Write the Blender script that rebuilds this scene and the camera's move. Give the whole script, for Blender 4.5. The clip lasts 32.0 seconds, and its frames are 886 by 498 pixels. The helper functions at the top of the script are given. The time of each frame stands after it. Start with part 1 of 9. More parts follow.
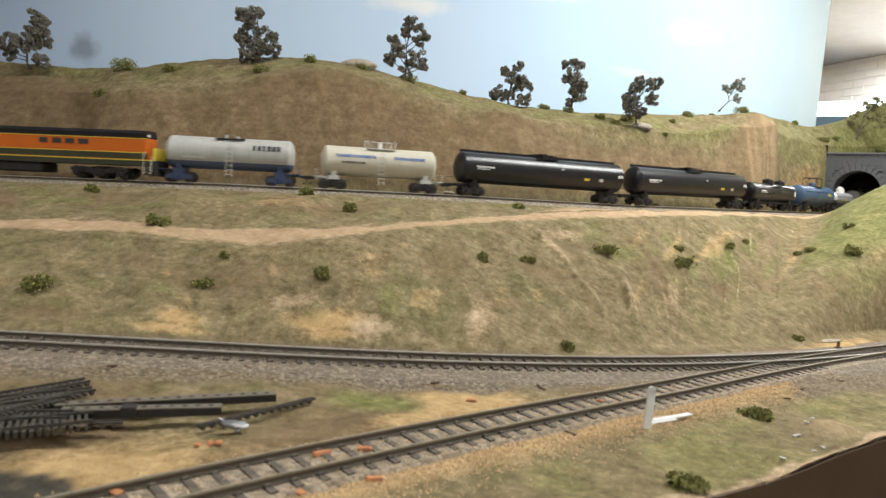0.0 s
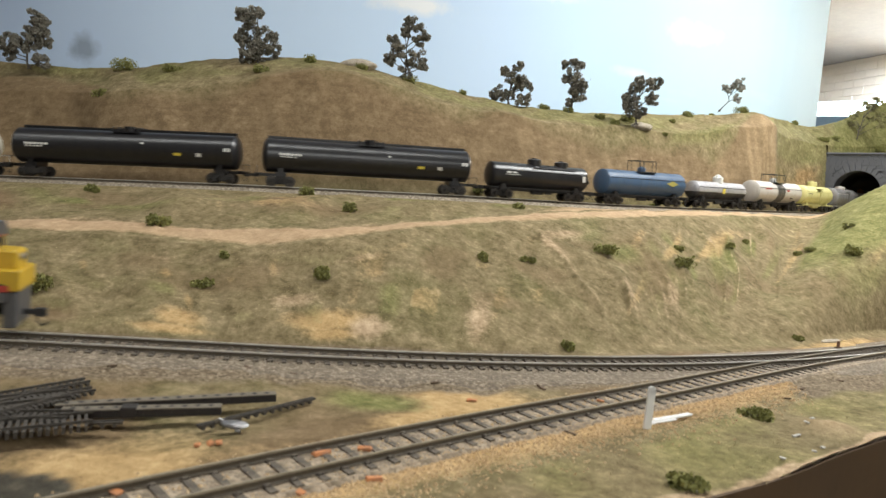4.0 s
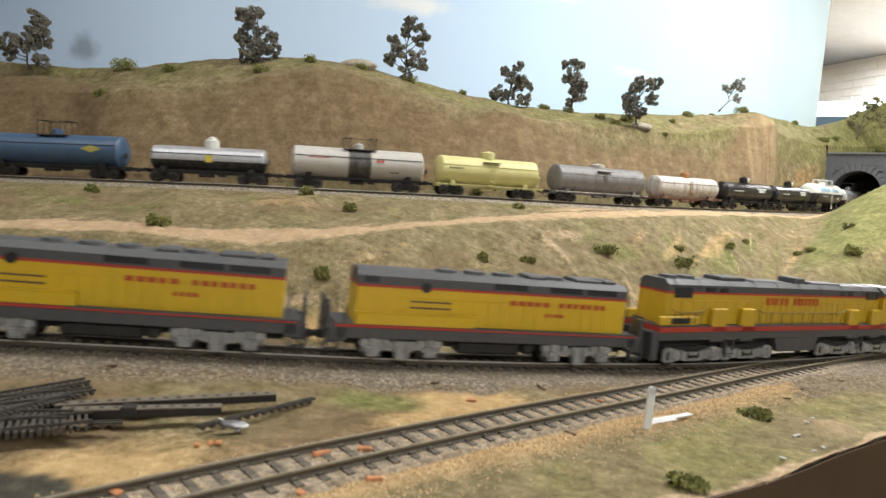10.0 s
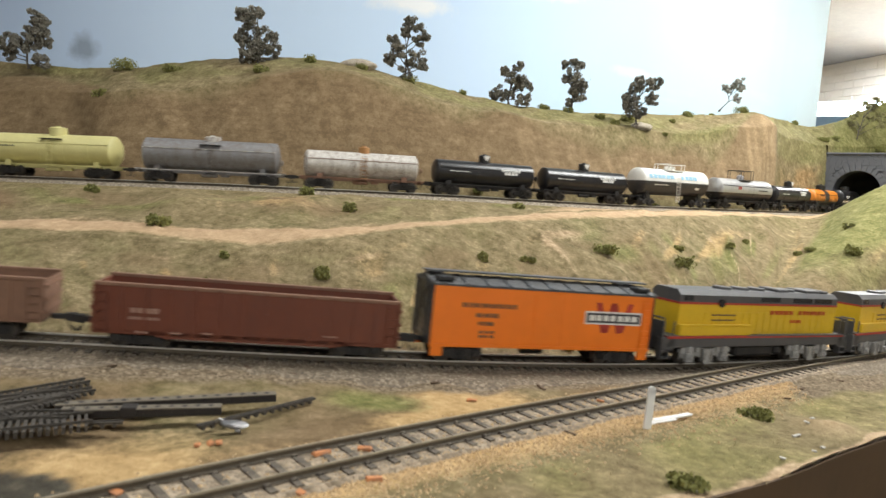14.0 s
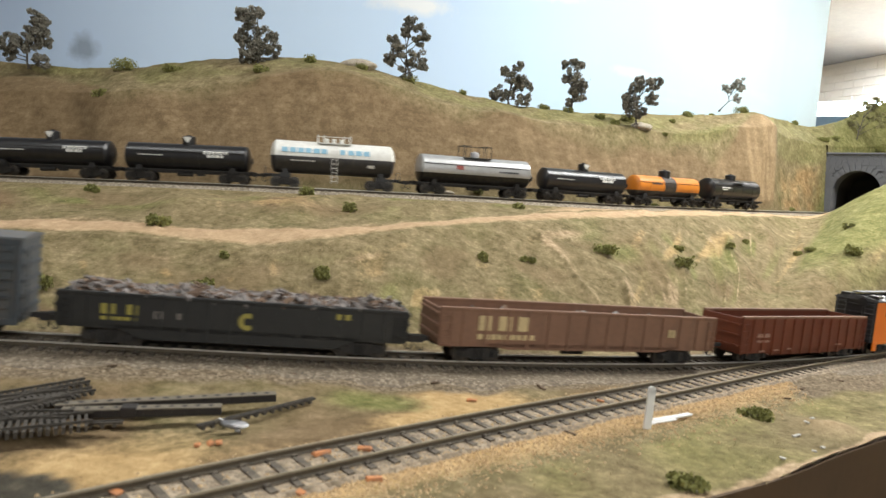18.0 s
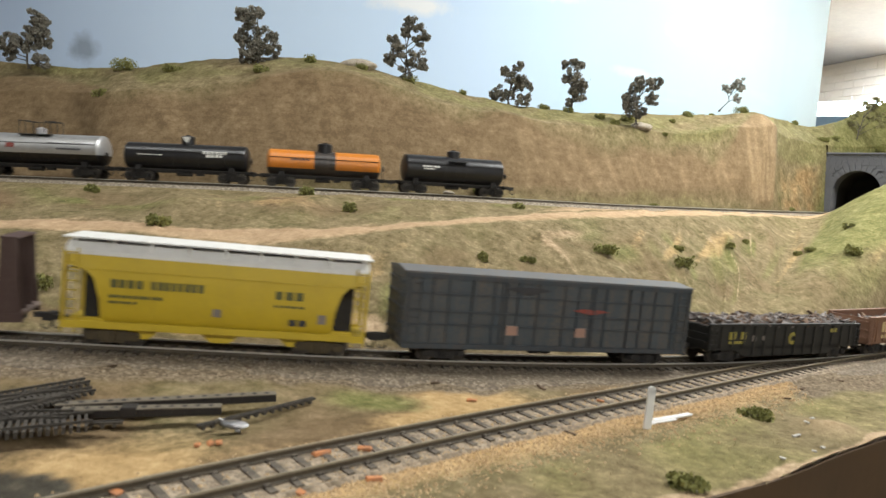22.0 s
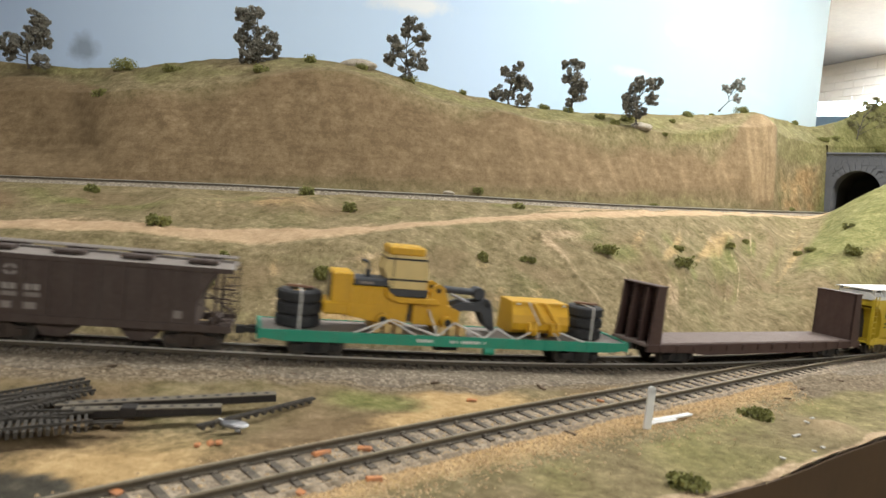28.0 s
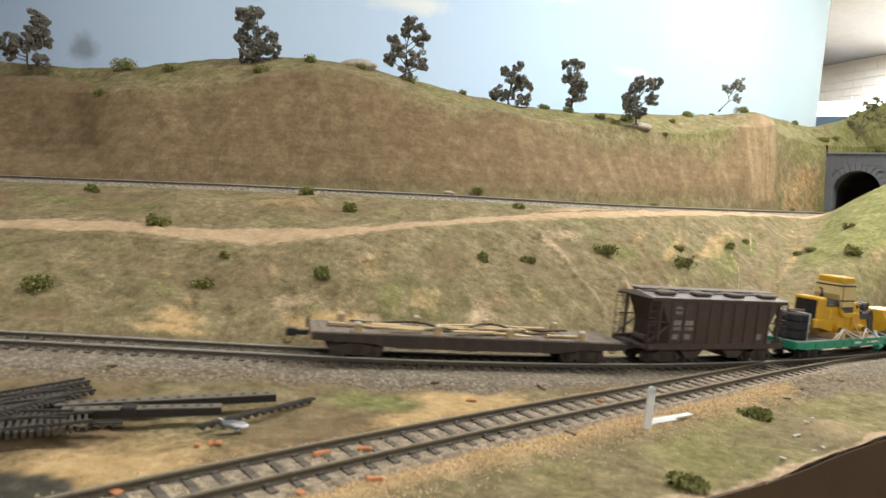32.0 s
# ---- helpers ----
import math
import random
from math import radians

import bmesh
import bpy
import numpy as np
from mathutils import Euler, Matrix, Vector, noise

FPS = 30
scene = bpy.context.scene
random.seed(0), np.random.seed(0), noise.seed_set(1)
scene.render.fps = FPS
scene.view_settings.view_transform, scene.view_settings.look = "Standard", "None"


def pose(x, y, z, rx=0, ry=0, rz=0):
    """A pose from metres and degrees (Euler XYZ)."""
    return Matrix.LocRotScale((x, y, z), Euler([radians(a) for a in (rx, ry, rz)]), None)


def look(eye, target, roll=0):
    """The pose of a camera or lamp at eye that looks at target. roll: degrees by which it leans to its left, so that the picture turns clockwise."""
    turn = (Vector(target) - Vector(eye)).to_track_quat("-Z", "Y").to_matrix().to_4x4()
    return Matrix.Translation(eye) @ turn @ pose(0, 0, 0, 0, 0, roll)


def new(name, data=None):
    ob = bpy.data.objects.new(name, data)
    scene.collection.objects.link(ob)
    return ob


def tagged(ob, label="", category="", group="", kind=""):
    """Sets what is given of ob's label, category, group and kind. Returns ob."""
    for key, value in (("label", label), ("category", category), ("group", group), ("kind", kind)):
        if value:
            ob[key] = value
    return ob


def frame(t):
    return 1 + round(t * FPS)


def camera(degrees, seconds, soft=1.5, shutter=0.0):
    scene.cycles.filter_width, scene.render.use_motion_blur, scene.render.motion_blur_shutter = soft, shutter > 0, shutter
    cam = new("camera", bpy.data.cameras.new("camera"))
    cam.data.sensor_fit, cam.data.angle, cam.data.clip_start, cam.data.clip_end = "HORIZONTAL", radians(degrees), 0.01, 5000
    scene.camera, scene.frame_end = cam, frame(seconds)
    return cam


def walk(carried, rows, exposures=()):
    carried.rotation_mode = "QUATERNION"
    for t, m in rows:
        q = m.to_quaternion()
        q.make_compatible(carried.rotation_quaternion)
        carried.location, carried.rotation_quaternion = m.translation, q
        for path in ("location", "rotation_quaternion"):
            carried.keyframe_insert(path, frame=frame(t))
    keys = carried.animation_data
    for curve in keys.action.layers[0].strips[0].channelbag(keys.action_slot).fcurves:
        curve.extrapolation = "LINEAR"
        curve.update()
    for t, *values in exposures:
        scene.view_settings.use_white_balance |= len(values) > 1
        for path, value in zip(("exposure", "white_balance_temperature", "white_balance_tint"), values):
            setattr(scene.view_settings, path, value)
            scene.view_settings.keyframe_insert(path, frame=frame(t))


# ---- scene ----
from mathutils import kdtree

cam = camera(68.72, 32.0, soft=1.45, shutter=0.8)
cam.data.dof.use_dof = True
cam.data.dof.focus_distance = 0.95
cam.data.dof.aperture_fstop = 24.0
EYE = (0.0, 0.0, 0.0975)
VIEW = look(EYE, (0.0, 0.9961, 0.0088), 4.18)
walk(cam, [(0, VIEW), (32, VIEW)], [(0, -0.04, 6480, 10), (3.5, -0.04, 6480, 10), (6, 0.04, 6480, 10), (12, 0.10, 6480, 10), (17, 0.15, 6480, 10), (24, 0.07, 6480, 10), (32, 0.07, 6480, 10)])

# ---------------------------------------------------------------- light: unseen lamps at the ceiling of the layout room
CEIL = 0.88
world = bpy.data.worlds.new("room_dark")
world.use_nodes = True
world.node_tree.nodes["Background"].inputs[0].default_value = (0.6, 0.65, 0.75, 1)
world.node_tree.nodes["Background"].inputs[1].default_value = 0.05
scene.world = world
TUBE = (0.97, 0.98, 0.95)
LAMPS = [  # x, y, size x, size y, watts, turn, colour
    (0.72, 0.81, 0.60, 0.30, 15.8, 20, TUBE),
    (-0.35, 0.40, 1.20, 0.14, 5.6, 15, TUBE),
    (-1.60, -0.30, 1.20, 0.14, 3.4, 15, TUBE),
    # last two are added fills: aisle side of the train, then the brick wall
    (0.50, -1.10, 1.20, 0.20, 25.5, 15, TUBE),
    (1.95, 2.45, 0.40, 0.30, 88.0, 18, TUBE),
]
for x, y, w, d, watts, turn, rgb in LAMPS:
    lamp = bpy.data.lights.new("unseen_lamp", "AREA")
    lamp.shape, lamp.size, lamp.size_y, lamp.energy, lamp.color = "RECTANGLE", w, d, watts, rgb
    ob = new("unseen_lamp", lamp)
    ob.matrix_basis = pose(x, y, CEIL - 0.035, 0, 0, turn)


# ---------------------------------------------------------------- materials
def nodes_of(name):
    m = bpy.data.materials.new(name)
    m.use_nodes = True
    t = m.node_tree
    return m, t, t.nodes["Principled BSDF"]


def noise_node(t, scale, detail=4.0, rough=0.6, src=None, stretch=None):
    n = t.nodes.new("ShaderNodeTexNoise")
    n.inputs["Scale"].default_value = scale
    n.inputs["Detail"].default_value = detail
    n.inputs["Roughness"].default_value = rough
    co = t.nodes.new("ShaderNodeTexCoord")
    if stretch:
        mp = t.nodes.new("ShaderNodeMapping")
        mp.inputs["Scale"].default_value = stretch
        t.links.new(co.outputs["Object"], mp.inputs["Vector"])
        t.links.new(mp.outputs["Vector"], n.inputs["Vector"])
    else:
        t.links.new(co.outputs["Object"], n.inputs["Vector"])
    return n


def ramp(t, src, stops):
    r = t.nodes.new("ShaderNodeValToRGB")
    e = r.color_ramp.elements
    while len(e) < len(stops):
        e.new(0.5)
    for el, (p, c) in zip(e, stops):
        el.position = p
        el.color = (*c, 1) if len(c) == 3 else c
    t.links.new(src, r.inputs[0])
    return r.outputs[0]


def mixc(t, fac, a, b, mode="MIX"):
    m = t.nodes.new("ShaderNodeMix")
    m.data_type, m.blend_type = "RGBA", mode
    for sock, v in ((m.inputs[0], fac), (m.inputs[6], a), (m.inputs[7], b)):
        if isinstance(v, (int, float)):
            sock.default_value = v
        elif isinstance(v, tuple):
            sock.default_value = (*v, 1) if len(v) == 3 else v
        else:
            t.links.new(v, sock)
    return m.outputs[2]


def maths(t, op, a, b=0.0):
    m = t.nodes.new("ShaderNodeMath")
    m.operation = op
    for sock, v in ((m.inputs[0], a), (m.inputs[1], b)):
        if isinstance(v, (int, float)):
            sock.default_value = v
        else:
            t.links.new(v, sock)
    return m.outputs[0]


def bump(t, bsdf, src, strength, dist):
    b = t.nodes.new("ShaderNodeBump")
    b.inputs["Strength"].default_value = strength
    b.inputs["Distance"].default_value = dist
    t.links.new(src, b.inputs["Height"])
    t.links.new(b.outputs[0], bsdf.inputs["Normal"])


def shade(c, k):
    return tuple(max(0.0, min(1.0, v * k)) for v in c)


def paint(name, c, rough=0.45, metal=0.0, dirt=0.25, dirt_c=(0.16, 0.12, 0.085), scale=60.0, low=None, low_z=0.0, mid=None):
    """Painted or moulded plastic with dust and grime; low: a second colour under the height low_z; mid: (colour, half width) band round the middle."""
    m, t, b = nodes_of(name)
    n1, n2 = noise_node(t, scale), noise_node(t, scale * 7)
    base = mixc(t, n1.outputs[0], shade(c, 0.86), shade(c, 1.1))
    co = t.nodes.new("ShaderNodeTexCoord")
    sx = t.nodes.new("ShaderNodeSeparateXYZ")
    t.links.new(co.outputs["Object"], sx.inputs[0])
    if low is not None:
        base = mixc(t, maths(t, "LESS_THAN", sx.outputs[2], low_z), base, low)
    if mid is not None:
        base = mixc(t, maths(t, "LESS_THAN", maths(t, "ABSOLUTE", sx.outputs[0]), mid[1]), base, mid[0])
    streak = noise_node(t, 220.0, 3.0, 0.6, stretch=(1.0, 1.0, 0.12))
    mask = ramp(t, maths(t, "MULTIPLY", n2.outputs[0], streak.outputs[0]), [(0.16, (0, 0, 0)), (0.42, (1, 1, 1))])
    col = mixc(t, maths(t, "MULTIPLY", mask, dirt), base, dirt_c)
    t.links.new(col, b.inputs["Base Color"])
    b.inputs["Roughness"].default_value = rough
    b.inputs["Metallic"].default_value = metal
    bump(t, b, n2.outputs[0], 0.12, 0.0004)
    return m


def scatter_mat(name, stops, scale, rough=0.95, bump_h=0.001, bump_s=0.5, fine=6.0):
    m, t, b = nodes_of(name)
    n1, n2 = noise_node(t, scale, 6.0, 0.7), noise_node(t, scale * fine, 3.0, 0.7)
    f = maths(t, "ADD", maths(t, "MULTIPLY", n1.outputs[0], 0.55), maths(t, "MULTIPLY", n2.outputs[0], 0.45))
    t.links.new(ramp(t, f, stops), b.inputs["Base Color"])
    b.inputs["Roughness"].default_value = rough
    bump(t, b, n2.outputs[0], bump_s, bump_h)
    return m


def gravel_mat(name, stops, scale):
    """Small stones: one tone each, with relief from stone to stone."""
    m, t, b = nodes_of(name)
    co = t.nodes.new("ShaderNodeTexCoord")
    cell = t.nodes.new("ShaderNodeTexVoronoi")
    cell.inputs["Scale"].default_value = scale
    t.links.new(co.outputs["Object"], cell.inputs["Vector"])
    sp = t.nodes.new("ShaderNodeSeparateColor")
    t.links.new(cell.outputs["Color"], sp.inputs[0])
    patch = noise_node(t, 45.0, 4.0, 0.6)
    f = maths(t, "ADD", maths(t, "MULTIPLY", sp.outputs[0], 0.72), maths(t, "MULTIPLY", patch.outputs[0], 0.28))
    t.links.new(ramp(t, f, stops), b.inputs["Base Color"])
    b.inputs["Roughness"].default_value = 0.95
    bump(t, b, maths(t, "SUBTRACT", 1.0, cell.outputs["Distance"]), 0.5, 0.0008)
    return m


def leaf_mat(name, c1, c2):
    m, t, b = nodes_of(name)
    g = t.nodes.new("ShaderNodeNewGeometry")
    n = noise_node(t, 90.0)
    f = maths(t, "ADD", maths(t, "MULTIPLY", g.outputs["Random Per Island"], 0.6), maths(t, "MULTIPLY", n.outputs[0], 0.4))
    t.links.new(mixc(t, f, c1, c2), b.inputs["Base Color"])
    b.inputs["Roughness"].default_value = 0.9
    return m


def terrain_mat():
    """Ground foam, static grass and earth; the masks of earth, road and ochre come from the ground's zones."""
    m, t, b = nodes_of("scenic_ground")
    at = t.nodes.new("ShaderNodeAttribute")
    at.attribute_name = "zone"
    sp = t.nodes.new("ShaderNodeSeparateColor")
    t.links.new(at.outputs["Color"], sp.inputs[0])
    soil, road, ochre = sp.outputs[0], sp.outputs[1], sp.outputs[2]
    big, mid, fine = noise_node(t, 11.0, 5, 0.65), noise_node(t, 60.0, 6, 0.72), noise_node(t, 560.0, 4, 0.75)
    grain = noise_node(t, 1500.0, 2, 0.6)
    mid2 = noise_node(t, 190.0, 5, 0.7)
    k = maths(t, "ADD", maths(t, "MULTIPLY", mid.outputs[0], 0.42), maths(t, "ADD", maths(t, "MULTIPLY", mid2.outputs[0], 0.40), maths(t, "MULTIPLY", fine.outputs[0], 0.18)))
    grass = ramp(t, k, [(0.36, (0.098, 0.077, 0.038)), (0.46, (0.178, 0.141, 0.077)), (0.54, (0.258, 0.205, 0.119)), (0.64, (0.41, 0.329, 0.206))])
    green = ramp(t, k, [(0.37, (0.086, 0.080, 0.034)), (0.50, (0.180, 0.160, 0.076)), (0.63, (0.330, 0.280, 0.158))])
    turf = mixc(t, ramp(t, big.outputs[0], [(0.48, (0, 0, 0)), (0.68, (0.85, 0.85, 0.85))]), grass, green)
    streak = noise_node(t, 60.0, 6, 0.7, stretch=(0.45, 0.45, 2.6))
    ks = maths(t, "ADD", maths(t, "MULTIPLY", streak.outputs[0], 0.20), maths(t, "ADD", maths(t, "MULTIPLY", fine.outputs[0], 0.22), maths(t, "ADD", maths(t, "MULTIPLY", mid2.outputs[0], 0.22), maths(t, "MULTIPLY", mid.outputs[0], 0.36))))
    earth = ramp(t, ks, [(0.36, (0.115, 0.078, 0.043)), (0.47, (0.170, 0.119, 0.068)), (0.54, (0.228, 0.163, 0.096)), (0.64, (0.335, 0.255, 0.162))])
    dust = ramp(t, k, [(0.36, (0.33, 0.222, 0.132)), (0.50, (0.455, 0.322, 0.202)), (0.64, (0.60, 0.445, 0.295))])
    och = ramp(t, k, [(0.34, (0.26, 0.165, 0.068)), (0.52, (0.50, 0.345, 0.172)), (0.66, (0.65, 0.48, 0.265))])
    edge = maths(t, "SUBTRACT", maths(t, "MULTIPLY", k, 1.5), 0.75)

    def soft(v):
        a = maths(t, "ADD", v, maths(t, "MULTIPLY", edge, 0.9))
        return ramp(t, a, [(0.26, (0, 0, 0)), (0.74, (1, 1, 1))])
    c = mixc(t, soft(soil), turf, earth)
    c = mixc(t, soft(ochre), c, och)
    c = mixc(t, soft(road), c, dust)
    at2 = t.nodes.new("ShaderNodeAttribute")
    at2.attribute_name = "tone"
    sp2 = t.nodes.new("ShaderNodeSeparateColor")
    t.links.new(at2.outputs["Color"], sp2.inputs[0])
    pale = ramp(t, ks, [(0.36, (0.23, 0.158, 0.088)), (0.50, (0.38, 0.275, 0.165)), (0.64, (0.52, 0.40, 0.255))])
    c = mixc(t, sp2.outputs[0], c, pale)
    moss = ramp(t, k, [(0.36, (0.112, 0.108, 0.040)), (0.50, (0.230, 0.208, 0.086)), (0.64, (0.40, 0.345, 0.170))])
    c = mixc(t, soft(sp2.outputs[1]), c, moss)
    rocky = ramp(t, k, [(0.36, (0.105, 0.066, 0.030)), (0.46, (0.215, 0.140, 0.068)), (0.54, (0.33, 0.225, 0.115)), (0.64, (0.50, 0.37, 0.22))])
    c = mixc(t, soft(sp2.outputs[2]), c, rocky)
    at3 = t.nodes.new("ShaderNodeAttribute")
    at3.attribute_name = "cover"
    sp3 = t.nodes.new("ShaderNodeSeparateColor")
    t.links.new(at3.outputs["Color"], sp3.inputs[0])
    lush = ramp(t, k, [(0.37, (0.080, 0.088, 0.028)), (0.50, (0.178, 0.182, 0.068)), (0.63, (0.34, 0.316, 0.145))])
    c = mixc(t, maths(t, "MULTIPLY", soft(sp3.outputs[2]), 0.85), c, lush)
    bare = ramp(t, k, [(0.37, (0.27, 0.185, 0.115)), (0.50, (0.45, 0.33, 0.215)), (0.63, (0.66, 0.51, 0.355))])
    c = mixc(t, soft(sp3.outputs[1]), c, bare)
    cell = t.nodes.new("ShaderNodeTexVoronoi")
    cell.inputs["Scale"].default_value = 640.0
    co9 = t.nodes.new("ShaderNodeTexCoord")
    t.links.new(co9.outputs["Object"], cell.inputs["Vector"])
    sp9 = t.nodes.new("ShaderNodeSeparateColor")
    t.links.new(cell.outputs["Color"], sp9.inputs[0])
    gravel = ramp(t, sp9.outputs[0], [(0.0, (0.115, 0.088, 0.060)), (0.35, (0.168, 0.130, 0.090)), (0.7, (0.22, 0.174, 0.124)), (1.0, (0.32, 0.262, 0.192))])
    c = mixc(t, soft(sp3.outputs[0]), c, gravel)
    dark_patch = ramp(t, k, [(0.36, (0.035, 0.032, 0.027)), (0.50, (0.070, 0.064, 0.052)), (0.64, (0.135, 0.118, 0.088))])
    c = mixc(t, soft(at2.outputs["Alpha"]), c, dark_patch)
    c = mixc(t, maths(t, "MULTIPLY", ramp(t, grain.outputs[0], [(0.36, (1, 1, 1)), (0.50, (0, 0, 0))]), 0.18), c, (0.06, 0.055, 0.02))
    c = mixc(t, 1.0, c, (0.985, 0.965, 0.93), "MULTIPLY")
    t.links.new(c, b.inputs["Base Color"])
    b.inputs["Roughness"].default_value = 1.0
    b.inputs["Specular IOR Level"].default_value = 0.1
    h = maths(t, "ADD", maths(t, "MULTIPLY", fine.outputs[0], 0.6), maths(t, "MULTIPLY", grain.outputs[0], 0.4))
    bump(t, b, h, 0.55, 0.0018)
    return m


SKY_PATCHES = [  # across, height, half sizes, tone, strength of the painted clouds and dark smudges
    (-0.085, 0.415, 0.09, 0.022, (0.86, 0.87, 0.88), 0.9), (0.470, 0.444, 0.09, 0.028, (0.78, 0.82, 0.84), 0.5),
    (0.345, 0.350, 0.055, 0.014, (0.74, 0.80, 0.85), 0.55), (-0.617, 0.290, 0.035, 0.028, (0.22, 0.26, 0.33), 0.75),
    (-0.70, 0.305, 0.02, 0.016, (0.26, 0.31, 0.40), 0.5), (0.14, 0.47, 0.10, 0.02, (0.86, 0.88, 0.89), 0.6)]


def sky_mat():
    """Sky painted on a panel: blue with thin clouds; lamp brightness is put into its ramp, greyer at the left and paler
    towards the far end.
    """
    m, t, b = nodes_of("painted_sky")
    co = t.nodes.new("ShaderNodeTexCoord")
    sx = t.nodes.new("ShaderNodeSeparateXYZ")
    t.links.new(co.outputs["Object"], sx.inputs[0])
    n = noise_node(t, 3.2, 4.0, 0.55, stretch=(0.6, 0.6, 3.0))
    n2 = noise_node(t, 40.0, 3.0, 0.5)
    f = maths(t, "ADD", maths(t, "MULTIPLY", sx.outputs[0], 0.45), 0.42)
    # shaded left end and brightly lit right end are painted into these stops
    base = ramp(t, f, [(0.0, (0.37, 0.47, 0.66)), (0.22, (0.60, 0.74, 0.93)), (0.45, (0.58, 0.73, 0.92)), (0.58, (0.50, 0.67, 0.81)), (0.72, (0.60, 0.76, 0.86)), (0.9, (0.72, 0.86, 0.92))])
    cl = ramp(t, n.outputs[0], [(0.62, (0, 0, 0)), (0.78, (0.3, 0.3, 0.3))])
    c = mixc(t, cl, base, (0.82, 0.85, 0.86))
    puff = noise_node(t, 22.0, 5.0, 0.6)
    for cx, cz, a, h, tone, k in SKY_PATCHES:
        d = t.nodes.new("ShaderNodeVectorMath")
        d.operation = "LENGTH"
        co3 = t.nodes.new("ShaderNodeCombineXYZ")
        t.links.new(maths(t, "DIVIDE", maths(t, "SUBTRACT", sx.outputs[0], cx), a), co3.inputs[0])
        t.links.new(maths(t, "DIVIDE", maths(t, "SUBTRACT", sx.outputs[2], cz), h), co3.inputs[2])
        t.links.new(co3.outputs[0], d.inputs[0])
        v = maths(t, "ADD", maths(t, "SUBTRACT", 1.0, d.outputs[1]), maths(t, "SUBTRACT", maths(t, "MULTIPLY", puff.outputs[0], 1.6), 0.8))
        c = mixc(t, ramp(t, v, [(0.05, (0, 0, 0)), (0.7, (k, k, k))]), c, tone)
    t.links.new(c, b.inputs["Base Color"])
    b.inputs["Roughness"].default_value = 0.8
    bump(t, b, n2.outputs[0], 0.05, 0.001)
    return m


M = {}
M["ground"] = terrain_mat()
M["sky"] = sky_mat()
M["ballast"] = gravel_mat("grey_ballast", [(0.10, (0.110, 0.084, 0.058)), (0.38, (0.152, 0.118, 0.082)), (0.62, (0.192, 0.152, 0.108)), (0.86, (0.30, 0.244, 0.178))], 640.0)
M["ballast_pale"] = gravel_mat("pale_ballast", [(0.10, (0.15, 0.122, 0.088)), (0.4, (0.21, 0.175, 0.13)), (0.65, (0.27, 0.226, 0.172)), (0.9, (0.38, 0.325, 0.255))], 520.0)
M["ballast_brown"] = scatter_mat("brown_ballast", [(0.30, (0.085, 0.062, 0.040)), (0.45, (0.16, 0.12, 0.08)), (0.60, (0.24, 0.185, 0.125)), (0.75, (0.36, 0.29, 0.21))], 420.0, bump_h=0.0012, bump_s=0.9, fine=2.5)
M["grit"] = gravel_mat("tan_ballast", [(0.10, (0.16, 0.125, 0.085)), (0.38, (0.225, 0.175, 0.122)), (0.62, (0.29, 0.228, 0.160)), (0.86, (0.42, 0.335, 0.24))], 640.0)
M["pebble"] = leaf_mat("loose_stone", (0.13, 0.102, 0.074), (0.33, 0.272, 0.205))
M["tan_pebble"] = leaf_mat("tan_grit", (0.38, 0.25, 0.125), (0.70, 0.52, 0.31))
M["grass_bit"] = leaf_mat("turf_flock", (0.21, 0.172, 0.075), (0.50, 0.40, 0.22))
M["tie"] = paint("tie_plastic", (0.062, 0.050, 0.039), 0.9, dirt=0.9, dirt_c=(0.21, 0.172, 0.128), scale=200)
M["rail"] = paint("weathered_rail", (0.070, 0.054, 0.034), 0.65, 0.1, dirt=0.35, dirt_c=(0.13, 0.10, 0.066))
M["railhead"] = paint("bright_railhead", (0.62, 0.59, 0.53), 0.4, 0.5, dirt=0.3)
M["railhead_dull"] = paint("dull_railhead", (0.30, 0.255, 0.180), 0.5, 0.2, dirt=0.5, dirt_c=(0.13, 0.105, 0.068))
M["black"] = paint("black_paint", (0.013, 0.013, 0.015), 0.30, dirt=0.22, dirt_c=(0.065, 0.055, 0.046))
M["underframe"] = paint("grimy_black", (0.013, 0.012, 0.012), 0.75, dirt=0.35, dirt_c=(0.06, 0.048, 0.036))
M["wheel"] = paint("wheel_metal", (0.06, 0.055, 0.05), 0.45, 0.5, dirt=0.3)
M["tyre_shine"] = paint("wheel_tread", (0.45, 0.43, 0.40), 0.3, 0.9, dirt=0.1)
M["white"] = paint("white_paint", (0.72, 0.71, 0.67), 0.45, dirt=0.25)
M["bar_white"] = paint("white_lettering", (0.70, 0.69, 0.65), 0.6, dirt=0.1)
M["bar_dark"] = paint("dark_lettering", (0.03, 0.03, 0.035), 0.6, dirt=0.1)
M["bar_red"] = paint("red_lettering", (0.40, 0.035, 0.02), 0.6, dirt=0.15)
M["bar_yellow"] = paint("yellow_lettering", (0.70, 0.55, 0.06), 0.6, dirt=0.15)
M["bar_olive"] = paint("olive_lettering", (0.10, 0.10, 0.03), 0.6, dirt=0.1)
M["bar_mustard"] = paint("mustard_lettering", (0.36, 0.31, 0.055), 0.7, dirt=0.4)
M["bar_faded"] = paint("faded_red_lettering", (0.26, 0.05, 0.035), 0.7, dirt=0.6, dirt_c=(0.10, 0.09, 0.09))
M["bar_tan"] = paint("faded_lettering", (0.60, 0.47, 0.25), 0.6, dirt=0.3)
M["bar_blue"] = paint("blue_lettering", (0.05, 0.13, 0.36), 0.6, dirt=0.15)
M["bar_sky"] = paint("light_blue_lettering", (0.22, 0.42, 0.56), 0.6, dirt=0.15)
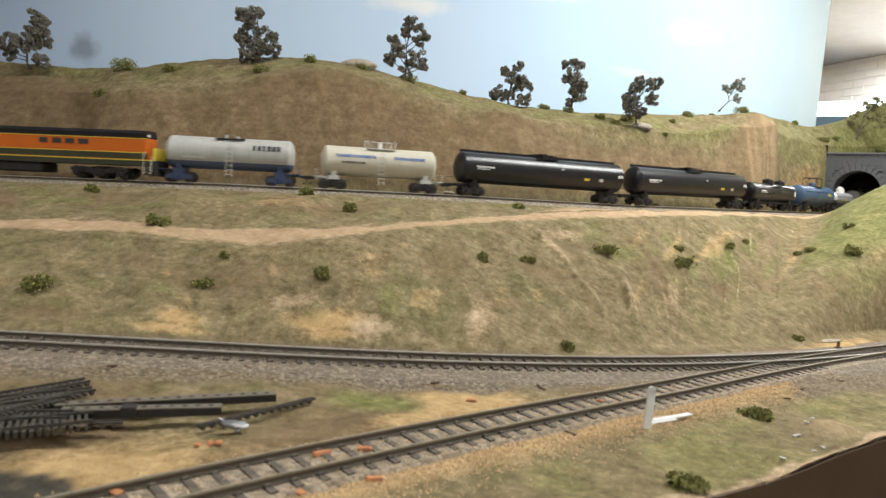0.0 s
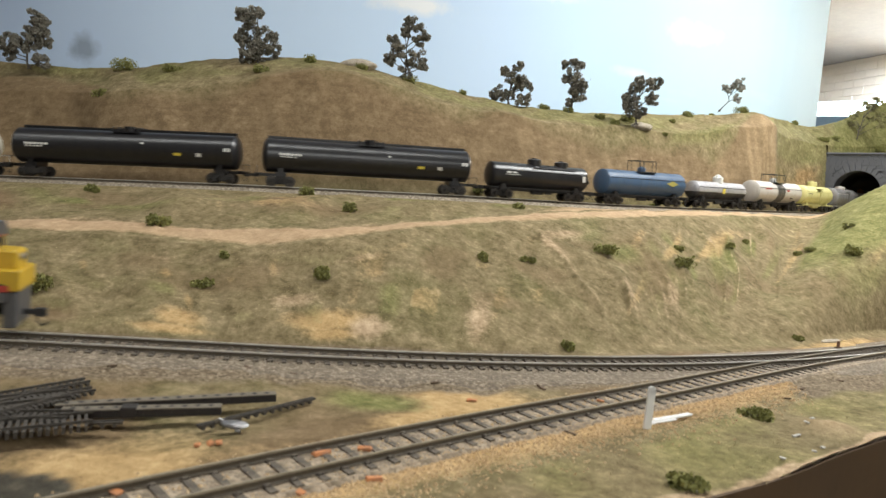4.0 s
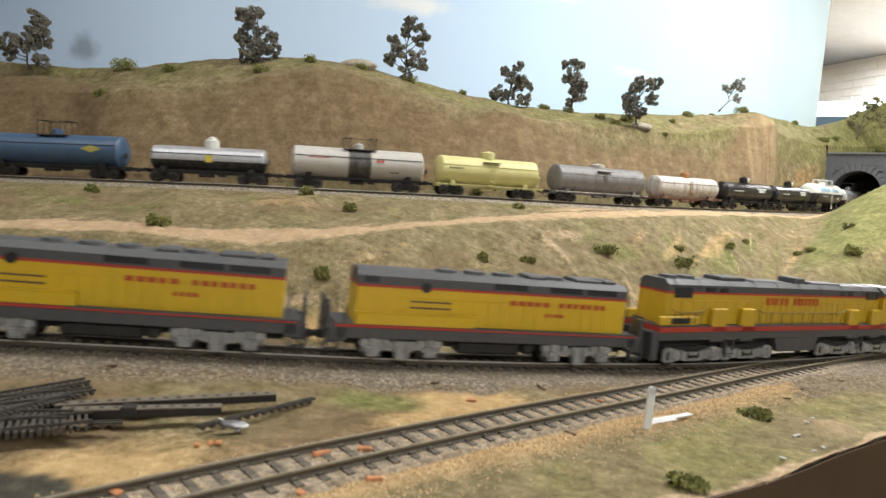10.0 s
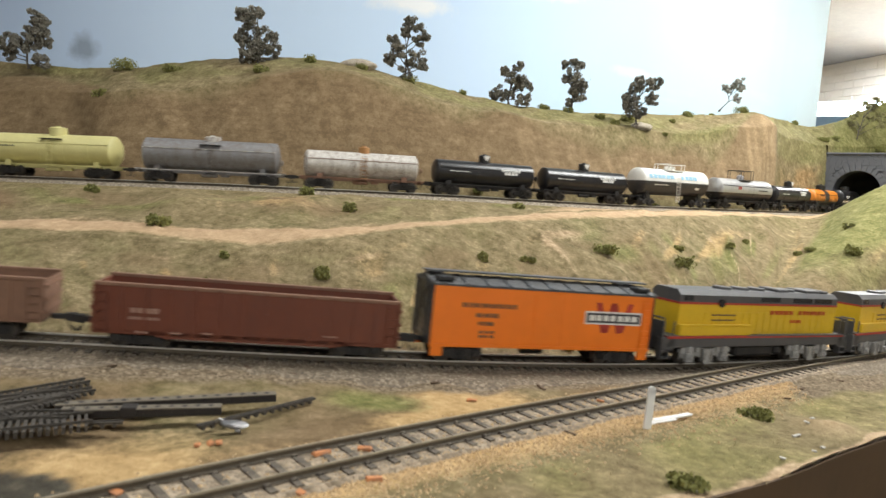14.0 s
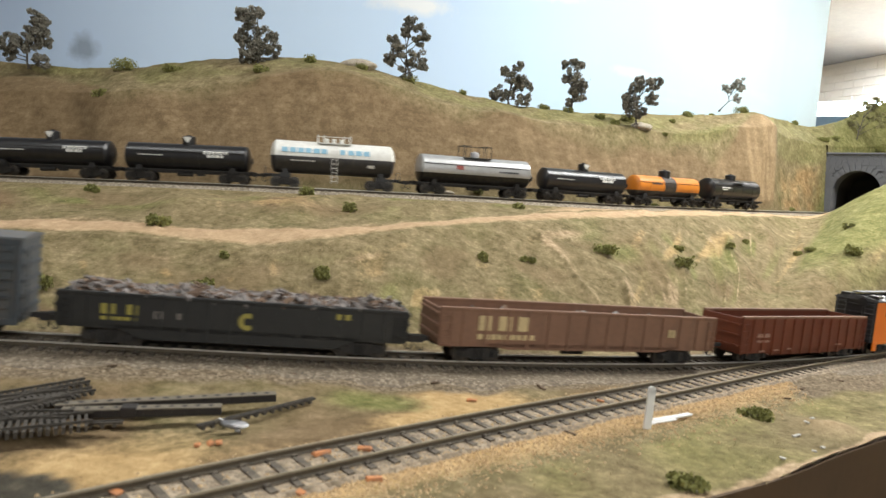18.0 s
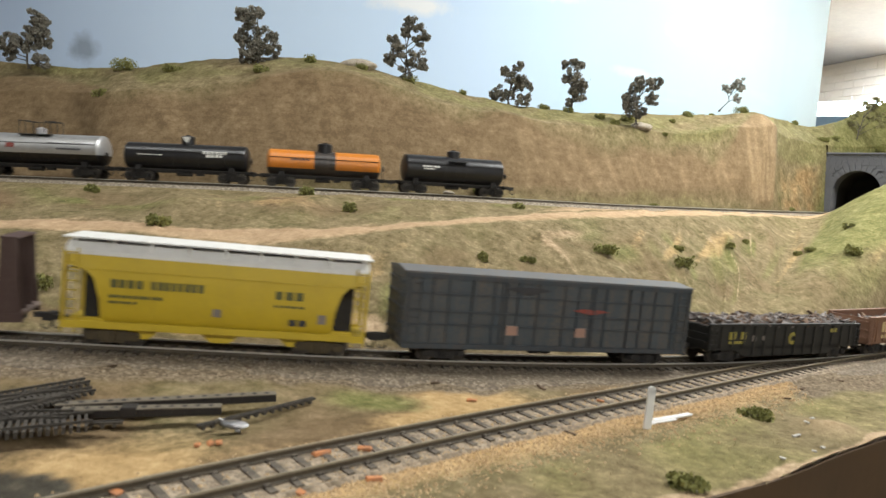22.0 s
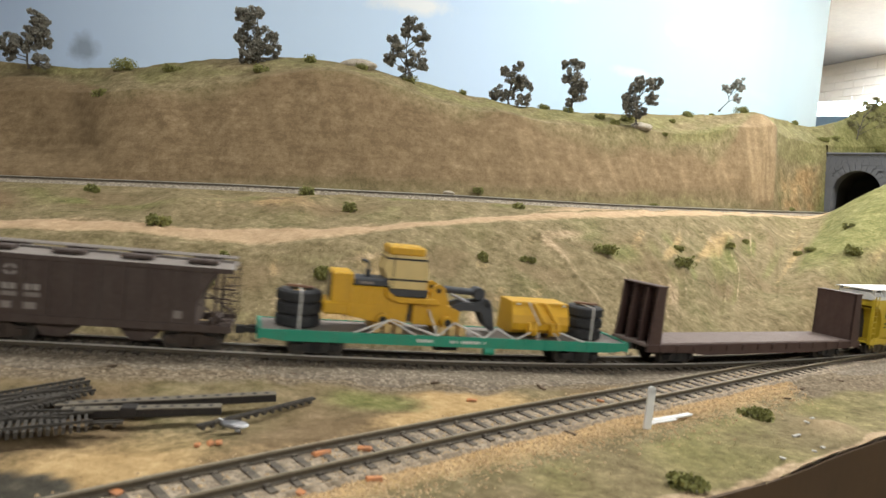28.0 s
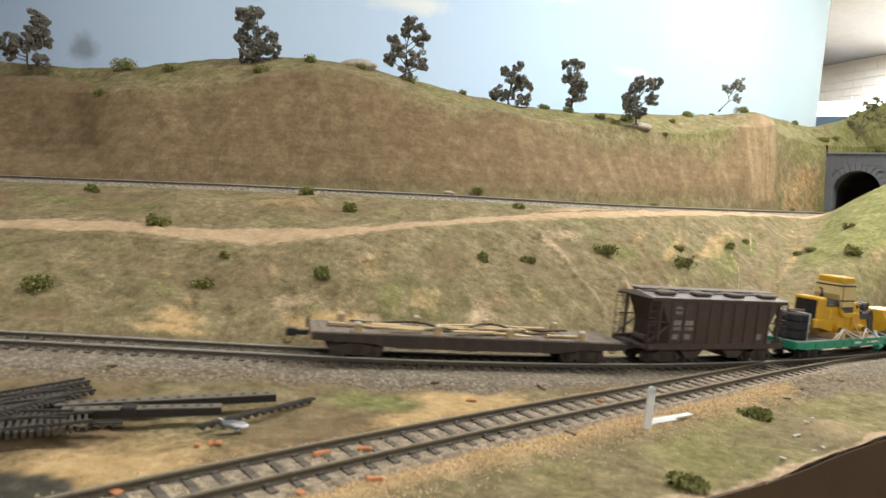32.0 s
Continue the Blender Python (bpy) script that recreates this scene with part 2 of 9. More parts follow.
M["loco_yellow"] = paint("loco_yellow", (0.53, 0.335, 0.016), 0.42, dirt=0.24, dirt_c=(0.26, 0.16, 0.03))
M["booster_yellow"] = paint("booster_yellow", (0.62, 0.40, 0.012), 0.45, dirt=0.2, dirt_c=(0.34, 0.20, 0.02))
M["bar_loco"] = paint("loco_lettering", (0.42, 0.065, 0.012), 0.6, dirt=0.15, dirt_c=(0.4, 0.22, 0.02))
M["loco_grey"] = paint("loco_grey", (0.064, 0.064, 0.069), 0.5, dirt=0.4, dirt_c=(0.11, 0.098, 0.085))
M["loco_silver"] = paint("truck_silver", (0.38, 0.38, 0.375), 0.5, 0.15, dirt=0.85, dirt_c=(0.10, 0.085, 0.07), scale=220)
M["loco_dark"] = paint("near_black", (0.015, 0.015, 0.017), 0.2, dirt=0.05)
M["loco_rail"] = paint("tarnished_handrail", (0.14, 0.095, 0.020), 0.6, dirt=0.3)
M["loco_orange"] = paint("loco_orange", (0.62, 0.14, 0.013), 0.4, dirt=0.15)
M["loco_green"] = paint("loco_dark_green", (0.035, 0.04, 0.024), 0.5, dirt=0.2)
M["reefer"] = paint("reefer_orange", (0.80, 0.180, 0.004), 0.5, dirt=0.09, dirt_c=(0.35, 0.13, 0.02))
M["roof_grey"] = paint("roof_galvanised", (0.085, 0.085, 0.087), 0.65, dirt=0.9, dirt_c=(0.025, 0.024, 0.024), scale=110)
M["bar_faint"] = paint("worn_lettering", (0.38, 0.22, 0.165), 0.7, dirt=0.4)
M["oxide"] = paint("gondola_oxide", (0.150, 0.036, 0.014), 0.6, dirt=0.3, dirt_c=(0.05, 0.03, 0.025))
M["rust"] = paint("faded_rust_brown", (0.225, 0.118, 0.073), 0.7, dirt=0.4, dirt_c=(0.10, 0.06, 0.04))
M["gon_black"] = paint("gondola_black", (0.013, 0.013, 0.013), 0.6, dirt=0.18, dirt_c=(0.05, 0.045, 0.035))
M["box_blue"] = paint("weathered_blue_grey", (0.050, 0.064, 0.077), 0.65, dirt=0.95, dirt_c=(0.105, 0.088, 0.072), scale=70)
M["box_roof"] = paint("weathered_roof", (0.100, 0.110, 0.120), 0.7, dirt=0.6)
M["box_rib"] = paint("rib_blue_grey", (0.038, 0.051, 0.064), 0.65, dirt=0.6, dirt_c=(0.085, 0.062, 0.05), scale=70)
M["truck_tan"] = paint("dusty_truck", (0.085, 0.062, 0.030), 0.8, dirt=0.6, dirt_c=(0.035, 0.027, 0.02), scale=150)
M["truck_rust"] = paint("rusty_truck", (0.040, 0.026, 0.019), 0.8, dirt=0.5, dirt_c=(0.085, 0.06, 0.042), scale=150)
M["corn_yellow"] = paint("hopper_yellow", (0.56, 0.40, 0.022), 0.5, dirt=0.2, dirt_c=(0.32, 0.22, 0.04))
M["brown"] = paint("mineral_brown", (0.060, 0.030, 0.025), 0.65, dirt=0.3, dirt_c=(0.11, 0.08, 0.065))
M["flat_brown"] = paint("grimy_flat_brown", (0.036, 0.022, 0.017), 0.7, dirt=0.35, dirt_c=(0.09, 0.068, 0.052))
M["hop_brown"] = paint("hopper_brown", (0.055, 0.034, 0.027), 0.7, dirt=0.4, dirt_c=(0.11, 0.088, 0.074))
M["hop_pale"] = paint("dim_lettering", (0.30, 0.27, 0.25), 0.7, dirt=0.4)
M["hop_roof"] = paint("dusty_hopper_roof", (0.24, 0.21, 0.19), 0.75, dirt=0.4)
M["green"] = paint("flatcar_green", (0.012, 0.27, 0.17), 0.5, dirt=0.2)
M["deck"] = scatter_mat("wood_deck", [(0.3, (0.10, 0.075, 0.055)), (0.5, (0.19, 0.15, 0.115)), (0.7, (0.30, 0.24, 0.185))], 160.0)
M["lumber"] = scatter_mat("pale_lumber", [(0.3, (0.30, 0.20, 0.10)), (0.5, (0.47, 0.34, 0.18)), (0.7, (0.60, 0.47, 0.28))], 120.0)
M["cat"] = paint("machine_yellow", (0.60, 0.33, 0.012), 0.42, dirt=0.2, dirt_c=(0.25, 0.14, 0.03))
M["cab_tan"] = paint("cab_cream", (0.62, 0.47, 0.20), 0.5, dirt=0.1)
M["rubber"] = paint("tyre_rubber", (0.022, 0.022, 0.024), 0.75, dirt=0.25, dirt_c=(0.09, 0.085, 0.08))
M["tarp"] = paint("dark_slate_paint", (0.035, 0.038, 0.046), 0.55, dirt=0.2, dirt_c=(0.10, 0.10, 0.10))
M["deck_brown"] = paint("dusty_brown_deck", (0.165, 0.118, 0.102), 0.8, dirt=0.4, dirt_c=(0.23, 0.19, 0.165), scale=90)
M["strap"] = paint("white_strap", (0.62, 0.60, 0.56), 0.6, dirt=0.15)
M["crate"] = scatter_mat("plywood", [(0.3, (0.42, 0.27, 0.11)), (0.5, (0.58, 0.40, 0.17)), (0.7, (0.68, 0.5, 0.24))], 130.0)
M["scrap"] = leaf_mat("scrap_metal", (0.045, 0.038, 0.035), (0.36, 0.32, 0.30))
M["scrap_rust"] = leaf_mat("rusty_scrap", (0.06, 0.036, 0.025), (0.22, 0.14, 0.09))
M["leaf"] = leaf_mat("dark_foliage", (0.085, 0.080, 0.064), (0.30, 0.275, 0.22))
M["leaf_grey"] = leaf_mat("pale_dry_foliage", (0.22, 0.215, 0.19), (0.50, 0.49, 0.44))
M["leaf_sage"] = leaf_mat("sage_foliage", (0.14, 0.13, 0.05), (0.30, 0.27, 0.13))
M["bush"] = leaf_mat("bush_foliage", (0.090, 0.096, 0.024), (0.33, 0.315, 0.10))
M["bark"] = scatter_mat("bark", [(0.3, (0.05, 0.042, 0.034)), (0.6, (0.12, 0.10, 0.08))], 300.0)
M["stone_grey"] = paint("portal_stone", (0.092, 0.093, 0.104), 0.9, dirt=0.5, dirt_c=(0.17, 0.165, 0.165), scale=140)
M["rock"] = scatter_mat("pale_rock", [(0.3, (0.20, 0.165, 0.12)), (0.5, (0.42, 0.36, 0.28)), (0.7, (0.60, 0.54, 0.44))], 160.0, bump_h=0.002, bump_s=0.8)
M["cliff"] = scatter_mat("ochre_cliff", [(0.3, (0.16, 0.095, 0.04)), (0.48, (0.30, 0.18, 0.075)), (0.66, (0.43, 0.29, 0.13))], 60.0, bump_h=0.004, bump_s=0.8)
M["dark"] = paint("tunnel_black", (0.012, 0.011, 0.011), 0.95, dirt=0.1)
M["fascia"] = scatter_mat("fascia_board", [(0.3, (0.062, 0.033, 0.011)), (0.7, (0.085, 0.046, 0.017))], 14.0, rough=0.85, bump_h=0.0003, bump_s=0.2)
M["fascia_edge"] = scatter_mat("fascia_top", [(0.3, (0.24, 0.18, 0.115)), (0.7, (0.50, 0.40, 0.28))], 120.0, bump_h=0.002, bump_s=0.9)
M["wall_white"] = scatter_mat("white_wall_paint", [(0.3, (0.80, 0.77, 0.73)), (0.7, (0.88, 0.86, 0.83))], 20.0, rough=0.8, bump_h=0.002, bump_s=0.3)
M["ceil"] = scatter_mat("grey_ceiling", [(0.3, (0.255, 0.265, 0.285)), (0.7, (0.315, 0.325, 0.345))], 12.0, rough=0.9)
M["carpet"] = scatter_mat("floor_carpet", [(0.3, (0.10, 0.09, 0.08)), (0.7, (0.16, 0.145, 0.13))], 60.0)
M["blue_panel"] = paint("blue_panel", (0.16, 0.27, 0.46), 0.7, dirt=0.1)
M["pale_panel"] = paint("pale_blue_panel", (0.31, 0.41, 0.48), 0.7, dirt=0.05)
M["post"] = paint("white_post", (0.74, 0.73, 0.71), 0.6, dirt=0.12)
M["plaster_bit"] = paint("dusty_plaster", (0.50, 0.48, 0.44), 0.85, dirt=0.4)
M["chip"] = paint("orange_chip", (0.56, 0.22, 0.08), 0.8, dirt=0.5)
# base colour darkened to include the shadow under the flange
M["girder"] = paint("girder_shade", (0.016, 0.012, 0.010), 0.75, dirt=0.12, dirt_c=(0.08, 0.065, 0.05))
M["girder_top"] = paint("girder_dusty", (0.13, 0.11, 0.083), 0.8, dirt=0.6, dirt_c=(0.20, 0.165, 0.115))
M["panel_tie"] = paint("grey_tie_plastic", (0.034, 0.029, 0.024), 0.85, dirt=0.55, dirt_c=(0.13, 0.108, 0.082), scale=200)
M["silver"] = paint("cast_silver", (0.28, 0.28, 0.29), 0.38, 0.7, dirt=0.3)
M["wood"] = scatter_mat("dark_wood_bit", [(0.3, (0.07, 0.045, 0.028)), (0.7, (0.17, 0.115, 0.07))], 200.0)


# ---------------------------------------------------------------- mesh helpers
def finish(name, bm, mats, smooth=False):
    me = bpy.data.meshes.new(name)
    bm.normal_update()
    bm.to_mesh(me)
    bm.free()
    for mt in (mats if isinstance(mats, (list, tuple)) else [mats]):
        me.materials.append(mt)
    if smooth:
        me.shade_smooth()
    return me


def part(name, bm, material, parent, label="", smooth=False):
    me = bm if isinstance(bm, bpy.types.Mesh) else finish(name, bm, material, smooth)
    ob = new(name, me)
    ob.parent = parent
    if label:
        tagged(ob, label)
    return ob


def thing(name, label, category, group="", m=None):
    ob = new(name)
    ob.empty_display_size = 0.01
    tagged(ob, label, category, group)
    if m is not None:
        ob.matrix_basis = m
    return ob


def single(name, bm, material, label, category, group="", kind="", smooth=False, m=None):
    ob = new(name, finish(name, bm, material, smooth))
    tagged(ob, label, category, group, kind)
    if m is not None:
        ob.matrix_basis = m
    return ob


def box(bm, x0, x1, y0, y1, z0, z1, m=None):
    vs = [bm.verts.new((x, y, z)) for x in (x0, x1) for y in (y0, y1) for z in (z0, z1)]
    if m is not None:
        for v in vs:
            v.co = m @ v.co
    for f in ((0, 1, 3, 2), (4, 6, 7, 5), (0, 4, 5, 1), (2, 3, 7, 6), (0, 2, 6, 4), (1, 5, 7, 3)):
        bm.faces.new([vs[i] for i in f])
    return vs


def bbox(x0, x1, y0, y1, z0, z1, bev=0.0):
    bm = bmesh.new()
    box(bm, x0, x1, y0, y1, z0, z1)
    if bev:
        bmesh.ops.bevel(bm, geom=bm.edges[:], offset=bev, segments=1, affect="EDGES", profile=0.5)
    return bm


def tube(bm, a, b, r0, r1=None, seg=8, cap=True):
    """A tapered rod from a to b."""
    a, b = Vector(a), Vector(b)
    r1 = r0 if r1 is None else r1
    q = (b - a).to_track_quat("Z", "Y")
    rings = []
    for p, r in ((a, r0), (b, r1)):
        rings.append([bm.verts.new(p + q @ Vector((r * math.cos(2 * math.pi * i / seg), r * math.sin(2 * math.pi * i / seg), 0))) for i in range(seg)])
    for i in range(seg):
        bm.faces.new((rings[0][i], rings[0][(i + 1) % seg], rings[1][(i + 1) % seg], rings[1][i]))
    if cap:
        bm.faces.new(rings[0][::-1])
        bm.faces.new(rings[1])


def pipe(bm, pts, r, seg=5):
    for a, b in zip(pts, pts[1:]):
        tube(bm, a, b, r, r, seg)


def prism(bm, poly, y0, y1, axis="y"):
    """A flat outline, given in x and z (axis y) or y and z (axis x), with depth from y0 to y1."""
    def p(u, w, d):
        return (u, d, w) if axis == "y" else (d, u, w)
    a = [bm.verts.new(p(u, w, y0)) for u, w in poly]
    b = [bm.verts.new(p(u, w, y1)) for u, w in poly]
    n = len(poly)
    bm.faces.new(a)
    bm.faces.new(b[::-1])
    for i in range(n):
        bm.faces.new((a[i], b[i], b[(i + 1) % n], a[(i + 1) % n]))


def lathe_x(bm, prof, zc, seg=32, yc=0.0):
    """Turn (x, radius) rows about the axis along x at height zc."""
    rings = []
    for x, r in prof:
        rings.append([bm.verts.new((x, yc + r * math.cos(2 * math.pi * i / seg), zc + r * math.sin(2 * math.pi * i / seg))) for i in range(seg)])
    for p, q in zip(rings, rings[1:]):
        for i in range(seg):
            bm.faces.new((p[i], q[i], q[(i + 1) % seg], p[(i + 1) % seg]))
    bm.faces.new(rings[0])
    bm.faces.new(rings[-1][::-1])
    bmesh.ops.recalc_face_normals(bm, faces=bm.faces[:])


def sharp_smooth(me, angle=40):
    me.shade_smooth()
    me.set_sharp_from_angle(angle=radians(angle))
    return me


# ---------------------------------------------------------------- the two railway lines in plan
class Line:
    def __init__(self, x0, y0, phi, knots, s0, s1, level):
        ds = 0.005
        self.s = np.arange(s0, s1 + ds, ds)
        k = np.interp(self.s, [a for a, _ in knots], [b for _, b in knots])
        h = np.concatenate([[0], np.cumsum((k[1:] + k[:-1]) / 2 * ds)])
        i0 = int(np.argmin(abs(self.s)))
        self.h = h - h[i0] + phi
        hm = (self.h[1:] + self.h[:-1]) / 2
        x = np.concatenate([[0], np.cumsum(np.cos(hm) * ds)])
        y = np.concatenate([[0], np.cumsum(np.sin(hm) * ds)])
        self.x, self.y = x - x[i0] + x0, y - y[i0] + y0
        self.z = level(self.s, self.x)

    def at(self, s, lat=0.0, dz=0.0):
        """The point at the length s; lat: metres to the aisle side."""
        h = np.interp(s, self.s, self.h)
        return Vector((float(np.interp(s, self.s, self.x) + lat * math.sin(h)), float(np.interp(s, self.s, self.y) - lat * math.cos(h)), float(np.interp(s, self.s, self.z) + dz)))

    def heading(self, s):
        return float(np.interp(s, self.s, self.h))

    def car(self, s, half):
        a, b = self.at(s - half), self.at(s + half)
        d = b - a
        c = (a + b) / 2
        return Matrix.Translation(c) @ Matrix.Rotation(math.atan2(d.y, d.x), 4, "Z") @ Matrix.Rotation(-math.atan2(d.z, math.hypot(d.x, d.y)), 4, "Y")

    def near(self, px, py, s0=None, s1=None):
        """Length and offset to the aisle side of points of the plan."""
        sel = slice(None, None, 2)
        d = (px[..., None] - self.x[sel]) ** 2 + (py[..., None] - self.y[sel]) ** 2
        j = d.argmin(-1) * 2
        lat = (px - self.x[j]) * np.sin(self.h[j]) - (py - self.y[j]) * np.cos(self.h[j])
        return self.s[j], lat, np.sqrt(d.min(-1))


SLOPE = -0.0362


def low_level(s, x):
    return SLOPE * np.clip(x, -0.9, 0.9)


LOW = Line(-0.3625, 0.2818, 0.3754, [(-5, 0), (-0.06, 0), (0.0, -1.0), (0.09, -1.0929), (0.31, 0.6902), (0.53, 0.897), (0.75, 0.5357), (1.0, 0.3), (1.06, -2.0), (1.75, -2.0), (1.82, 0), (5, 0)], -3.6, 3.7, low_level)
UP = Line(0.0764, 0.7945, 0.3933, [(-6, 0), (-0.85, 0), (-0.76, 0.6877), (-0.32, 0.9146), (0.12, 0.5133), (0.56, 0.4863), (1.0, 0.0885), (1.06, 1.6), (5, 1.6)], -4.9, 3.1, lambda s, x: 0.0923 + 0.0224 * np.clip(s, -1.3, 1.2) - 0.003 * np.clip((-0.33 - s) / 0.25, 0, 1) + 0.0010 + 0.0026 * np.clip((0.16 - s) / 0.24, 0, 1))
V_UP = 0.1187


def low_run(t):
    """Metres run by the lower train since the clip's start; it slows a little on the way."""
    tt = np.linspace(0, 33, 331)
    v = np.interp(tt, [0, 5, 7, 9, 11, 13, 15, 17, 19, 21, 23, 25, 27, 29, 33], [0.118, 0.1144, 0.1109, 0.1067, 0.1048, 0.1048, 0.101, 0.0973, 0.0957, 0.0952, 0.0959, 0.0975, 0.0959, 0.0943, 0.0943])
    return float(np.interp(t, tt, np.concatenate([[0], np.cumsum((v[1:] + v[:-1]) * 0.05)])))


# ---------------------------------------------------------------- the landscape
def vnoise(x, y, seed):
    """Smooth value noise over arrays, about -1 to 1."""
    rs = np.random.RandomState(seed)
    tab = rs.rand(64, 64) * 2 - 1
    xi, yi = np.floor(x).astype(int), np.floor(y).astype(int)
    fx, fy = x - xi, y - yi
    fx, fy = fx * fx * (3 - 2 * fx), fy * fy * (3 - 2 * fy)
    a, b = tab[xi % 64, yi % 64], tab[(xi + 1) % 64, yi % 64]
    c, d = tab[xi % 64, (yi + 1) % 64], tab[(xi + 1) % 64, (yi + 1) % 64]
    return (a * (1 - fx) + b * fx) * (1 - fy) + (c * (1 - fx) + d * fx) * fy


# control lines of the relief, from the far end of the layout to the near tunnel end
AZ = [-2.4, -0.95, -0.687, -0.513, -0.336, -0.161, 0.011, 0.184, 0.358, 0.487, 0.573, 0.668, 0.856, 1.15]
FASCIA = [(-2.4, -1.53), (0.098, 0.2285), (0.154, 0.266), (0.2374, 0.329), (0.50, 0.515), (0.70, 0.55), (0.9, 0.42), (1.3, -0.9)]
ROAD_FRONT = [(-1.3, 0.5, 0.04), (-0.476, 0.5, 0.035), (-0.33, 0.48, 0.044), (-0.246, 0.48, 0.047), (-0.158, 0.47, 0.045), (-0.079, 0.49, 0.055), (0.006, 0.56, 0.067), (0.118, 0.64, 0.075), (0.272, 0.76, 0.085), (0.438, 0.9, 0.094), (0.573, 1.0, 0.101), (0.655, 0.98, 0.157), (0.839, 0.98, 0.242), (1.13, 0.98, 0.26)]
ROAD_BACK = [(-1.35, 0.55, 0.045), (-0.504, 0.53, 0.039), (-0.358, 0.52, 0.049), (-0.267, 0.52, 0.055), (-0.175, 0.52, 0.055), (-0.088, 0.54, 0.062), (0.006, 0.6, 0.072), (0.128, 0.7, 0.086), (0.299, 0.84, 0.095), (0.472, 0.97, 0.099), (0.613, 1.07, 0.103), (0.709, 1.06, 0.153), (0.91, 1.06, 0.236), (1.2, 1.06, 0.26)]
SHOULDER = [(-1.9, 1.0, 0.18), (-0.787, 0.828, 0.175), (-0.551, 0.797, 0.187), (-0.412, 0.795, 0.187), (-0.279, 0.806, 0.208), (-0.146, 0.829, 0.235), (-0.002, 0.867, 0.21), (0.159, 0.927, 0.206), (0.352, 1.023, 0.214), (0.539, 1.145, 0.252), (0.725, 1.296, 0.241), (0.98, 1.484, 0.276), (1.268, 1.484, 0.329), (1.7, 1.484, 0.34)]
CREST = [(-2.1, 1.1, 0.232), (-0.881, 0.928, 0.23), (-0.62, 0.897, 0.234), (-0.465, 0.895, 0.235), (-0.316, 0.906, 0.26), (-0.165, 0.929, 0.269), (-0.004, 0.967, 0.247), (0.175, 1.027, 0.237), (0.383, 1.123, 0.259), (0.584, 1.245, 0.289), (0.776, 1.396, 0.298), (1.032, 1.584, 0.395), (1.332, 1.584, 0.493), (1.8, 1.584, 0.504)]
PORTAL_S = 0.872


def along(line, ratio, off, dz):
    """The point of a line in the direction ratio = x / y from the aisle, moved off metres away from it."""
    ok = (line.y > 0.02) & (line.s < 1.02) & (line.s > -2.2)
    r = line.x[ok] / line.y[ok]
    s = float(np.interp(ratio, r, line.s[ok]))
    return line.at(s, -off, dz)


def relief_lines():
    rows = []
    fx, fy = [p[0] for p in FASCIA], [p[1] for p in FASCIA]
    toe = [along(LOW, a, 0.024 + 0.03 * max(0.0, min(1.0, (a - 0.2) / 0.3)), -0.0045) for a in AZ]
    front = []
    for i, a in enumerate(AZ):
        p = toe[i]
        # meet the ray from the aisle with the fascia
        best = min(((x, float(np.interp(x, fx, fy))) for x in np.linspace(-2.4, 1.3, 900)), key=lambda q: abs(math.atan2(q[0], max(q[1], 0.001) if q[1] > 0 else q[1] + 1e-6) - math.atan(a)) if q[1] > 0 else 9)
        front.append(best)
    front[0], front[1], front[2] = (-1.9, -1.2), (-0.75, -0.36), (-0.42, -0.13)
    front[3], front[4], front[5] = (-0.22, 0.01), (-0.10, 0.094), (-0.035, 0.14)
    front[12], front[13] = (0.72, 0.55), (0.95, 0.4)
    lines = [[Vector((x, y, low_level(0, x) - 0.0052)) for x, y in front]]
    lines.append([p + (Vector((f[0], f[1], p.z)) - p) * 0.45 + Vector((0, 0, -0.003)) for p, f in zip(toe, front)])
    lines.append([Vector((p.x, p.y, p.z)) for p in toe])
    lines.append([Vector(p) for p in ROAD_FRONT])
    lines.append([Vector(p) for p in ROAD_BACK])
    lines.append([along(UP, a, -0.030, -0.007) for a in AZ])
    lines.append([along(UP, a, 0.030, -0.007) for a in AZ])
    lines.append([Vector(p) for p in SHOULDER])
    lines.append([Vector(p) for p in CREST])
    lines.append([Vector((p[0] * 1.17, p[1] + 0.17, 0.20 + 0.3 * max(0, p[2] - 0.24))) for p in CREST])
    return lines


def spline(pts, n):
    """A smooth line through the points, as an array of n rows."""
    P = np.array([tuple(p) for p in pts])
    P = np.vstack([2 * P[0] - P[1], P, 2 * P[-1] - P[-2]])
    out = []
    for u in np.linspace(0, len(pts) - 1, n):
        i = min(int(u), len(pts) - 2)
        f = u - i
        a, b, c, d = P[i], P[i + 1], P[i + 2], P[i + 3]
        out.append(0.5 * (2 * b + (c - a) * f + (2 * a - 5 * b + 4 * c - d) * f * f + (3 * b - a - 3 * c + d) * f ** 3))
    return np.array(out)


def front_edge():
    """The layout's front edge in plan."""
    return [tuple(r) for r in spline([(x, y, 0) for x, y in [(-1.9, -1.2), (-0.75, -0.36), (-0.42, -0.13), (-0.22, 0.01), (-0.035, 0.14), (0.098, 0.2285), (0.154, 0.266), (0.2374, 0.329), (0.50, 0.51), (0.72, 0.55), (0.95, 0.4)]], 120)[:, :2]]


NU = 720
STEPS = [22, 22, 84, 10, 34, 12, 76, 26, 14]


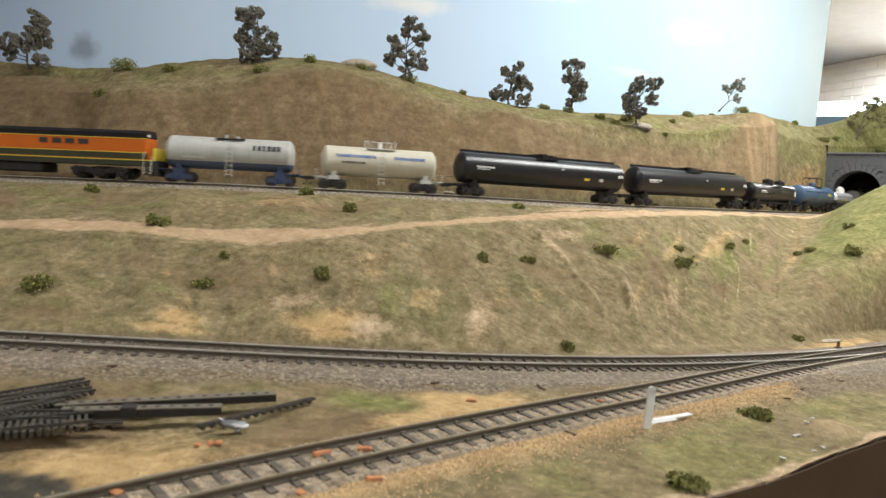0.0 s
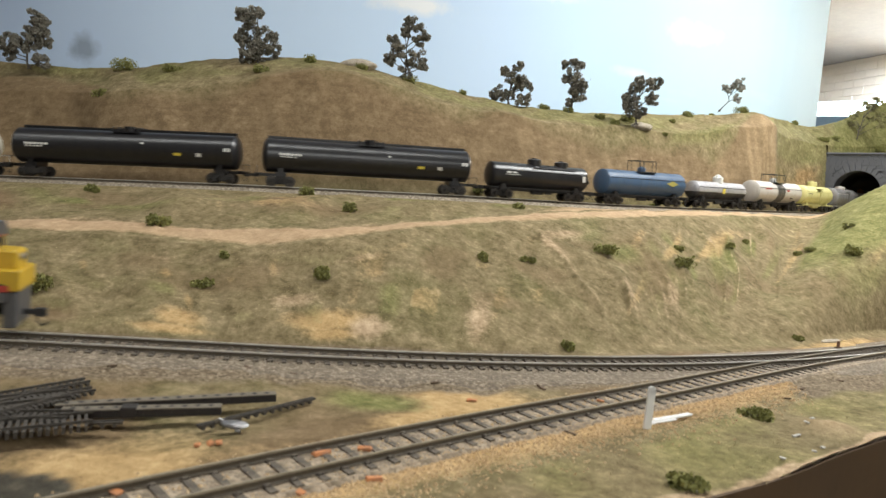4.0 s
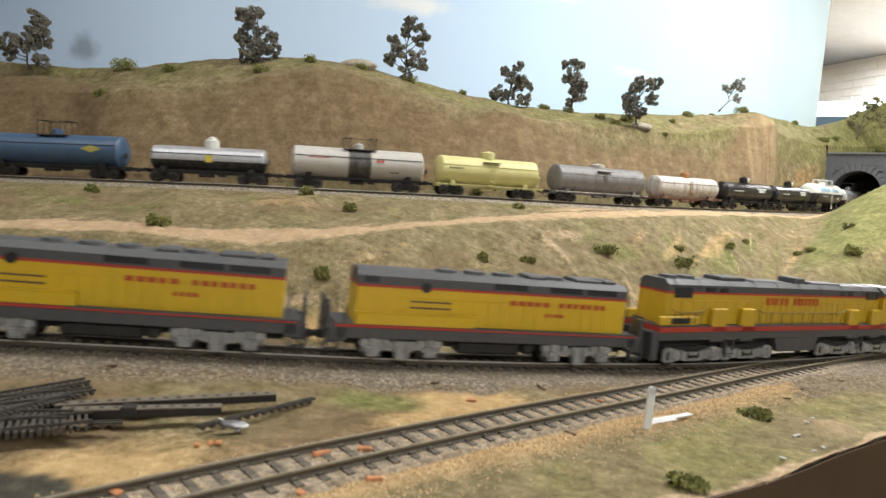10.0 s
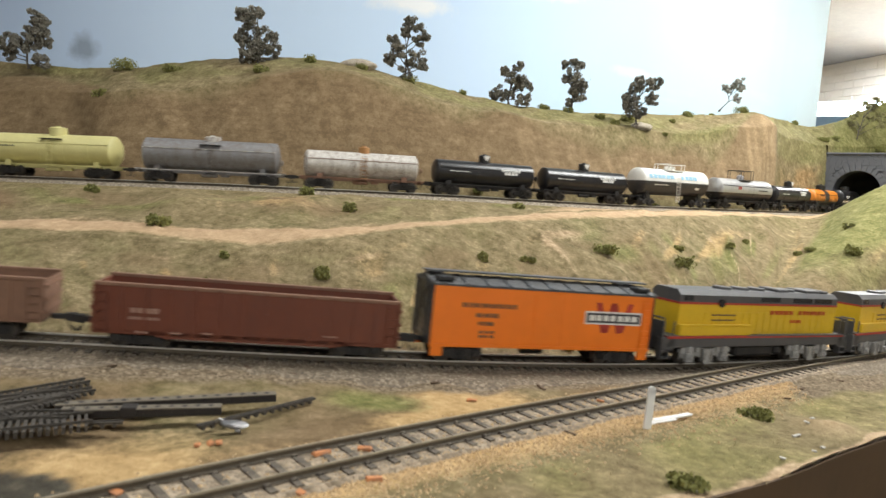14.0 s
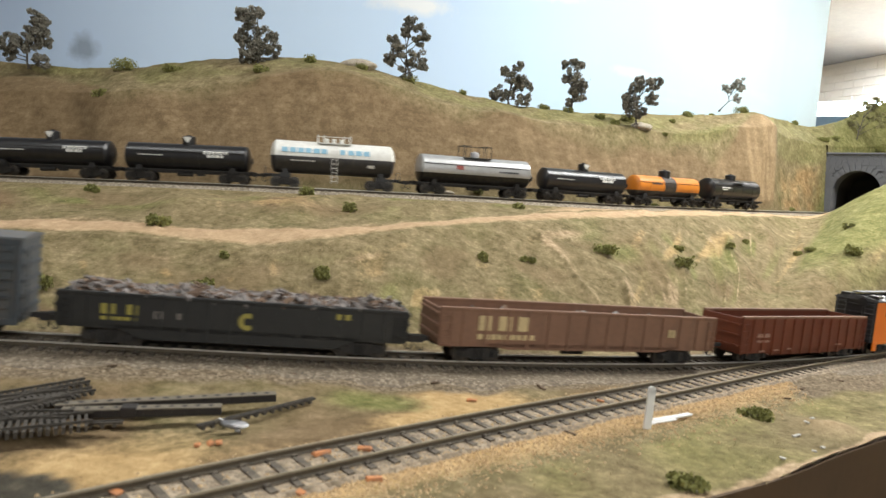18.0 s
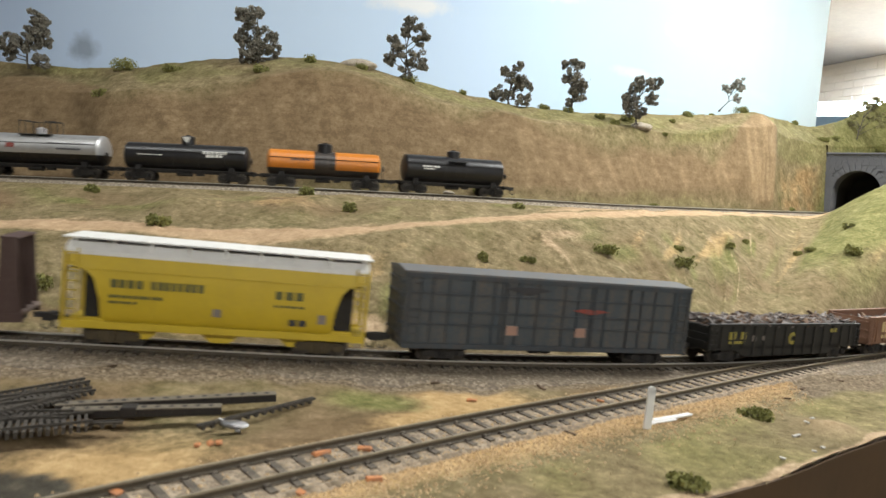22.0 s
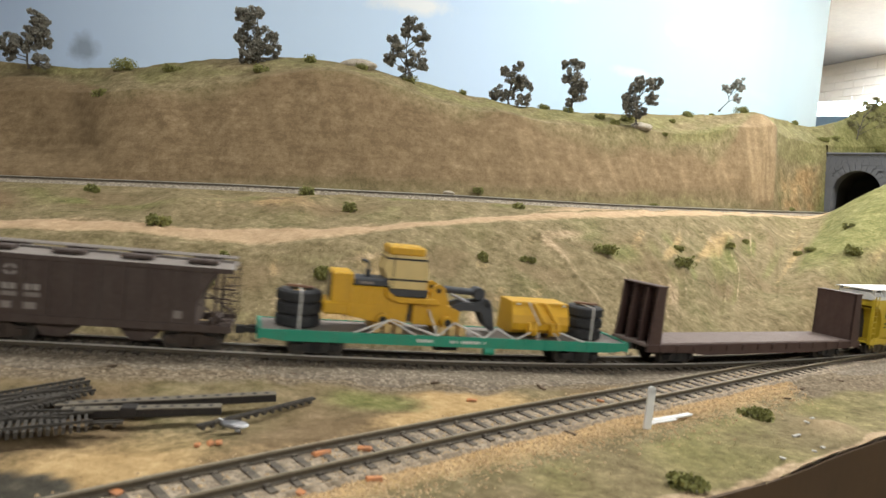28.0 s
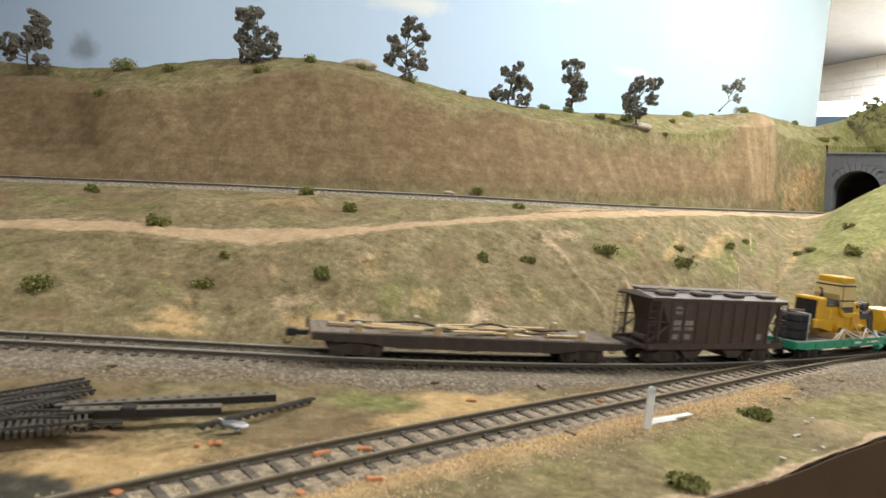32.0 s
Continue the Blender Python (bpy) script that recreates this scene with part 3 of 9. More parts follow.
def build_relief():
    L = [spline(r, NU) for r in relief_lines()]
    edge = front_edge()
    ex = L[0][:, 0]
    on = (ex > -0.22) & (ex < 0.72)
    L[0][on, 1] = np.interp(ex[on], [p[0] for p in edge], [p[1] for p in edge]) + 0.0010
    rows, zone_v = [], []
    for k, n in enumerate(STEPS):
        for i in range(n + (k == len(STEPS) - 1)):
            f = i / n
            g = f
            if k == 2:
                g = f
            rows.append(L[k] * (1 - g) + L[k + 1] * g)
            zone_v.append(k + f)
    G = np.array(rows)                       # rows x columns x 3
    v = np.array(zone_v)[:, None]
    u = np.linspace(0, len(AZ) - 1, NU)[None, :]
    z = G[:, :, 2].copy()
    for _ in range(10):
        z[1:-1] = (z[:-2] + 2 * z[1:-1] + z[2:]) / 4
    x, y = G[:, :, 0], G[:, :, 1]
    # gullies that run down the bank, deeper towards the tunnel end, and soft rills in the cut face
    bank = np.clip((v - 2.05) / 0.25, 0, 1) * np.clip((3.0 - v) / 0.25, 0, 1)
    east = np.clip((u - 6.0) / 2.4, 0.16, 1) * np.clip((10.4 - u) / 1.3, 0.05, 1)
    lean = 1.35 * np.clip((u - 5.2) / 2.2, 0, 1)
    flow = u + lean * (v - 2.5) + 0.07 * vnoise(u * 2.4, v * 5.0, 51)
    rill = vnoise(flow * 2.6, v * 0.7, 3) * 0.0105 + vnoise(flow * 7.3, v * 1.2, 4) * 0.0016
    ridge = np.abs(vnoise(flow * 3.1, v * 0.6, 9))
    rill = rill + 0.0080 * (1 - np.clip(ridge / 0.30, 0, 1)) - 0.004
    crest1 = np.clip(1 - np.abs(vnoise(flow * 5.4, v * 0.6, 52)) / 0.30, 0, 1)
    crest2 = np.clip(1 - np.abs(vnoise(flow * 11.5, v * 0.9, 53)) / 0.28, 0, 1)
    wash = np.clip((u - 5.9) / 1.4, 0, 1) * np.clip((9.7 - u) / 0.7, 0, 1)
    z += bank * (east * rill + wash * (0.0032 * crest1 + 0.0012 * crest2))
    face = np.clip((v - 6.1) / 0.3, 0, 1) * np.clip((8.2 - v) / 0.6, 0, 1)
    z += face * (vnoise(u * 3.0 + 1.2 * v, v * 0.6, 5) * 0.004 + vnoise(u * 9.0 + 3 * v, v * 1.8, 6) * 0.0014)
    y = y + face * vnoise(u * 5.0, v * 0.4, 7) * 0.0015
    # a fold in the cutting at the far end, and the spur and hollow beside the tunnel
    y = y + face * 0.040 / (1 + np.exp(np.clip((u - 2.64 - 0.40 * np.clip(v - 6.9, 0, 1.2)) * 8, -40, 40)))
    brow = 9.02 + 0.27 * (7.7 - v)
    y = y - face * 0.010 * np.exp(-((u - brow + 0.16) / 0.22) ** 2) + face * 0.017 * np.clip((10.2 - u) / 0.4, 0, 1) / (1 + np.exp(np.clip((brow + 0.04 - u) * 40, -40, 40)))
    knoll = np.clip((v - 4.1) / 0.3, 0, 1) * np.clip((5.0 - v) / 0.3, 0, 1)
    z += knoll * (vnoise(u * 2.2, v * 1.4, 8) * 0.009 + 0.004) * np.clip((6.7 - u) / 0.7, 0, 1)
    z += (vnoise(x * 38, y * 38, 11) * 0.0012 + vnoise(x * 110, y * 110, 12) * 0.0007)
    flat = np.clip((2.0 - v) / 0.3, 0, 1)
    z += flat * vnoise(x * 16, y * 16, 13) * 0.0016 + 0.0030 * np.exp(-(((x - 0.213) / 0.016) ** 2 + ((y - 0.338) / 0.012) ** 2))
    # beds of the two lines, and the hill over the tunnel
    s, lat, d = UP.near(x, y)
    bed = np.interp(s, UP.s, UP.z) - 0.0068
    w = np.clip((0.040 - np.abs(lat)) / 0.012, 0, 1) * (s < PORTAL_S)
    z = z * (1 - w) + bed * w
    deep = (s > PORTAL_S) & (d < 0.10)
    z = np.where(deep, np.maximum(z, 0.222 + 0.02 * vnoise(x * 9, y * 9, 14)), z)
    s2, lat2, d2 = LOW.near(x, y)
    w2 = np.clip((0.030 - np.abs(lat2)) / 0.012, 0, 1) * (v < 2.6)
    z = z * (1 - w2) + (np.interp(s2, LOW.s, LOW.z) - 0.0062) * w2
    side0 = np.abs(SIDING_Y(x) - y) * 0.8
    w3 = np.clip((0.050 - side0) / 0.030, 0, 1) * (v < 2.0) * (x > -0.32) * (x < 0.40) * (1 - w2)
    z = z * (1 - w3) + (low_level(0, x) - 0.0044 + 0.0006 * vnoise(x * 90, y * 90, 15)) * w3
    # masks: earth, dirt road, ochre grit
    n1 = vnoise(x * 14, y * 14, 21)
    top = np.interp(u, [1, 2.5, 3, 4, 5, 6, 7, 7.4, 8.0, 8.45, 8.68, 8.80, 9.6], [7.5, 7.45, 7.02, 7.05, 7.0, 7.0, 7.0, 6.72, 6.62, 6.66, 6.95, 7.66, 7.72])
    soft_top = np.interp(u, [6, 7.2, 8.6, 8.8], [0.40, 0.42, 0.34, 0.14])
    soil = np.clip((v - 6.02) / (0.10 + 0.05 * np.clip(u - 3, 0, 6)), 0, 1) * np.clip((top - v + 0.16 * n1) / soft_top + 0.5, 0, 1) * np.clip(1.25 - 0.10 * np.clip(u - 6, 0, 5), 0, 1)
    soil = soil * np.clip((brow - u + 0.02 * n1) / 0.05, 0, 1)
    soil = np.maximum(soil, 0.85 * np.clip((v - 4.15) / 0.2, 0, 1) * np.clip((4.9 - v) / 0.2, 0, 1) * np.clip(vnoise(u * 2.0, v * 2, 22) * 2.2, 0, 1) * np.clip((8 - u) / 2, 0, 1))
    soil = np.maximum(soil, 0.5 * bank * np.clip(vnoise(flow * 6.2, v * 1.0, 23) * 1.6, 0, 1) * np.clip((u - 6.0) / 1.0, 0, 1))
    road = np.clip((v - 3.06 + 0.10 * n1) / 0.42, 0, 1) * np.clip((4.10 - v + 0.06 * n1) / 0.24, 0, 1) * np.clip((11.0 - u) / 0.5, 0, 1)
    road = np.maximum(road, np.clip((v - 4.0) / 0.1, 0, 1) * np.clip((5.3 - v) / 0.2, 0, 1) * np.clip((u - 6.6) / 0.5, 0, 1) * np.clip((10.6 - u) / 0.4, 0, 1))
    sid = SIDING_Y(x)
    side = sid - y                                   # + on the aisle side of the siding
    grit = np.clip(1 - np.abs(side - 0.008) / 0.042, 0, 1) * flat * np.clip((x + 0.16) / 0.1, 0, 1)
    yard = flat * np.clip((-side + 0.01) / 0.03, 0, 1)
    n2 = vnoise(x * 17, y * 17, 24)
    ochre = np.maximum(grit * 1.5, yard * np.clip(0.55 + n2, 0, 1) * np.clip((0.10 + side + 0.02 * n2) / 0.06, 0, 1))
    soil = np.maximum(soil, yard * np.clip(0.7 - 0.8 * vnoise(x * 21, y * 21, 26), 0, 1) * 0.9)
    lush = np.exp(-(((x + 0.028) / 0.026) ** 2 + ((y - 0.303) / 0.016) ** 2))
    ochre, soil = ochre * (1 - lush), soil * (1 - lush)
    ochre = np.maximum(ochre, 0.55 * bank * np.clip(vnoise(u * 5.2 + 3, v * 4.2, 25) * 1.6 - 0.55, 0, 1))
    ochre = np.maximum(ochre, 0 * u)
    rocky = np.clip((u - brow - 0.03) / 0.12, 0, 1) * np.clip((10.7 - u) / 0.2, 0, 1) * np.clip((v - 6.0) / 0.2, 0, 1) * np.clip((6.62 + 0.3 * (u - 9.4) - v) / 0.25, 0, 1) * (0.62 + 0.30 * vnoise(x * 60, z * 60, 35))
    bare_face = face * np.clip((top - v + 0.1) / 0.3, 0, 1) * np.clip((brow - u) / 0.05, 0, 1)
    fall = u - 0.20 * (7 - v) ** 2 - 0.22 * (7 - v)
    lines = np.clip(1 - np.abs(vnoise(fall * 5.0, v * 0.5, 27)) / 0.16, 0, 1)
    fine_lines = np.clip(1 - np.abs(vnoise(fall * 19.0, v * 0.7, 28)) / 0.30, 0, 1)
    pale = bare_face * np.clip((u - 5.6) / 2.0, 0, 1) * (0.16 + 0.42 * lines)
    pale = np.maximum(pale, bare_face * np.clip((u - 8.5) / 0.4, 0, 1) * (0.28 + 0.62 * fine_lines))
    verge = flat * np.clip((side - 0.037 - 0.010 * n2) / 0.012, 0, 1) * np.clip((x - 0.02) / 0.03, 0, 1)
    sand = np.exp(-(((x - 0.213) / 0.012) ** 2 + ((y - 0.338) / 0.012) ** 2))
    pale = np.maximum(pale, 0.8 * sand)
    verge = verge * (1 - sand)
    moss = np.maximum(0.72 * lush, verge * (0.42 + 0.30 * vnoise(x * 26, y * 26, 33)))
    soil = np.maximum(soil, 0.50 * bank * np.clip(vnoise(x * 24, y * 24 + z * 30, 37) * 1.7 - 0.15, 0, 1))
    ochre = np.maximum(ochre, 0.95 * np.exp(-(((u - 4.95) / 0.42) ** 2 + ((v - 2.22) / 0.11) ** 2)))
    soil = np.maximum(soil, 1.2 * flat * np.exp(-(((x + 0.128) / 0.024) ** 2 + ((y - 0.186) / 0.014) ** 2)))
    ochre = ochre * (1 - 0.95 * flat * np.exp(-(((x + 0.130) / 0.028) ** 2 + ((y - 0.184) / 0.016) ** 2)))
    # gravel beside the main line, washed-out streaks on the bank, and green turf
    gravel = np.clip((0.0545 + 0.014 * np.clip((x - 0.20) / 0.05, 0, 1) - np.abs(lat2) + 0.006 * n2 + 0.004 * vnoise(x * 70, y * 70, 54)) / 0.016, 0, 1) * (v < 2.3) * (x > -0.4) * np.clip((lat2 + 0.030) / 0.006, 0, 1)
    gravel = gravel * np.clip(1 - 1.4 * grit * (x < 0.235), 0, 1)
    patch1, patch2 = vnoise(u * 1.7 + 1.1, v * 3.1, 55), vnoise(u * 4.1, v * 7.0, 56)
    streak = bank * wash * np.clip(0.50 * crest1 + 0.50 * crest2 + 0.30 * patch1 - 0.26, 0, 1) * 1.45
    streak = np.maximum(streak, bank * np.clip(0.9 * patch1 + 0.6 * patch2 - 0.50, 0, 1) * 0.55)
    for cu, cv, au, av, k in ((4.62, 2.42, 0.30, 0.10, 0.62), (5.35, 2.16, 0.22, 0.10, 0.8), (6.4, 2.2, 0.14, 0.16, 0.7), (7.0, 2.86, 0.25, 0.07, 0.6), (5.2, 2.78, 0.3, 0.06, 0.45)):
        streak = np.maximum(streak, k * np.exp(-(((u - cu) / au) ** 2 + ((v - cv) / av) ** 2)))
    for cu, cv, au, av in ((3.55, 2.20, 0.24, 0.10), (3.45, 2.10, 0.4, 0.05), (5.0, 2.12, 0.30, 0.07)):
        ochre = np.maximum(ochre, 0.9 * np.exp(-(((u - cu) / au) ** 2 + ((v - cv) / av) ** 2)))
    soil = np.maximum(soil, 0.75 * np.exp(-(((u - 2.3) / 0.35) ** 2 + ((v - 2.16) / 0.10) ** 2)))
    ochre = np.maximum(ochre, 0.50 * knoll * np.exp(-((u - 4.3) / 0.6) ** 2) * np.clip(0.8 + 0.6 * patch2, 0, 1))
    soil = np.maximum(soil, 0.85 * knoll * np.clip(1.3 - np.abs(v - 4.25) / 0.35, 0, 1) * np.exp(-((u - 4.7) / 0.75) ** 2))
    soil = np.maximum(soil, 0.55 * knoll * np.exp(-((u - 3.0) / 0.5) ** 2))
    fresh = np.maximum(0.95 * lush, 0.42 * np.clip((v - 6.0) / 0.05, 0, 1) * np.clip((6.30 + 0.12 * n1 - v) / 0.22, 0, 1) * np.clip((u - 5.4) / 1.2, 0, 1) * np.clip((brow - u) / 0.05, 0, 1))
    fresh = np.maximum(fresh, bank * np.clip(0.75 * vnoise(u * 2.9, v * 4.5, 57) + 0.55 * wash * vnoise(flow * 8.0, v * 1.6, 58) - 0.05, 0, 1))
    fresh = np.maximum(fresh, knoll * np.clip(vnoise(u * 3.3, v * 6, 59) + 0.1, 0, 1) * 0.8)
    fresh = np.maximum(fresh, 0.55 * np.clip((v - top) / 0.3, 0, 1) * np.clip(0.75 + 0.7 * vnoise(u * 3.6, v * 3.0, 60), 0, 1) * (v > 6.3))
    fresh = np.maximum(fresh, 0.50 * np.clip((u - brow) / 0.05, 0, 1) * (v > 6) * np.clip((v - 6.55) / 0.2, 0, 1))
    fresh = np.maximum(fresh, 0.80 * np.clip((u - 10.0) / 0.3, 0, 1) * np.clip((v - 2.3) / 0.2, 0, 1))
    sand_edge = flat * np.clip((v * 0 + 0.011 + 0.006 * vnoise(x * 60, y * 60, 61) - np.hypot(x - L[0][None, :, 0], y - L[0][None, :, 1])) / 0.006, 0, 1) * (x > 0.06)
    streak = np.maximum(streak, 0.85 * sand_edge)
    R, C = z.shape
    V = np.stack([x, y, z], -1).reshape(-1, 3)
    hole = (s.reshape(-1) > PORTAL_S)
    lr = np.abs(lat - 0.020).reshape(-1)
    idx = np.arange(R * C).reshape(R, C)
    Q = np.stack([idx[:-1, :-1], idx[:-1, 1:], idx[1:, 1:], idx[1:, :-1]], -1).reshape(-1, 4)
    mixed = hole[Q].any(1) & ~hole[Q].all(1) & (lr[Q].min(1) < 0.062) & (d.reshape(-1)[Q].min(1) < 0.085)
    Q = Q[~mixed]
    me = bpy.data.meshes.new("ground")
    me.from_pydata(V.tolist(), [], Q.tolist())
    att = me.color_attributes.new("zone", "FLOAT_COLOR", "POINT")
    col = np.ones((R * C, 4), np.float32)
    col[:, 0], col[:, 1], col[:, 2] = soil.reshape(-1), road.reshape(-1), ochre.reshape(-1)
    att.data.foreach_set("color", col.reshape(-1))
    att = me.color_attributes.new("tone", "FLOAT_COLOR", "POINT")
    tone = np.ones((R * C, 4), np.float32)
    tone[:, 0], tone[:, 1], tone[:, 2] = np.clip(pale, 0, 1).reshape(-1), moss.reshape(-1), rocky.reshape(-1)
    # dark patch of ground at the lower end of the siding
    patch_r = np.hypot((x + 0.140) / 0.036, (y - 0.184) / 0.0165)
    tone[:, 3] = np.clip((1.12 - patch_r + 0.16 * vnoise(x * 110, y * 110, 71)) / 0.30, 0, 1).reshape(-1)
    att.data.foreach_set("color", tone.reshape(-1))
    att = me.color_attributes.new("cover", "FLOAT_COLOR", "POINT")
    cover = np.ones((R * C, 4), np.float32)
    cover[:, 0], cover[:, 1], cover[:, 2] = gravel.reshape(-1), streak.reshape(-1), fresh.reshape(-1)
    att.data.foreach_set("color", cover.reshape(-1))
    me.materials.append(M["ground"])
    me.shade_smooth()
    ob = new("ground", me)
    tagged(ob, "scenic hillside with dry grass, bare earth cuttings and a dirt road", "ground", kind="structure")
    return x, y, z, v, u


def SIDING_Y(x):
    x = np.clip(x, -0.6, 0.45)
    d = x - 0.135
    return 0.2571 + 0.8427 * x - 0.3789 * x * x + 0.1647 * x ** 3 + 0.0585 * (d + np.sqrt(d * d + 0.0016))


GX, GY, GZ, GV, GU = build_relief()


GTREE = kdtree.KDTree(GX.size)
for i, (gx, gy) in enumerate(zip(GX.reshape(-1).tolist(), GY.reshape(-1).tolist())):
    GTREE.insert((gx, gy, 0), i)
GTREE.balance()
GFLAT = GZ.reshape(-1)


def ground_at(x, y):
    """Height of the relief at a place of the plan."""
    return float(GFLAT[GTREE.find((x, y, 0))[1]])


# ---------------------------------------------------------------- track
def ribbon(line_pts, prof):
    """Sweep an outline (offset, height) along rows of (point, heading)."""
    bm = bmesh.new()
    last = None
    for p, h in line_pts:
        ring = [bm.verts.new((p.x + o * math.sin(h), p.y - o * math.cos(h), p.z + w)) for o, w in prof]
        if last:
            for i in range(len(prof)):
                j = (i + 1) % len(prof)
                bm.faces.new((last[i], last[j], ring[j], ring[i]))
        else:
            bm.faces.new(ring)
        last = ring
    bm.faces.new(last[::-1])
    bmesh.ops.recalc_face_normals(bm, faces=bm.faces[:])
    return bm


def stations(line, s0, s1, step, dz=0.0):
    n = max(2, int((s1 - s0) / step))
    return [(line.at(s, 0, dz), line.heading(s)) for s in np.linspace(s0, s1, n)]


WEB = [(-0.0010, -0.0027), (0.0010, -0.0027), (0.0003, -0.0021), (0.0003, -0.0006), (-0.0003, -0.0006), (-0.0003, -0.0021)]
HEAD = [(-0.00048, -0.0007), (0.00048, -0.0007), (0.00048, 0.0), (-0.00048, 0.0)]
GAUGE = 0.0089


def tie_mesh(name, mat):
    bm = bmesh.new()
    box(bm, -0.0014, 0.0014, -0.0150, 0.0150, -0.0049, -0.0027)
    for y in (-GAUGE, GAUGE):
        box(bm, -0.0010, 0.0010, y - 0.0022, y + 0.0022, -0.0029, -0.0022)
    return finish(name, bm, mat)


TIE = tie_mesh("tie", M["tie"])


def lay_track(name, label, pts, tie_pts, ballast_w, ballast_mat, joined=False, head="railhead"):
    tr = thing(name, label, "railway track")
    for side in (-1, 1):
        r = part("rail", ribbon(pts, [(o + side * GAUGE, w) for o, w in WEB]), M["rail"], tr)
        part("railhead", ribbon(pts, [(o + side * GAUGE, w) for o, w in HEAD]), M[head], r, "worn bright railhead" if head == "railhead" else "dull brown railhead")
    if ballast_w:
        top = -0.0036 if ballast_w > 0.028 else -0.0032
        prof = [(-ballast_w, -0.0105), (ballast_w, -0.0105), (max(ballast_w * 0.72, 0.0185), -0.0052), (0.0165, top), (-0.0165, top), (-max(ballast_w * 0.72, 0.0185), -0.0052)]
        part("ballast", ribbon(pts, prof), ballast_mat, tr, "loose ballast round the ties")
    rnd = random.Random(len(tie_pts))
    if joined:
        bm = bmesh.new()
        for p, h in tie_pts:
            m = Matrix.Translation(p) @ Matrix.Rotation(h, 4, "Z")
            box(bm, -0.0014, 0.0014, -0.0150, 0.0150, -0.0049, -0.0027, m)
        tagged(part("ties", bm, M["tie"], tr), kind="stuff")
    else:
        for p, h in tie_pts:
            t = part("tie", TIE, None, tr)
            t.matrix_basis = Matrix.Translation(p + Vector((0, 0, rnd.uniform(-0.0002, 0.0003)))) @ Matrix.Rotation(h + rnd.uniform(-0.03, 0.03), 4, "Z")
    return tr


def siding_stations(x0, x1, step):
    out, x = [], x0
    while x < x1:
        d = float(SIDING_Y(x + 0.001) - SIDING_Y(x - 0.001)) / 0.002
        out.append((Vector((x, float(SIDING_Y(x)), float(low_level(0, x)) - 0.0001)), math.atan(d)))
        x += step / math.sqrt(1 + d * d)
    return out


main_seen = stations(LOW, 0.02, 1.02, 0.0074)
lay_track("main_line_track", "weathered main line track in grey ballast below the bank", stations(LOW, 0.0, 1.04, 0.01), main_seen, 0.046, M["ballast"])
lay_track("hidden_main_track", "main line track running on beyond the scene", stations(LOW, -3.55, 0.0, 0.02), stations(LOW, -3.5, -0.01, 0.012), 0.034, M["ballast"], True)
lay_track("curved_main_track", "curved main line track beyond the junction", stations(LOW, 1.04, 3.65, 0.02), stations(LOW, 1.05, 3.6, 0.012), 0.034, M["ballast"], True)
lay_track("siding_track", "old siding track with dark ties in tan ballast", siding_stations(-0.30, 0.400, 0.008), siding_stations(-0.30, 0.285, 0.0098), 0.0225, M["grit"], head="railhead_dull")
lay_track("upper_line_track", "upper line track along the foot of the cutting", stations(UP, -0.80, 1.0, 0.012), stations(UP, -0.80, 0.92, 0.0078), 0.0245, M["ballast_pale"])
lay_track("hidden_upper_track", "upper line track running on beyond the scene", stations(UP, -4.85, -0.80, 0.02), stations(UP, -4.8, -0.8, 0.012), 0.030, M["ballast"], True)
lay_track("tunnel_track", "upper line track inside the tunnel", stations(UP, 1.0, 3.05, 0.02), stations(UP, 1.0, 3.0, 0.012), 0.030, M["ballast"], True)


# ---------------------------------------------------------------- benchwork, backdrop and room
def wall_between(name, a, b, z0, z1, thick, mat, label, cat="", kind="structure"):
    a, b = Vector(a), Vector(b)
    d = (b - a).normalized()
    n = Vector((-d.y, d.x)) * thick
    bm = bmesh.new()
    pts = [a, b, b + n, a + n]
    lo = [bm.verts.new((p.x, p.y, z0)) for p in pts]
    hi = [bm.verts.new((p.x, p.y, z1)) for p in pts]
    bm.faces.new(lo[::-1])
    bm.faces.new(hi)
    for i in range(4):
        bm.faces.new((lo[i], lo[(i + 1) % 4], hi[(i + 1) % 4], hi[i]))
    return single(name, bm, mat, label, cat, kind=kind)


def sheet_wall(line, z0, z1, thick, mat, name, label, cat, top=None):
    """An upright sheet along rows of (x, y); top: heights of its upper edge."""
    bm = bmesh.new()
    n = len(line)
    rows = []
    for i, (x, y) in enumerate(line):
        a, b = Vector(line[max(0, i - 1)]), Vector(line[min(n - 1, i + 1)])
        d = (b - a).normalized()
        o = Vector((-d.y, d.x)) * thick
        zz = z1 if top is None else top[i]
        rows.append([bm.verts.new(c) for c in ((x, y, z0), (x, y, zz), (x + o.x, y + o.y, zz), (x + o.x, y + o.y, z0))])
    for p, q in zip(rows, rows[1:]):
        for i in range(4):
            j = (i + 1) % 4
            bm.faces.new((p[i], p[j], q[j], q[i]))
    bm.faces.new(rows[0])
    bm.faces.new(rows[-1][::-1])
    bmesh.ops.recalc_face_normals(bm, faces=bm.faces[:])
    return single(name, bm, mat, label, cat, kind="structure")


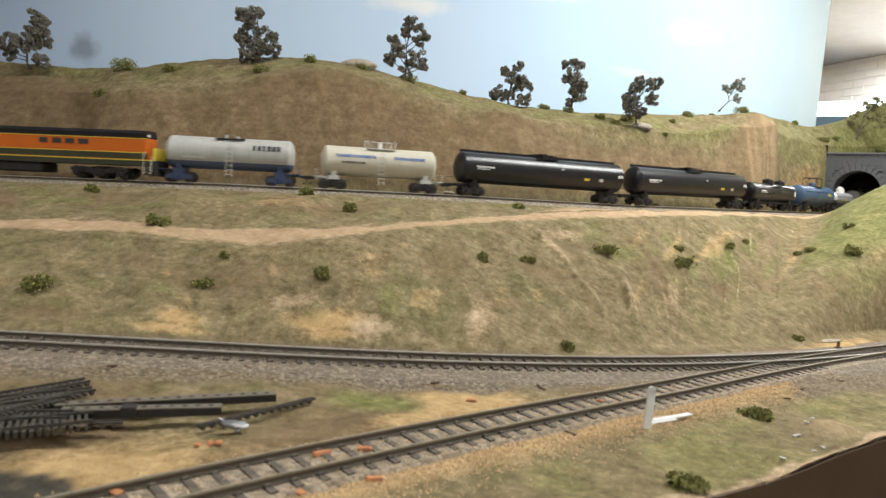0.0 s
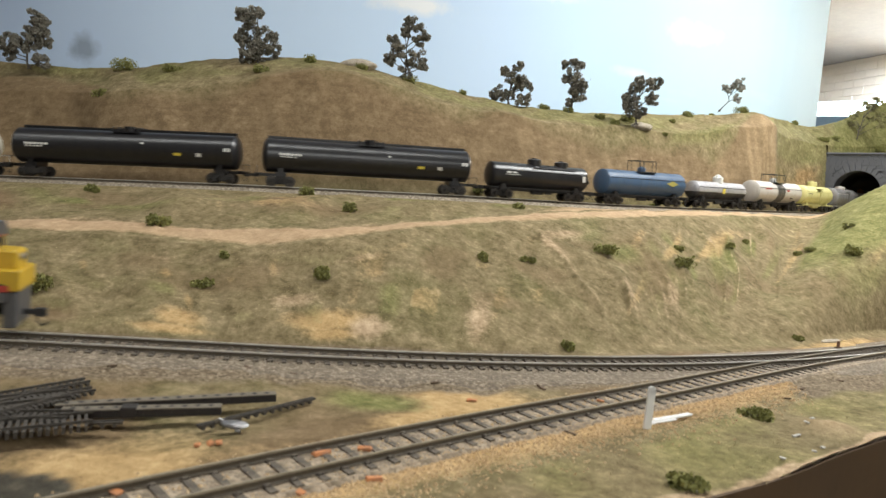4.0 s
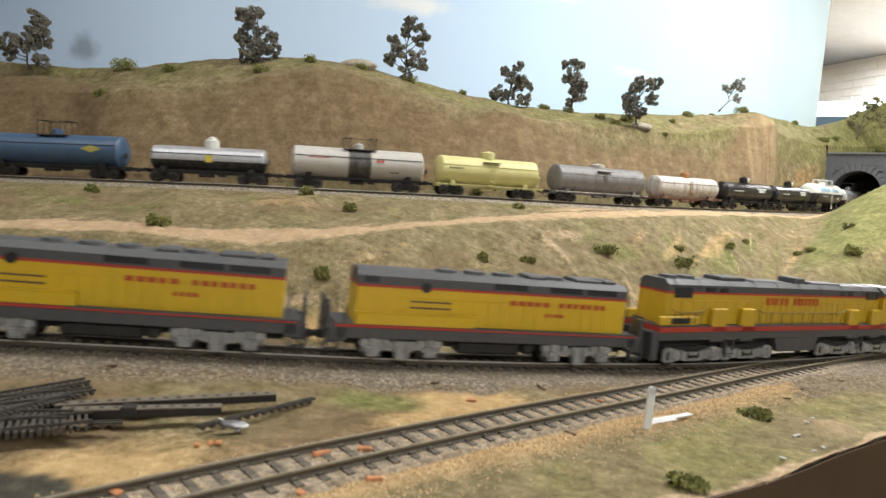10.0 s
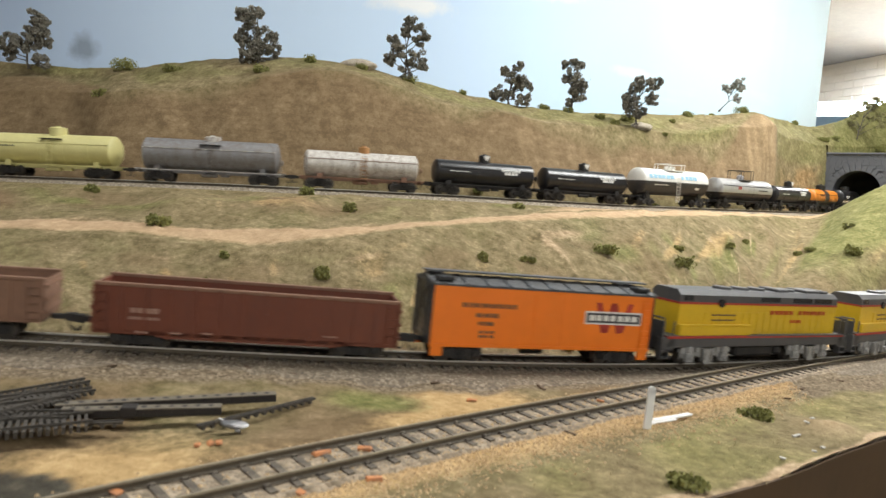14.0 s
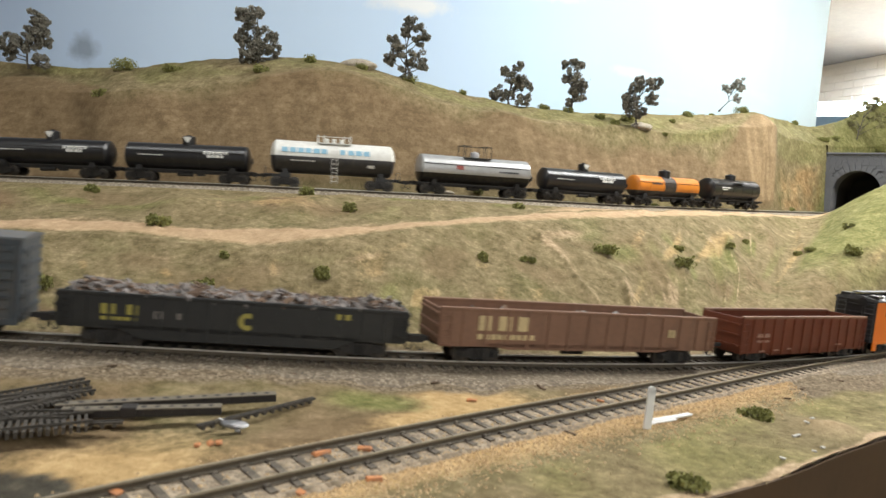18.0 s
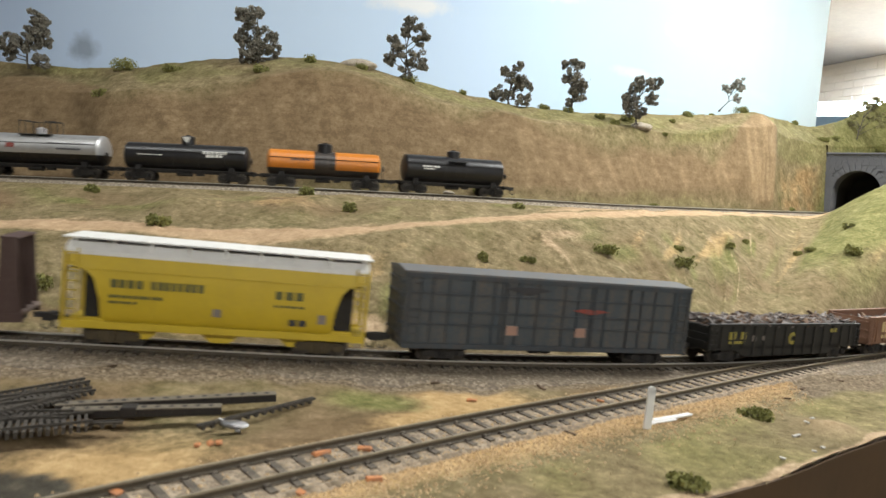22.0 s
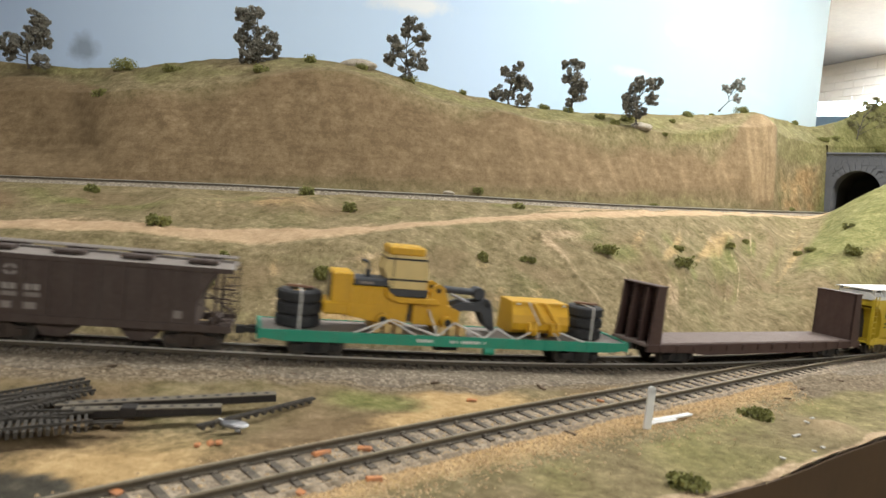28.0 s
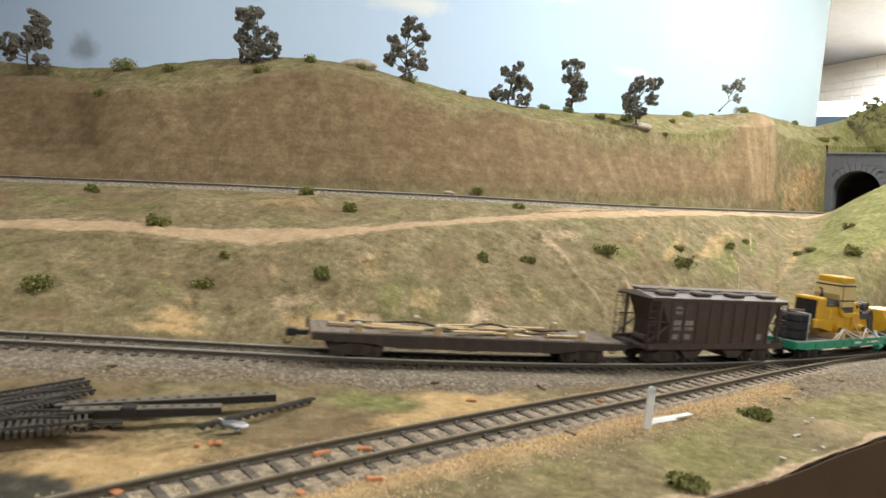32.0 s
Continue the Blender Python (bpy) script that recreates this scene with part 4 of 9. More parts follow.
def room():
    t = radians(18)
    ax, ay = Vector((math.cos(t), math.sin(t))), Vector((-math.sin(t), math.cos(t)))

    def P(a, b):
        return tuple(ax * a + ay * b)
    X0, X1, Y0, Y1 = -4.6, 2.84, -2.2, 3.3
    FL = -1.25
    wall_between("wall_back", P(X0, Y1), P(X1, Y1), FL, CEIL, 0.12, M["wall_white"], "white painted block wall behind the layout", "wall")
    wall_between("wall_front", P(X1, Y0), P(X0, Y0), FL, CEIL, 0.12, M["wall_white"], "white painted wall across the aisle", "wall")
    wall_between("wall_left", P(X0, Y0), P(X0, Y1), FL, CEIL, 0.12, M["wall_white"], "white painted end wall of the room", "wall")
    wall_between("wall_right", P(X1 + 0.012, Y1), P(X1 + 0.012, Y0), FL, CEIL, 0.12, M["wall_white"], "white painted brick wall beyond the tunnel", "wall")
    m = Matrix.Rotation(t, 4, "Z")
    bm = bmesh.new()
    box(bm, X0 - 0.12, X1 + 0.14, Y0 - 0.12, Y1 + 0.12, CEIL, CEIL + 0.1, m)
    single("ceiling", bm, M["ceil"], "plain grey basement ceiling", "ceiling", kind="structure")
    bm = bmesh.new()
    box(bm, X0 - 0.12, X1 + 0.14, Y0 - 0.12, Y1 + 0.12, FL - 0.1, FL, m)
    single("floor", bm, M["carpet"], "dark carpeted basement floor", "floor", kind="structure")
    # housings added over the unseen lamps, all out of view
    for x, y, w, d, watts, turn, rgb in LAMPS:
        lt = thing("added_light", "added white metal housing over an unseen ceiling lamp", "ceiling light", "ceiling lights", pose(x, y, CEIL, 0, 0, turn))
        part("housing", bbox(-w / 2 - 0.03, w / 2 + 0.03, -d / 2 - 0.03, d / 2 + 0.03, -0.025, 0, 0.004), M["white"], lt)
    return P, X1


P_ROOM, ROOM_X1 = room()

BACK = [(p[0] * 1.20, p[1] + 0.20) for p in CREST]
BACK_END = (0.875, 1.590)
back_line = [tuple(r) for r in spline([(-4.2, 1.95, 0)] + [(x, y, 0) for x, y in BACK[:10]] + [BACK_END + (0,)], 60)[:, :2]]
sheet_wall(back_line, 0.175, 0.72, 0.005, M["sky"], "backdrop", "sky backdrop panel painted pale blue with thin clouds and dark smudges", "backdrop")


def benchwork():
    lo = front_edge()
    top = [float(low_level(0, x)) - 0.0045 for x, y in lo]
    sheet_wall(lo, -0.42, 0, 0.0015, M["fascia"], "fascia", "dark brown painted fascia board along the layout front", "fascia", [z - 0.0016 for z in top])
    sheet_wall([(x - 0.0009, y + 0.0014) for x, y in lo], -0.020, 0, 0.0022, M["fascia_edge"], "trim", "pale plaster edge along the top of the fascia", "trim", [z - 0.0026 for z in top])
    t = radians(18)
    m = Matrix.Rotation(t, 4, "Z")
    bm = bmesh.new()
    box(bm, -4.4, 2.7, 0.36, 3.0, -0.12, -0.075, m)
    single("benchwork", bm, M["lumber"], "plywood benchwork top under the scenery", "benchwork", kind="structure")


benchwork()


def portal():
    p = UP.at(PORTAL_S)
    h = UP.heading(PORTAL_S)
    ob = thing("tunnel_portal", "dark grey cut-stone tunnel portal with a round arch", "tunnel portal", m=Matrix.Translation(p) @ Matrix.Rotation(h - 0.05, 4, "Z") @ Matrix.Translation((0, -0.020, 0)))
    TOP, R, SPR, Y0, Y1 = 0.114, 0.0415, 0.041, -0.110, 0.066
    bm = bmesh.new()
    n = 24
    inner = [(R, -0.006)] + [(R * math.cos(math.pi * i / n), SPR + R * math.sin(math.pi * i / n)) for i in range(n + 1)] + [(-R, -0.006)]
    outer = []
    for i, (y, z) in enumerate(inner):
        e = Y1 if y > 0 else Y0
        if i in (0, len(inner) - 1):
            outer.append((e, -0.006))
        else:
            a = math.pi * (i - 1) / n
            dy, dz = math.cos(a), math.sin(a)
            k = min(abs(e) / max(abs(dy), 1e-6), (TOP - SPR) / max(dz, 1e-6))
            outer.append((dy * k, SPR + dz * k))
    for x0 in (0.0, 0.03):
        a = [bm.verts.new((x0, y, z)) for y, z in inner]
        b = [bm.verts.new((x0, y, z)) for y, z in outer]
        for i in range(len(a) - 1):
            bm.faces.new((a[i], a[i + 1], b[i + 1], b[i]))
        if x0 == 0.0:
            fa, fb = a, b
        else:
            for i in range(len(a) - 1):
                bm.faces.new((fa[i], a[i], a[i + 1], fa[i + 1]))
                bm.faces.new((fb[i], fb[i + 1], b[i + 1], b[i]))
    bmesh.ops.recalc_face_normals(bm, faces=bm.faces[:])
    part("face", bm, M["stone_grey"], ob)
    # corners above the arch
    bm = bmesh.new()
    for y0, y1 in ((Y0, -0.066), (0.060, Y1)):
        box(bm, 0.0002, 0.0298, y0, y1, 0.0, TOP)
    part("pier", bm, M["stone_grey"], ob)
    part("coping", bbox(-0.004, 0.034, Y0 - 0.002, Y1 + 0.002, TOP, TOP + 0.004, 0.001), M["stone_grey"], ob)
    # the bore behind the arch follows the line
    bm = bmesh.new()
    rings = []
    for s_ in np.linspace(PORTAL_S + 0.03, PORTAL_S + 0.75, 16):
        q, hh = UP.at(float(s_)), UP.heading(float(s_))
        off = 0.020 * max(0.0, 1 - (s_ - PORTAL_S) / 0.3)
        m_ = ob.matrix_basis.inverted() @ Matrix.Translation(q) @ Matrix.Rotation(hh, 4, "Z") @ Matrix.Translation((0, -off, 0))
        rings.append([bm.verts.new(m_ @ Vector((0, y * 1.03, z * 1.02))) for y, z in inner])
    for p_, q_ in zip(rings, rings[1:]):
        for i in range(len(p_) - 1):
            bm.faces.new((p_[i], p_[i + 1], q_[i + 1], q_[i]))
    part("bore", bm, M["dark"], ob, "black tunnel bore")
    # stones: courses on the face, voussoirs round the arch
    rnd = random.Random(4)
    stone = finish("stone", bbox(-0.0016, 0.001, -0.5, 0.5, -0.5, 0.5), M["stone_grey"])
    cz = 0.0
    row = 0
    while cz < TOP - 0.004:
        hh = 0.0052
        y = Y0 - (0.006 if row % 2 else 0)
        while y < Y1:
            w = rnd.uniform(0.008, 0.013)
            y0, y1 = max(y, Y0), min(y + w, Y1)
            yc, zc = (y0 + y1) / 2, cz + hh / 2
            inside = (abs(yc) < R + 0.011 and zc < SPR) or math.hypot(yc, zc - SPR) < R + 0.013
            if y1 - y0 > 0.004 and not inside:
                s_ = part("stone", stone, None, ob)
                s_.matrix_basis = Matrix.Translation((rnd.uniform(-0.0008, 0.0002), yc, zc)) @ Matrix.Diagonal((rnd.uniform(0.6, 1.0), y1 - y0 - 0.0006, hh - 0.0006, 1))
            y += w
        cz += hh
        row += 1
    for i in range(15):
        a = math.pi * (i + 0.5) / 15
        s_ = part("stone", stone, None, ob)
        s_.matrix_basis = Matrix.Translation((-0.0018, -math.cos(a) * (R + 0.006), SPR + math.sin(a) * (R + 0.006))) @ Matrix.Rotation(-(a - math.pi / 2), 4, "X") @ Matrix.Diagonal((0.8, 0.0084, 0.0105, 1))
    for sgn in (-1, 1):
        for k in range(5):
            s_ = part("stone", stone, None, ob)
            s_.matrix_basis = Matrix.Translation((-0.0018, sgn * (R + 0.006), 0.0045 + k * 0.0092)) @ Matrix.Diagonal((1.2, 0.0118, 0.0084, 1))


portal()


# ---------------------------------------------------------------- rolling stock: common parts
TRAIN = []   # (thing, line, place, half the truck spacing, run)


def wheel_mesh(r=0.0053):
    bm = bmesh.new()
    for s in (-1, 1):
        tube(bm, (0, s * 0.0068, 0), (0, s * 0.0074, 0), r + 0.0008, r + 0.0006, 20)
        tube(bm, (0, s * 0.0074, 0), (0, s * 0.0098, 0), r, r * 0.985, 20)
        tube(bm, (0, s * 0.0098, 0), (0, s * 0.0100, 0), r * 0.8, r * 0.8, 16)
    tube(bm, (0, -0.011, 0), (0, 0.011, 0), 0.0011, 0.0011, 8)
    return sharp_smooth(finish("wheelset", bm, M["wheel"]))


def frame_mesh(name, mat, wb):
    """Sprung freight truck: two cast side frames, a bolster and journal boxes."""
    bm = bmesh.new()
    h = wb / 2
    poly = [(-h - 0.0035, 0.0062), (-h - 0.002, 0.0078), (-h + 0.003, 0.0082), (-0.0045, 0.0108), (0.0045, 0.0108), (h - 0.003, 0.0082), (h + 0.002, 0.0078), (h + 0.0035, 0.0062),
            (h + 0.003, 0.0036), (h - 0.003, 0.0040), (0.0050, 0.0022), (-0.0050, 0.0022), (-h + 0.003, 0.0040), (-h - 0.003, 0.0036)]
    for s in (-1, 1):
        y0, y1 = (0.0112, 0.0128) if s > 0 else (-0.0128, -0.0112)
        prism(bm, poly, y0, y1)
        for x in (-h, h):
            box(bm, x - 0.0018, x + 0.0018, s * 0.0128 if s > 0 else -0.0146, 0.0146 if s > 0 else -0.0128, 0.0038, 0.0072)
        for k in (-0.0018, 0.0, 0.0018):
            tube(bm, (k, s * 0.0132, 0.0034), (k, s * 0.0132, 0.0088), 0.0009, 0.0009, 6)
    box(bm, -0.0032, 0.0032, -0.0130, 0.0130, 0.0070, 0.0105)
    bmesh.ops.recalc_face_normals(bm, faces=bm.faces[:])
    return finish(name, bm, mat)


WHEELS = wheel_mesh()
BIG_WHEELS = wheel_mesh(0.0058)
FRAMES = {}


def truck(parent, x, mat="underframe", wb=0.0195):
    key = (mat, wb)
    if key not in FRAMES:
        FRAMES[key] = frame_mesh("truck", M[mat], wb)
    t = part("truck", FRAMES[key], None, parent)
    t.location.x = x
    for d in (-wb / 2, wb / 2):
        w = part("wheelset", WHEELS, None, t)
        w.location = (d, 0, 0.0053)
    return t


def coupler_mesh():
    bm = bmesh.new()
    box(bm, 0, 0.0085, -0.0016, 0.0016, 0.0098, 0.0122)
    prism(bm, [(0.0070, 0.0090), (0.0125, 0.0090), (0.0125, 0.0130), (0.0070, 0.0130)], -0.0028, 0.0016)
    pipe(bm, [(0.0085, -0.001, 0.0092), (0.0090, -0.0012, 0.0060), (0.0105, -0.0014, 0.0042), (0.0128, -0.0016, 0.0046), (0.0135, -0.0016, 0.0066)], 0.0004, 5)
    bmesh.ops.recalc_face_normals(bm, faces=bm.faces[:])
    return finish("coupler", bm, M["underframe"])


COUPLER = coupler_mesh()


def couplers(parent, half):
    for s in (1, -1):
        c = part("coupler", COUPLER, None, parent)
        c.matrix_basis = Matrix.Translation((s * half, 0, 0)) @ Matrix.Rotation(0 if s > 0 else math.pi, 4, "Z")


def car(name, label, cat, group, line, s, spacing):
    ob = thing(name, label, cat, group)
    TRAIN.append((ob, line, s, spacing / 2))
    return ob


def bars(parent, mat, x, z, w, h, n, y, name="lettering", gap=0.28, label="", lean=0.0):
    """A row of n plain blocks, w wide in all and h high, on an upright side at depth y."""
    bm = bmesh.new()
    step = w / n
    rnd = random.Random(int(1e5 * abs(x) + 1e4 * z) + n)
    for i in range(n):
        a = x + i * step
        b = a + step * (1 - gap * rnd.uniform(0.6, 1.4))
        y0, y1 = (y - 0.00025, y + 0.0002)
        vs = box(bm, a, b, y0, y1, z - h / 2, z + h / 2)
    return part(name, bm, M[mat], parent, label)


def round_bars(parent, mat, x, ang, w, h, n, R, zc, gap=0.28, label=""):
    """The same on a tank's round side; ang: degrees above its middle on the aisle side."""
    bm = bmesh.new()
    step = w / n
    rnd = random.Random(int(1e5 * abs(x) + 100 * (ang + 200)) + n)
    m = Matrix.Translation((0, 0, zc)) @ Matrix.Rotation(radians(-ang), 4, "X")
    for i in range(n):
        a = x + i * step
        b = a + step * (1 - gap * rnd.uniform(0.6, 1.4))
        box(bm, a, b, -R - 0.0003, -R + 0.0004, -h / 2, h / 2, m)
    return part("lettering", bm, M[mat], parent, label)


def ladder(parent, x, y, z0, z1, w, mat, n=6, axis="x", name="ladder"):
    bm = bmesh.new()
    for s in (-1, 1):
        if axis == "x":
            tube(bm, (x + s * w / 2, y, z0), (x + s * w / 2, y, z1), 0.00035, 0.00035, 5)
        else:
            tube(bm, (x, y + s * w / 2, z0), (x, y + s * w / 2, z1), 0.00035, 0.00035, 5)
    for i in range(n):
        z = z0 + (z1 - z0) * (i + 0.5) / n
        if axis == "x":
            tube(bm, (x - w / 2, y, z), (x + w / 2, y, z), 0.0003, 0.0003, 5)
        else:
            tube(bm, (x, y - w / 2, z), (x, y + w / 2, z), 0.0003, 0.0003, 5)
    return part(name, bm, M[mat], parent)


def rail_path(parent, pts, mat, r=0.0003, name="handrail", label=""):
    bm = bmesh.new()
    pipe(bm, pts, r, 5)
    return part(name, bm, M[mat], parent, label)


# ---------------------------------------------------------------- tank cars of the upper train
def tank(name, label, s, L, R, mat, zc=None, frame="underframe", stub=False, dome=None, seam=True, walk_board=True, truck_mat="underframe", sill=None, spacing=None):
    zc = zc if zc is not None else (0.0150 if stub else 0.0129) + R
    half = L / 2
    spacing = spacing or L * 0.72
    ob = car(name, label, "tank car", "cars of the tank train", UP, s, spacing)
    e = 0.0055 if stub else 0.0035
    prof = [(-half, R * 0.12), (-half + e * 0.10, R * 0.45), (-half + e * 0.35, R * 0.74), (-half + e * 0.7, R * 0.92), (-half + e, R)]
    prof = prof + [(x, R) for x in np.linspace(-half + e, half - e, 5)[1:-1]] + [(-x, r) for x, r in prof[::-1]]
    bm = bmesh.new()
    lathe_x(bm, prof, zc)
    me = sharp_smooth(finish("tank", bm, M[mat]), 35)
    tk = part("tank", me, None, ob)
    if seam:
        bm = bmesh.new()
        zz = zc + R * 0.36
        yy = -math.sqrt(R * R - (zz - zc) ** 2)
        for sgn in (1, -1):
            tube(bm, (-half + e, sgn * yy * 1.02, zz), (half - e, sgn * yy * 1.02, zz), 0.00035, 0.00035, 5)
        part("handrail", bm, M[sill or frame], ob)
    if not stub:
        for x in (-half * 0.62, -half * 0.2, half * 0.2, half * 0.62):
            bm = bmesh.new()
            lathe_x(bm, [(x - 0.0005, R - 0.0004), (x - 0.0005, R + 0.00022), (x + 0.0005, R + 0.00022), (x + 0.0005, R - 0.0004)], zc)
            part("strap", bm, M[mat], ob)
    out = half + (0.006 if stub else 0.0045)
    if stub:
        for sg in (-1, 1):
            bm = bmesh.new()
            x0 = sg * (spacing / 2)
            box(bm, min(x0 - 0.006, x0 + 0.006), max(x0 - 0.006, x0 + 0.006), -0.011, 0.011, 0.0105, 0.0155)
            for y in (-0.011, 0.011):
                box(bm, x0 - 0.003, x0 + 0.003, y - 0.0008, y + 0.0008, 0.0105, zc - R * 0.66)
            a, b = sorted((x0, sg * out))
            box(bm, a, b, -0.0035, 0.0035, 0.0105, 0.0138)
            a, b = sorted((sg * (out - 0.008), sg * out))
            box(bm, a, b, -0.0145, 0.0145, 0.0128, 0.0138)
            part("end_sill", bm, M[frame], ob)
            rail_path(ob, [(sg * (out - 0.001), -0.014, 0.0135), (sg * (out - 0.001), -0.014, 0.021), (sg * (out - 0.001), 0.014, 0.021), (sg * (out - 0.001), 0.014, 0.0135)], frame)
    else:
        bm = bmesh.new()
        box(bm, -out, out, -0.0040, 0.0040, 0.0092, 0.0135)
        for sg in (-1, 1):
            a, b = sorted((sg * (out - 0.004), sg * out))
            box(bm, a, b, -0.0150, 0.0150, 0.0105, 0.0135)
            a, b = sorted((sg * (spacing / 2 - 0.003), sg * (spacing / 2 + 0.003)))
            box(bm, a, b, -0.0120, 0.0120, 0.0110, zc - R * 0.72)
        part("underframe", bm, M[frame], ob)
        bm = bmesh.new()
        for sg in (-1, 1):
            box(bm, -out, out, sg * 0.0150 - 0.0016, sg * 0.0150 + 0.0016, 0.0122, 0.0130)
        part("running_board", bm, M[sill or frame], ob)
        bm = bmesh.new()
        tube(bm, (-0.010, -0.006, 0.0085), (0.006, -0.006, 0.0085), 0.0024, 0.0024, 10)
        box(bm, 0.010, 0.018, -0.008, -0.003, 0.0070, 0.0100)
        part("brake_cylinder", bm, M[frame], ob)
        bm = bmesh.new()
        tube(bm, (out - 0.0025, -0.006, 0.0125), (out - 0.0025, -0.006, 0.0250), 0.0004, 0.0004, 5)
        tube(bm, (out - 0.0010, -0.006, 0.0250), (out - 0.0020, -0.006, 0.0250), 0.0030, 0.0030, 12)
        part("brake_wheel", bm, M[frame], ob)
    for x in (-spacing / 2, spacing / 2):
        truck(ob, x, truck_mat)
    couplers(ob, out)
    ob["top"] = zc + R
    for d in (dome or []):
        x, r, h, mt = d
        bm = bmesh.new()
        tube(bm, (x, 0, zc + R - 0.003), (x, 0, zc + R + h - 0.001), r, r, 20)
        tube(bm, (x, 0, zc + R + h - 0.001), (x, 0, zc + R + h), r, r * 0.8, 20)
        tube(bm, (x, 0, zc + R + h), (x, 0, zc + R + h + 0.0012), r * 0.35, r * 0.35, 10)
        dm = part("dome", sharp_smooth(finish("dome", bm, M[mt])), None, ob)
    return ob, zc


def platform(ob, zc, R, mat, w=0.030, h=0.0085, deck=True, posts=True):
    z = zc + R * 0.93
    if deck:
        bm = bmesh.new()
        for sg in (-1, 1):
            box(bm, -w / 2, w / 2, sg * 0.0075 - 0.0045, sg * 0.0075 + 0.0045, z - 0.0006, z + 0.0004)
        part("platform", bm, M[mat], ob)
    if posts:
        for sg in (-1, 1):
            x = sg * (w / 2 - 0.0005)
            rail_path(ob, [(x, -0.011, z), (x, -0.011, z + h), (x, 0.011, z + h), (x, 0.011, z)], mat, 0.0005, "railing")
            x = sg * (w / 2 - 0.007)
            rail_path(ob, [(x, -0.011, z), (x, -0.011, z + h), (x, 0.011, z + h), (x, 0.011, z)], mat, 0.0004, "railing")
        rail_path(ob, [(-w / 2, 0.011, z + h), (w / 2, 0.011, z + h)], mat, 0.0004, "railing")


def tank_train():
    paint_ = paint
    M["t_white"] = paint_("tank_white", (0.47, 0.47, 0.44), 0.5, dirt=0.3, low=(0.075, 0.11, 0.20), low_z=0.0232)
    M["t_blue"] = paint_("frame_blue", (0.026, 0.050, 0.125), 0.5, dirt=0.25)
    M["t_cream"] = paint_("tank_cream", (0.58, 0.55, 0.46), 0.5, dirt=0.35, dirt_c=(0.42, 0.32, 0.14))
    M["t_blue2"] = paint_("tank_blue", (0.048, 0.098, 0.185), 0.42, dirt=0.45, dirt_c=(0.10, 0.11, 0.11))
    M["t_silver"] = paint_("tank_silver", (0.50, 0.49, 0.51), 0.45, 0.45, dirt=0.45, dirt_c=(0.18, 0.17, 0.17), low=(0.02, 0.02, 0.021), low_z=0.0235)
    M["t_band"] = paint_("tank_cream_band", (0.52, 0.49, 0.45), 0.5, dirt=0.4, dirt_c=(0.30, 0.25, 0.19), mid=((0.028, 0.028, 0.03), 0.0125))
    M["t_yellow"] = paint_("tank_pale_yellow", (0.60, 0.55, 0.24), 0.5, dirt=0.25, dirt_c=(0.34, 0.29, 0.13))
    M["t_grey"] = paint_("tank_weathered_grey", (0.22, 0.22, 0.225), 0.6, 0.2, dirt=0.95, dirt_c=(0.13, 0.10, 0.08), scale=90)
    M["t_wthr"] = paint_("tank_weathered_white", (0.60, 0.58, 0.54), 0.55, dirt=0.95, dirt_c=(0.17, 0.115, 0.08), scale=90)
    M["t_eng"] = paint_("tank_white_black", (0.68, 0.67, 0.63), 0.45, dirt=0.2, low=(0.022, 0.022, 0.025), low_z=0.0335)
    M["t_sil2"] = paint_("tank_silver_black", (0.46, 0.46, 0.46), 0.35, 0.5, dirt=0.25, low=(0.02, 0.02, 0.021), low_z=0.0245)
    M["t_orange"] = paint_("tank_orange_band", (0.62, 0.20, 0.015), 0.4, dirt=0.25, low=(0.025, 0.022, 0.02), low_z=0.0205, mid=((0.028, 0.022, 0.02), 0.0115))
    M["t_rustdome"] = paint_("dome_rust", (0.36, 0.17, 0.05), 0.7, dirt=0.3)

    # kaolin tank on a blue frame
    ob, zc = tank("kaolin_tank_car", "light grey tank car on a blue frame with a ladder", -1.866, 0.134, 0.0172, "t_white", stub=True, frame="t_blue", truck_mat="t_blue", seam=False, spacing=0.104)
    platform(ob, zc, 0.0172, "underframe", 0.030, 0.004, True, False)
    ladder(ob, 0, -0.0180, 0.008, zc + 0.014, 0.006, "white", 8)
    round_bars(ob, "bar_dark", 0.024, 24, 0.030, 0.0058, 6, 0.0172, zc, label="dark blue lettering blocks")
    round_bars(ob, "bar_white", -0.048, -18, 0.024, 0.0014, 6, 0.0172, zc)
    bm = bmesh.new()
    tube(bm, (-0.006, 0, zc + 0.016), (-0.006, 0, zc + 0.0205), 0.0018, 0.0018, 10)
    tube(bm, (0.006, 0, zc + 0.016), (0.006, 0, zc + 0.0195), 0.0022, 0.0022, 10)
    part("valve", bm, M["t_white"], ob)
    # cream and white tank
    ob, zc = tank("cream_tank_car", "dusty white tank car with a cream top and a ladder", -1.706, 0.131, 0.0165, "t_cream", stub=True, frame="white", seam=False, spacing=0.104)
    platform(ob, zc, 0.0165, "white", 0.032, 0.0085)
    ladder(ob, 0, -0.0172, 0.007, zc + 0.013, 0.006, "white", 8)
    round_bars(ob, "bar_blue", -0.050, 20, 0.044, 0.0032, 12, 0.0165, zc, label="faded blue lettering blocks")
    round_bars(ob, "bar_blue", 0.014, 20, 0.036, 0.0032, 10, 0.0165, zc)
    round_bars(ob, "bar_dark", -0.044, -4, 0.026, 0.0022, 7, 0.0165, zc)
    bm = bmesh.new()
    tube(bm, (0, 0, zc + 0.015), (0, 0, zc + 0.0225), 0.0028, 0.0026, 12)
    part("valve", bm, M["white"], ob)
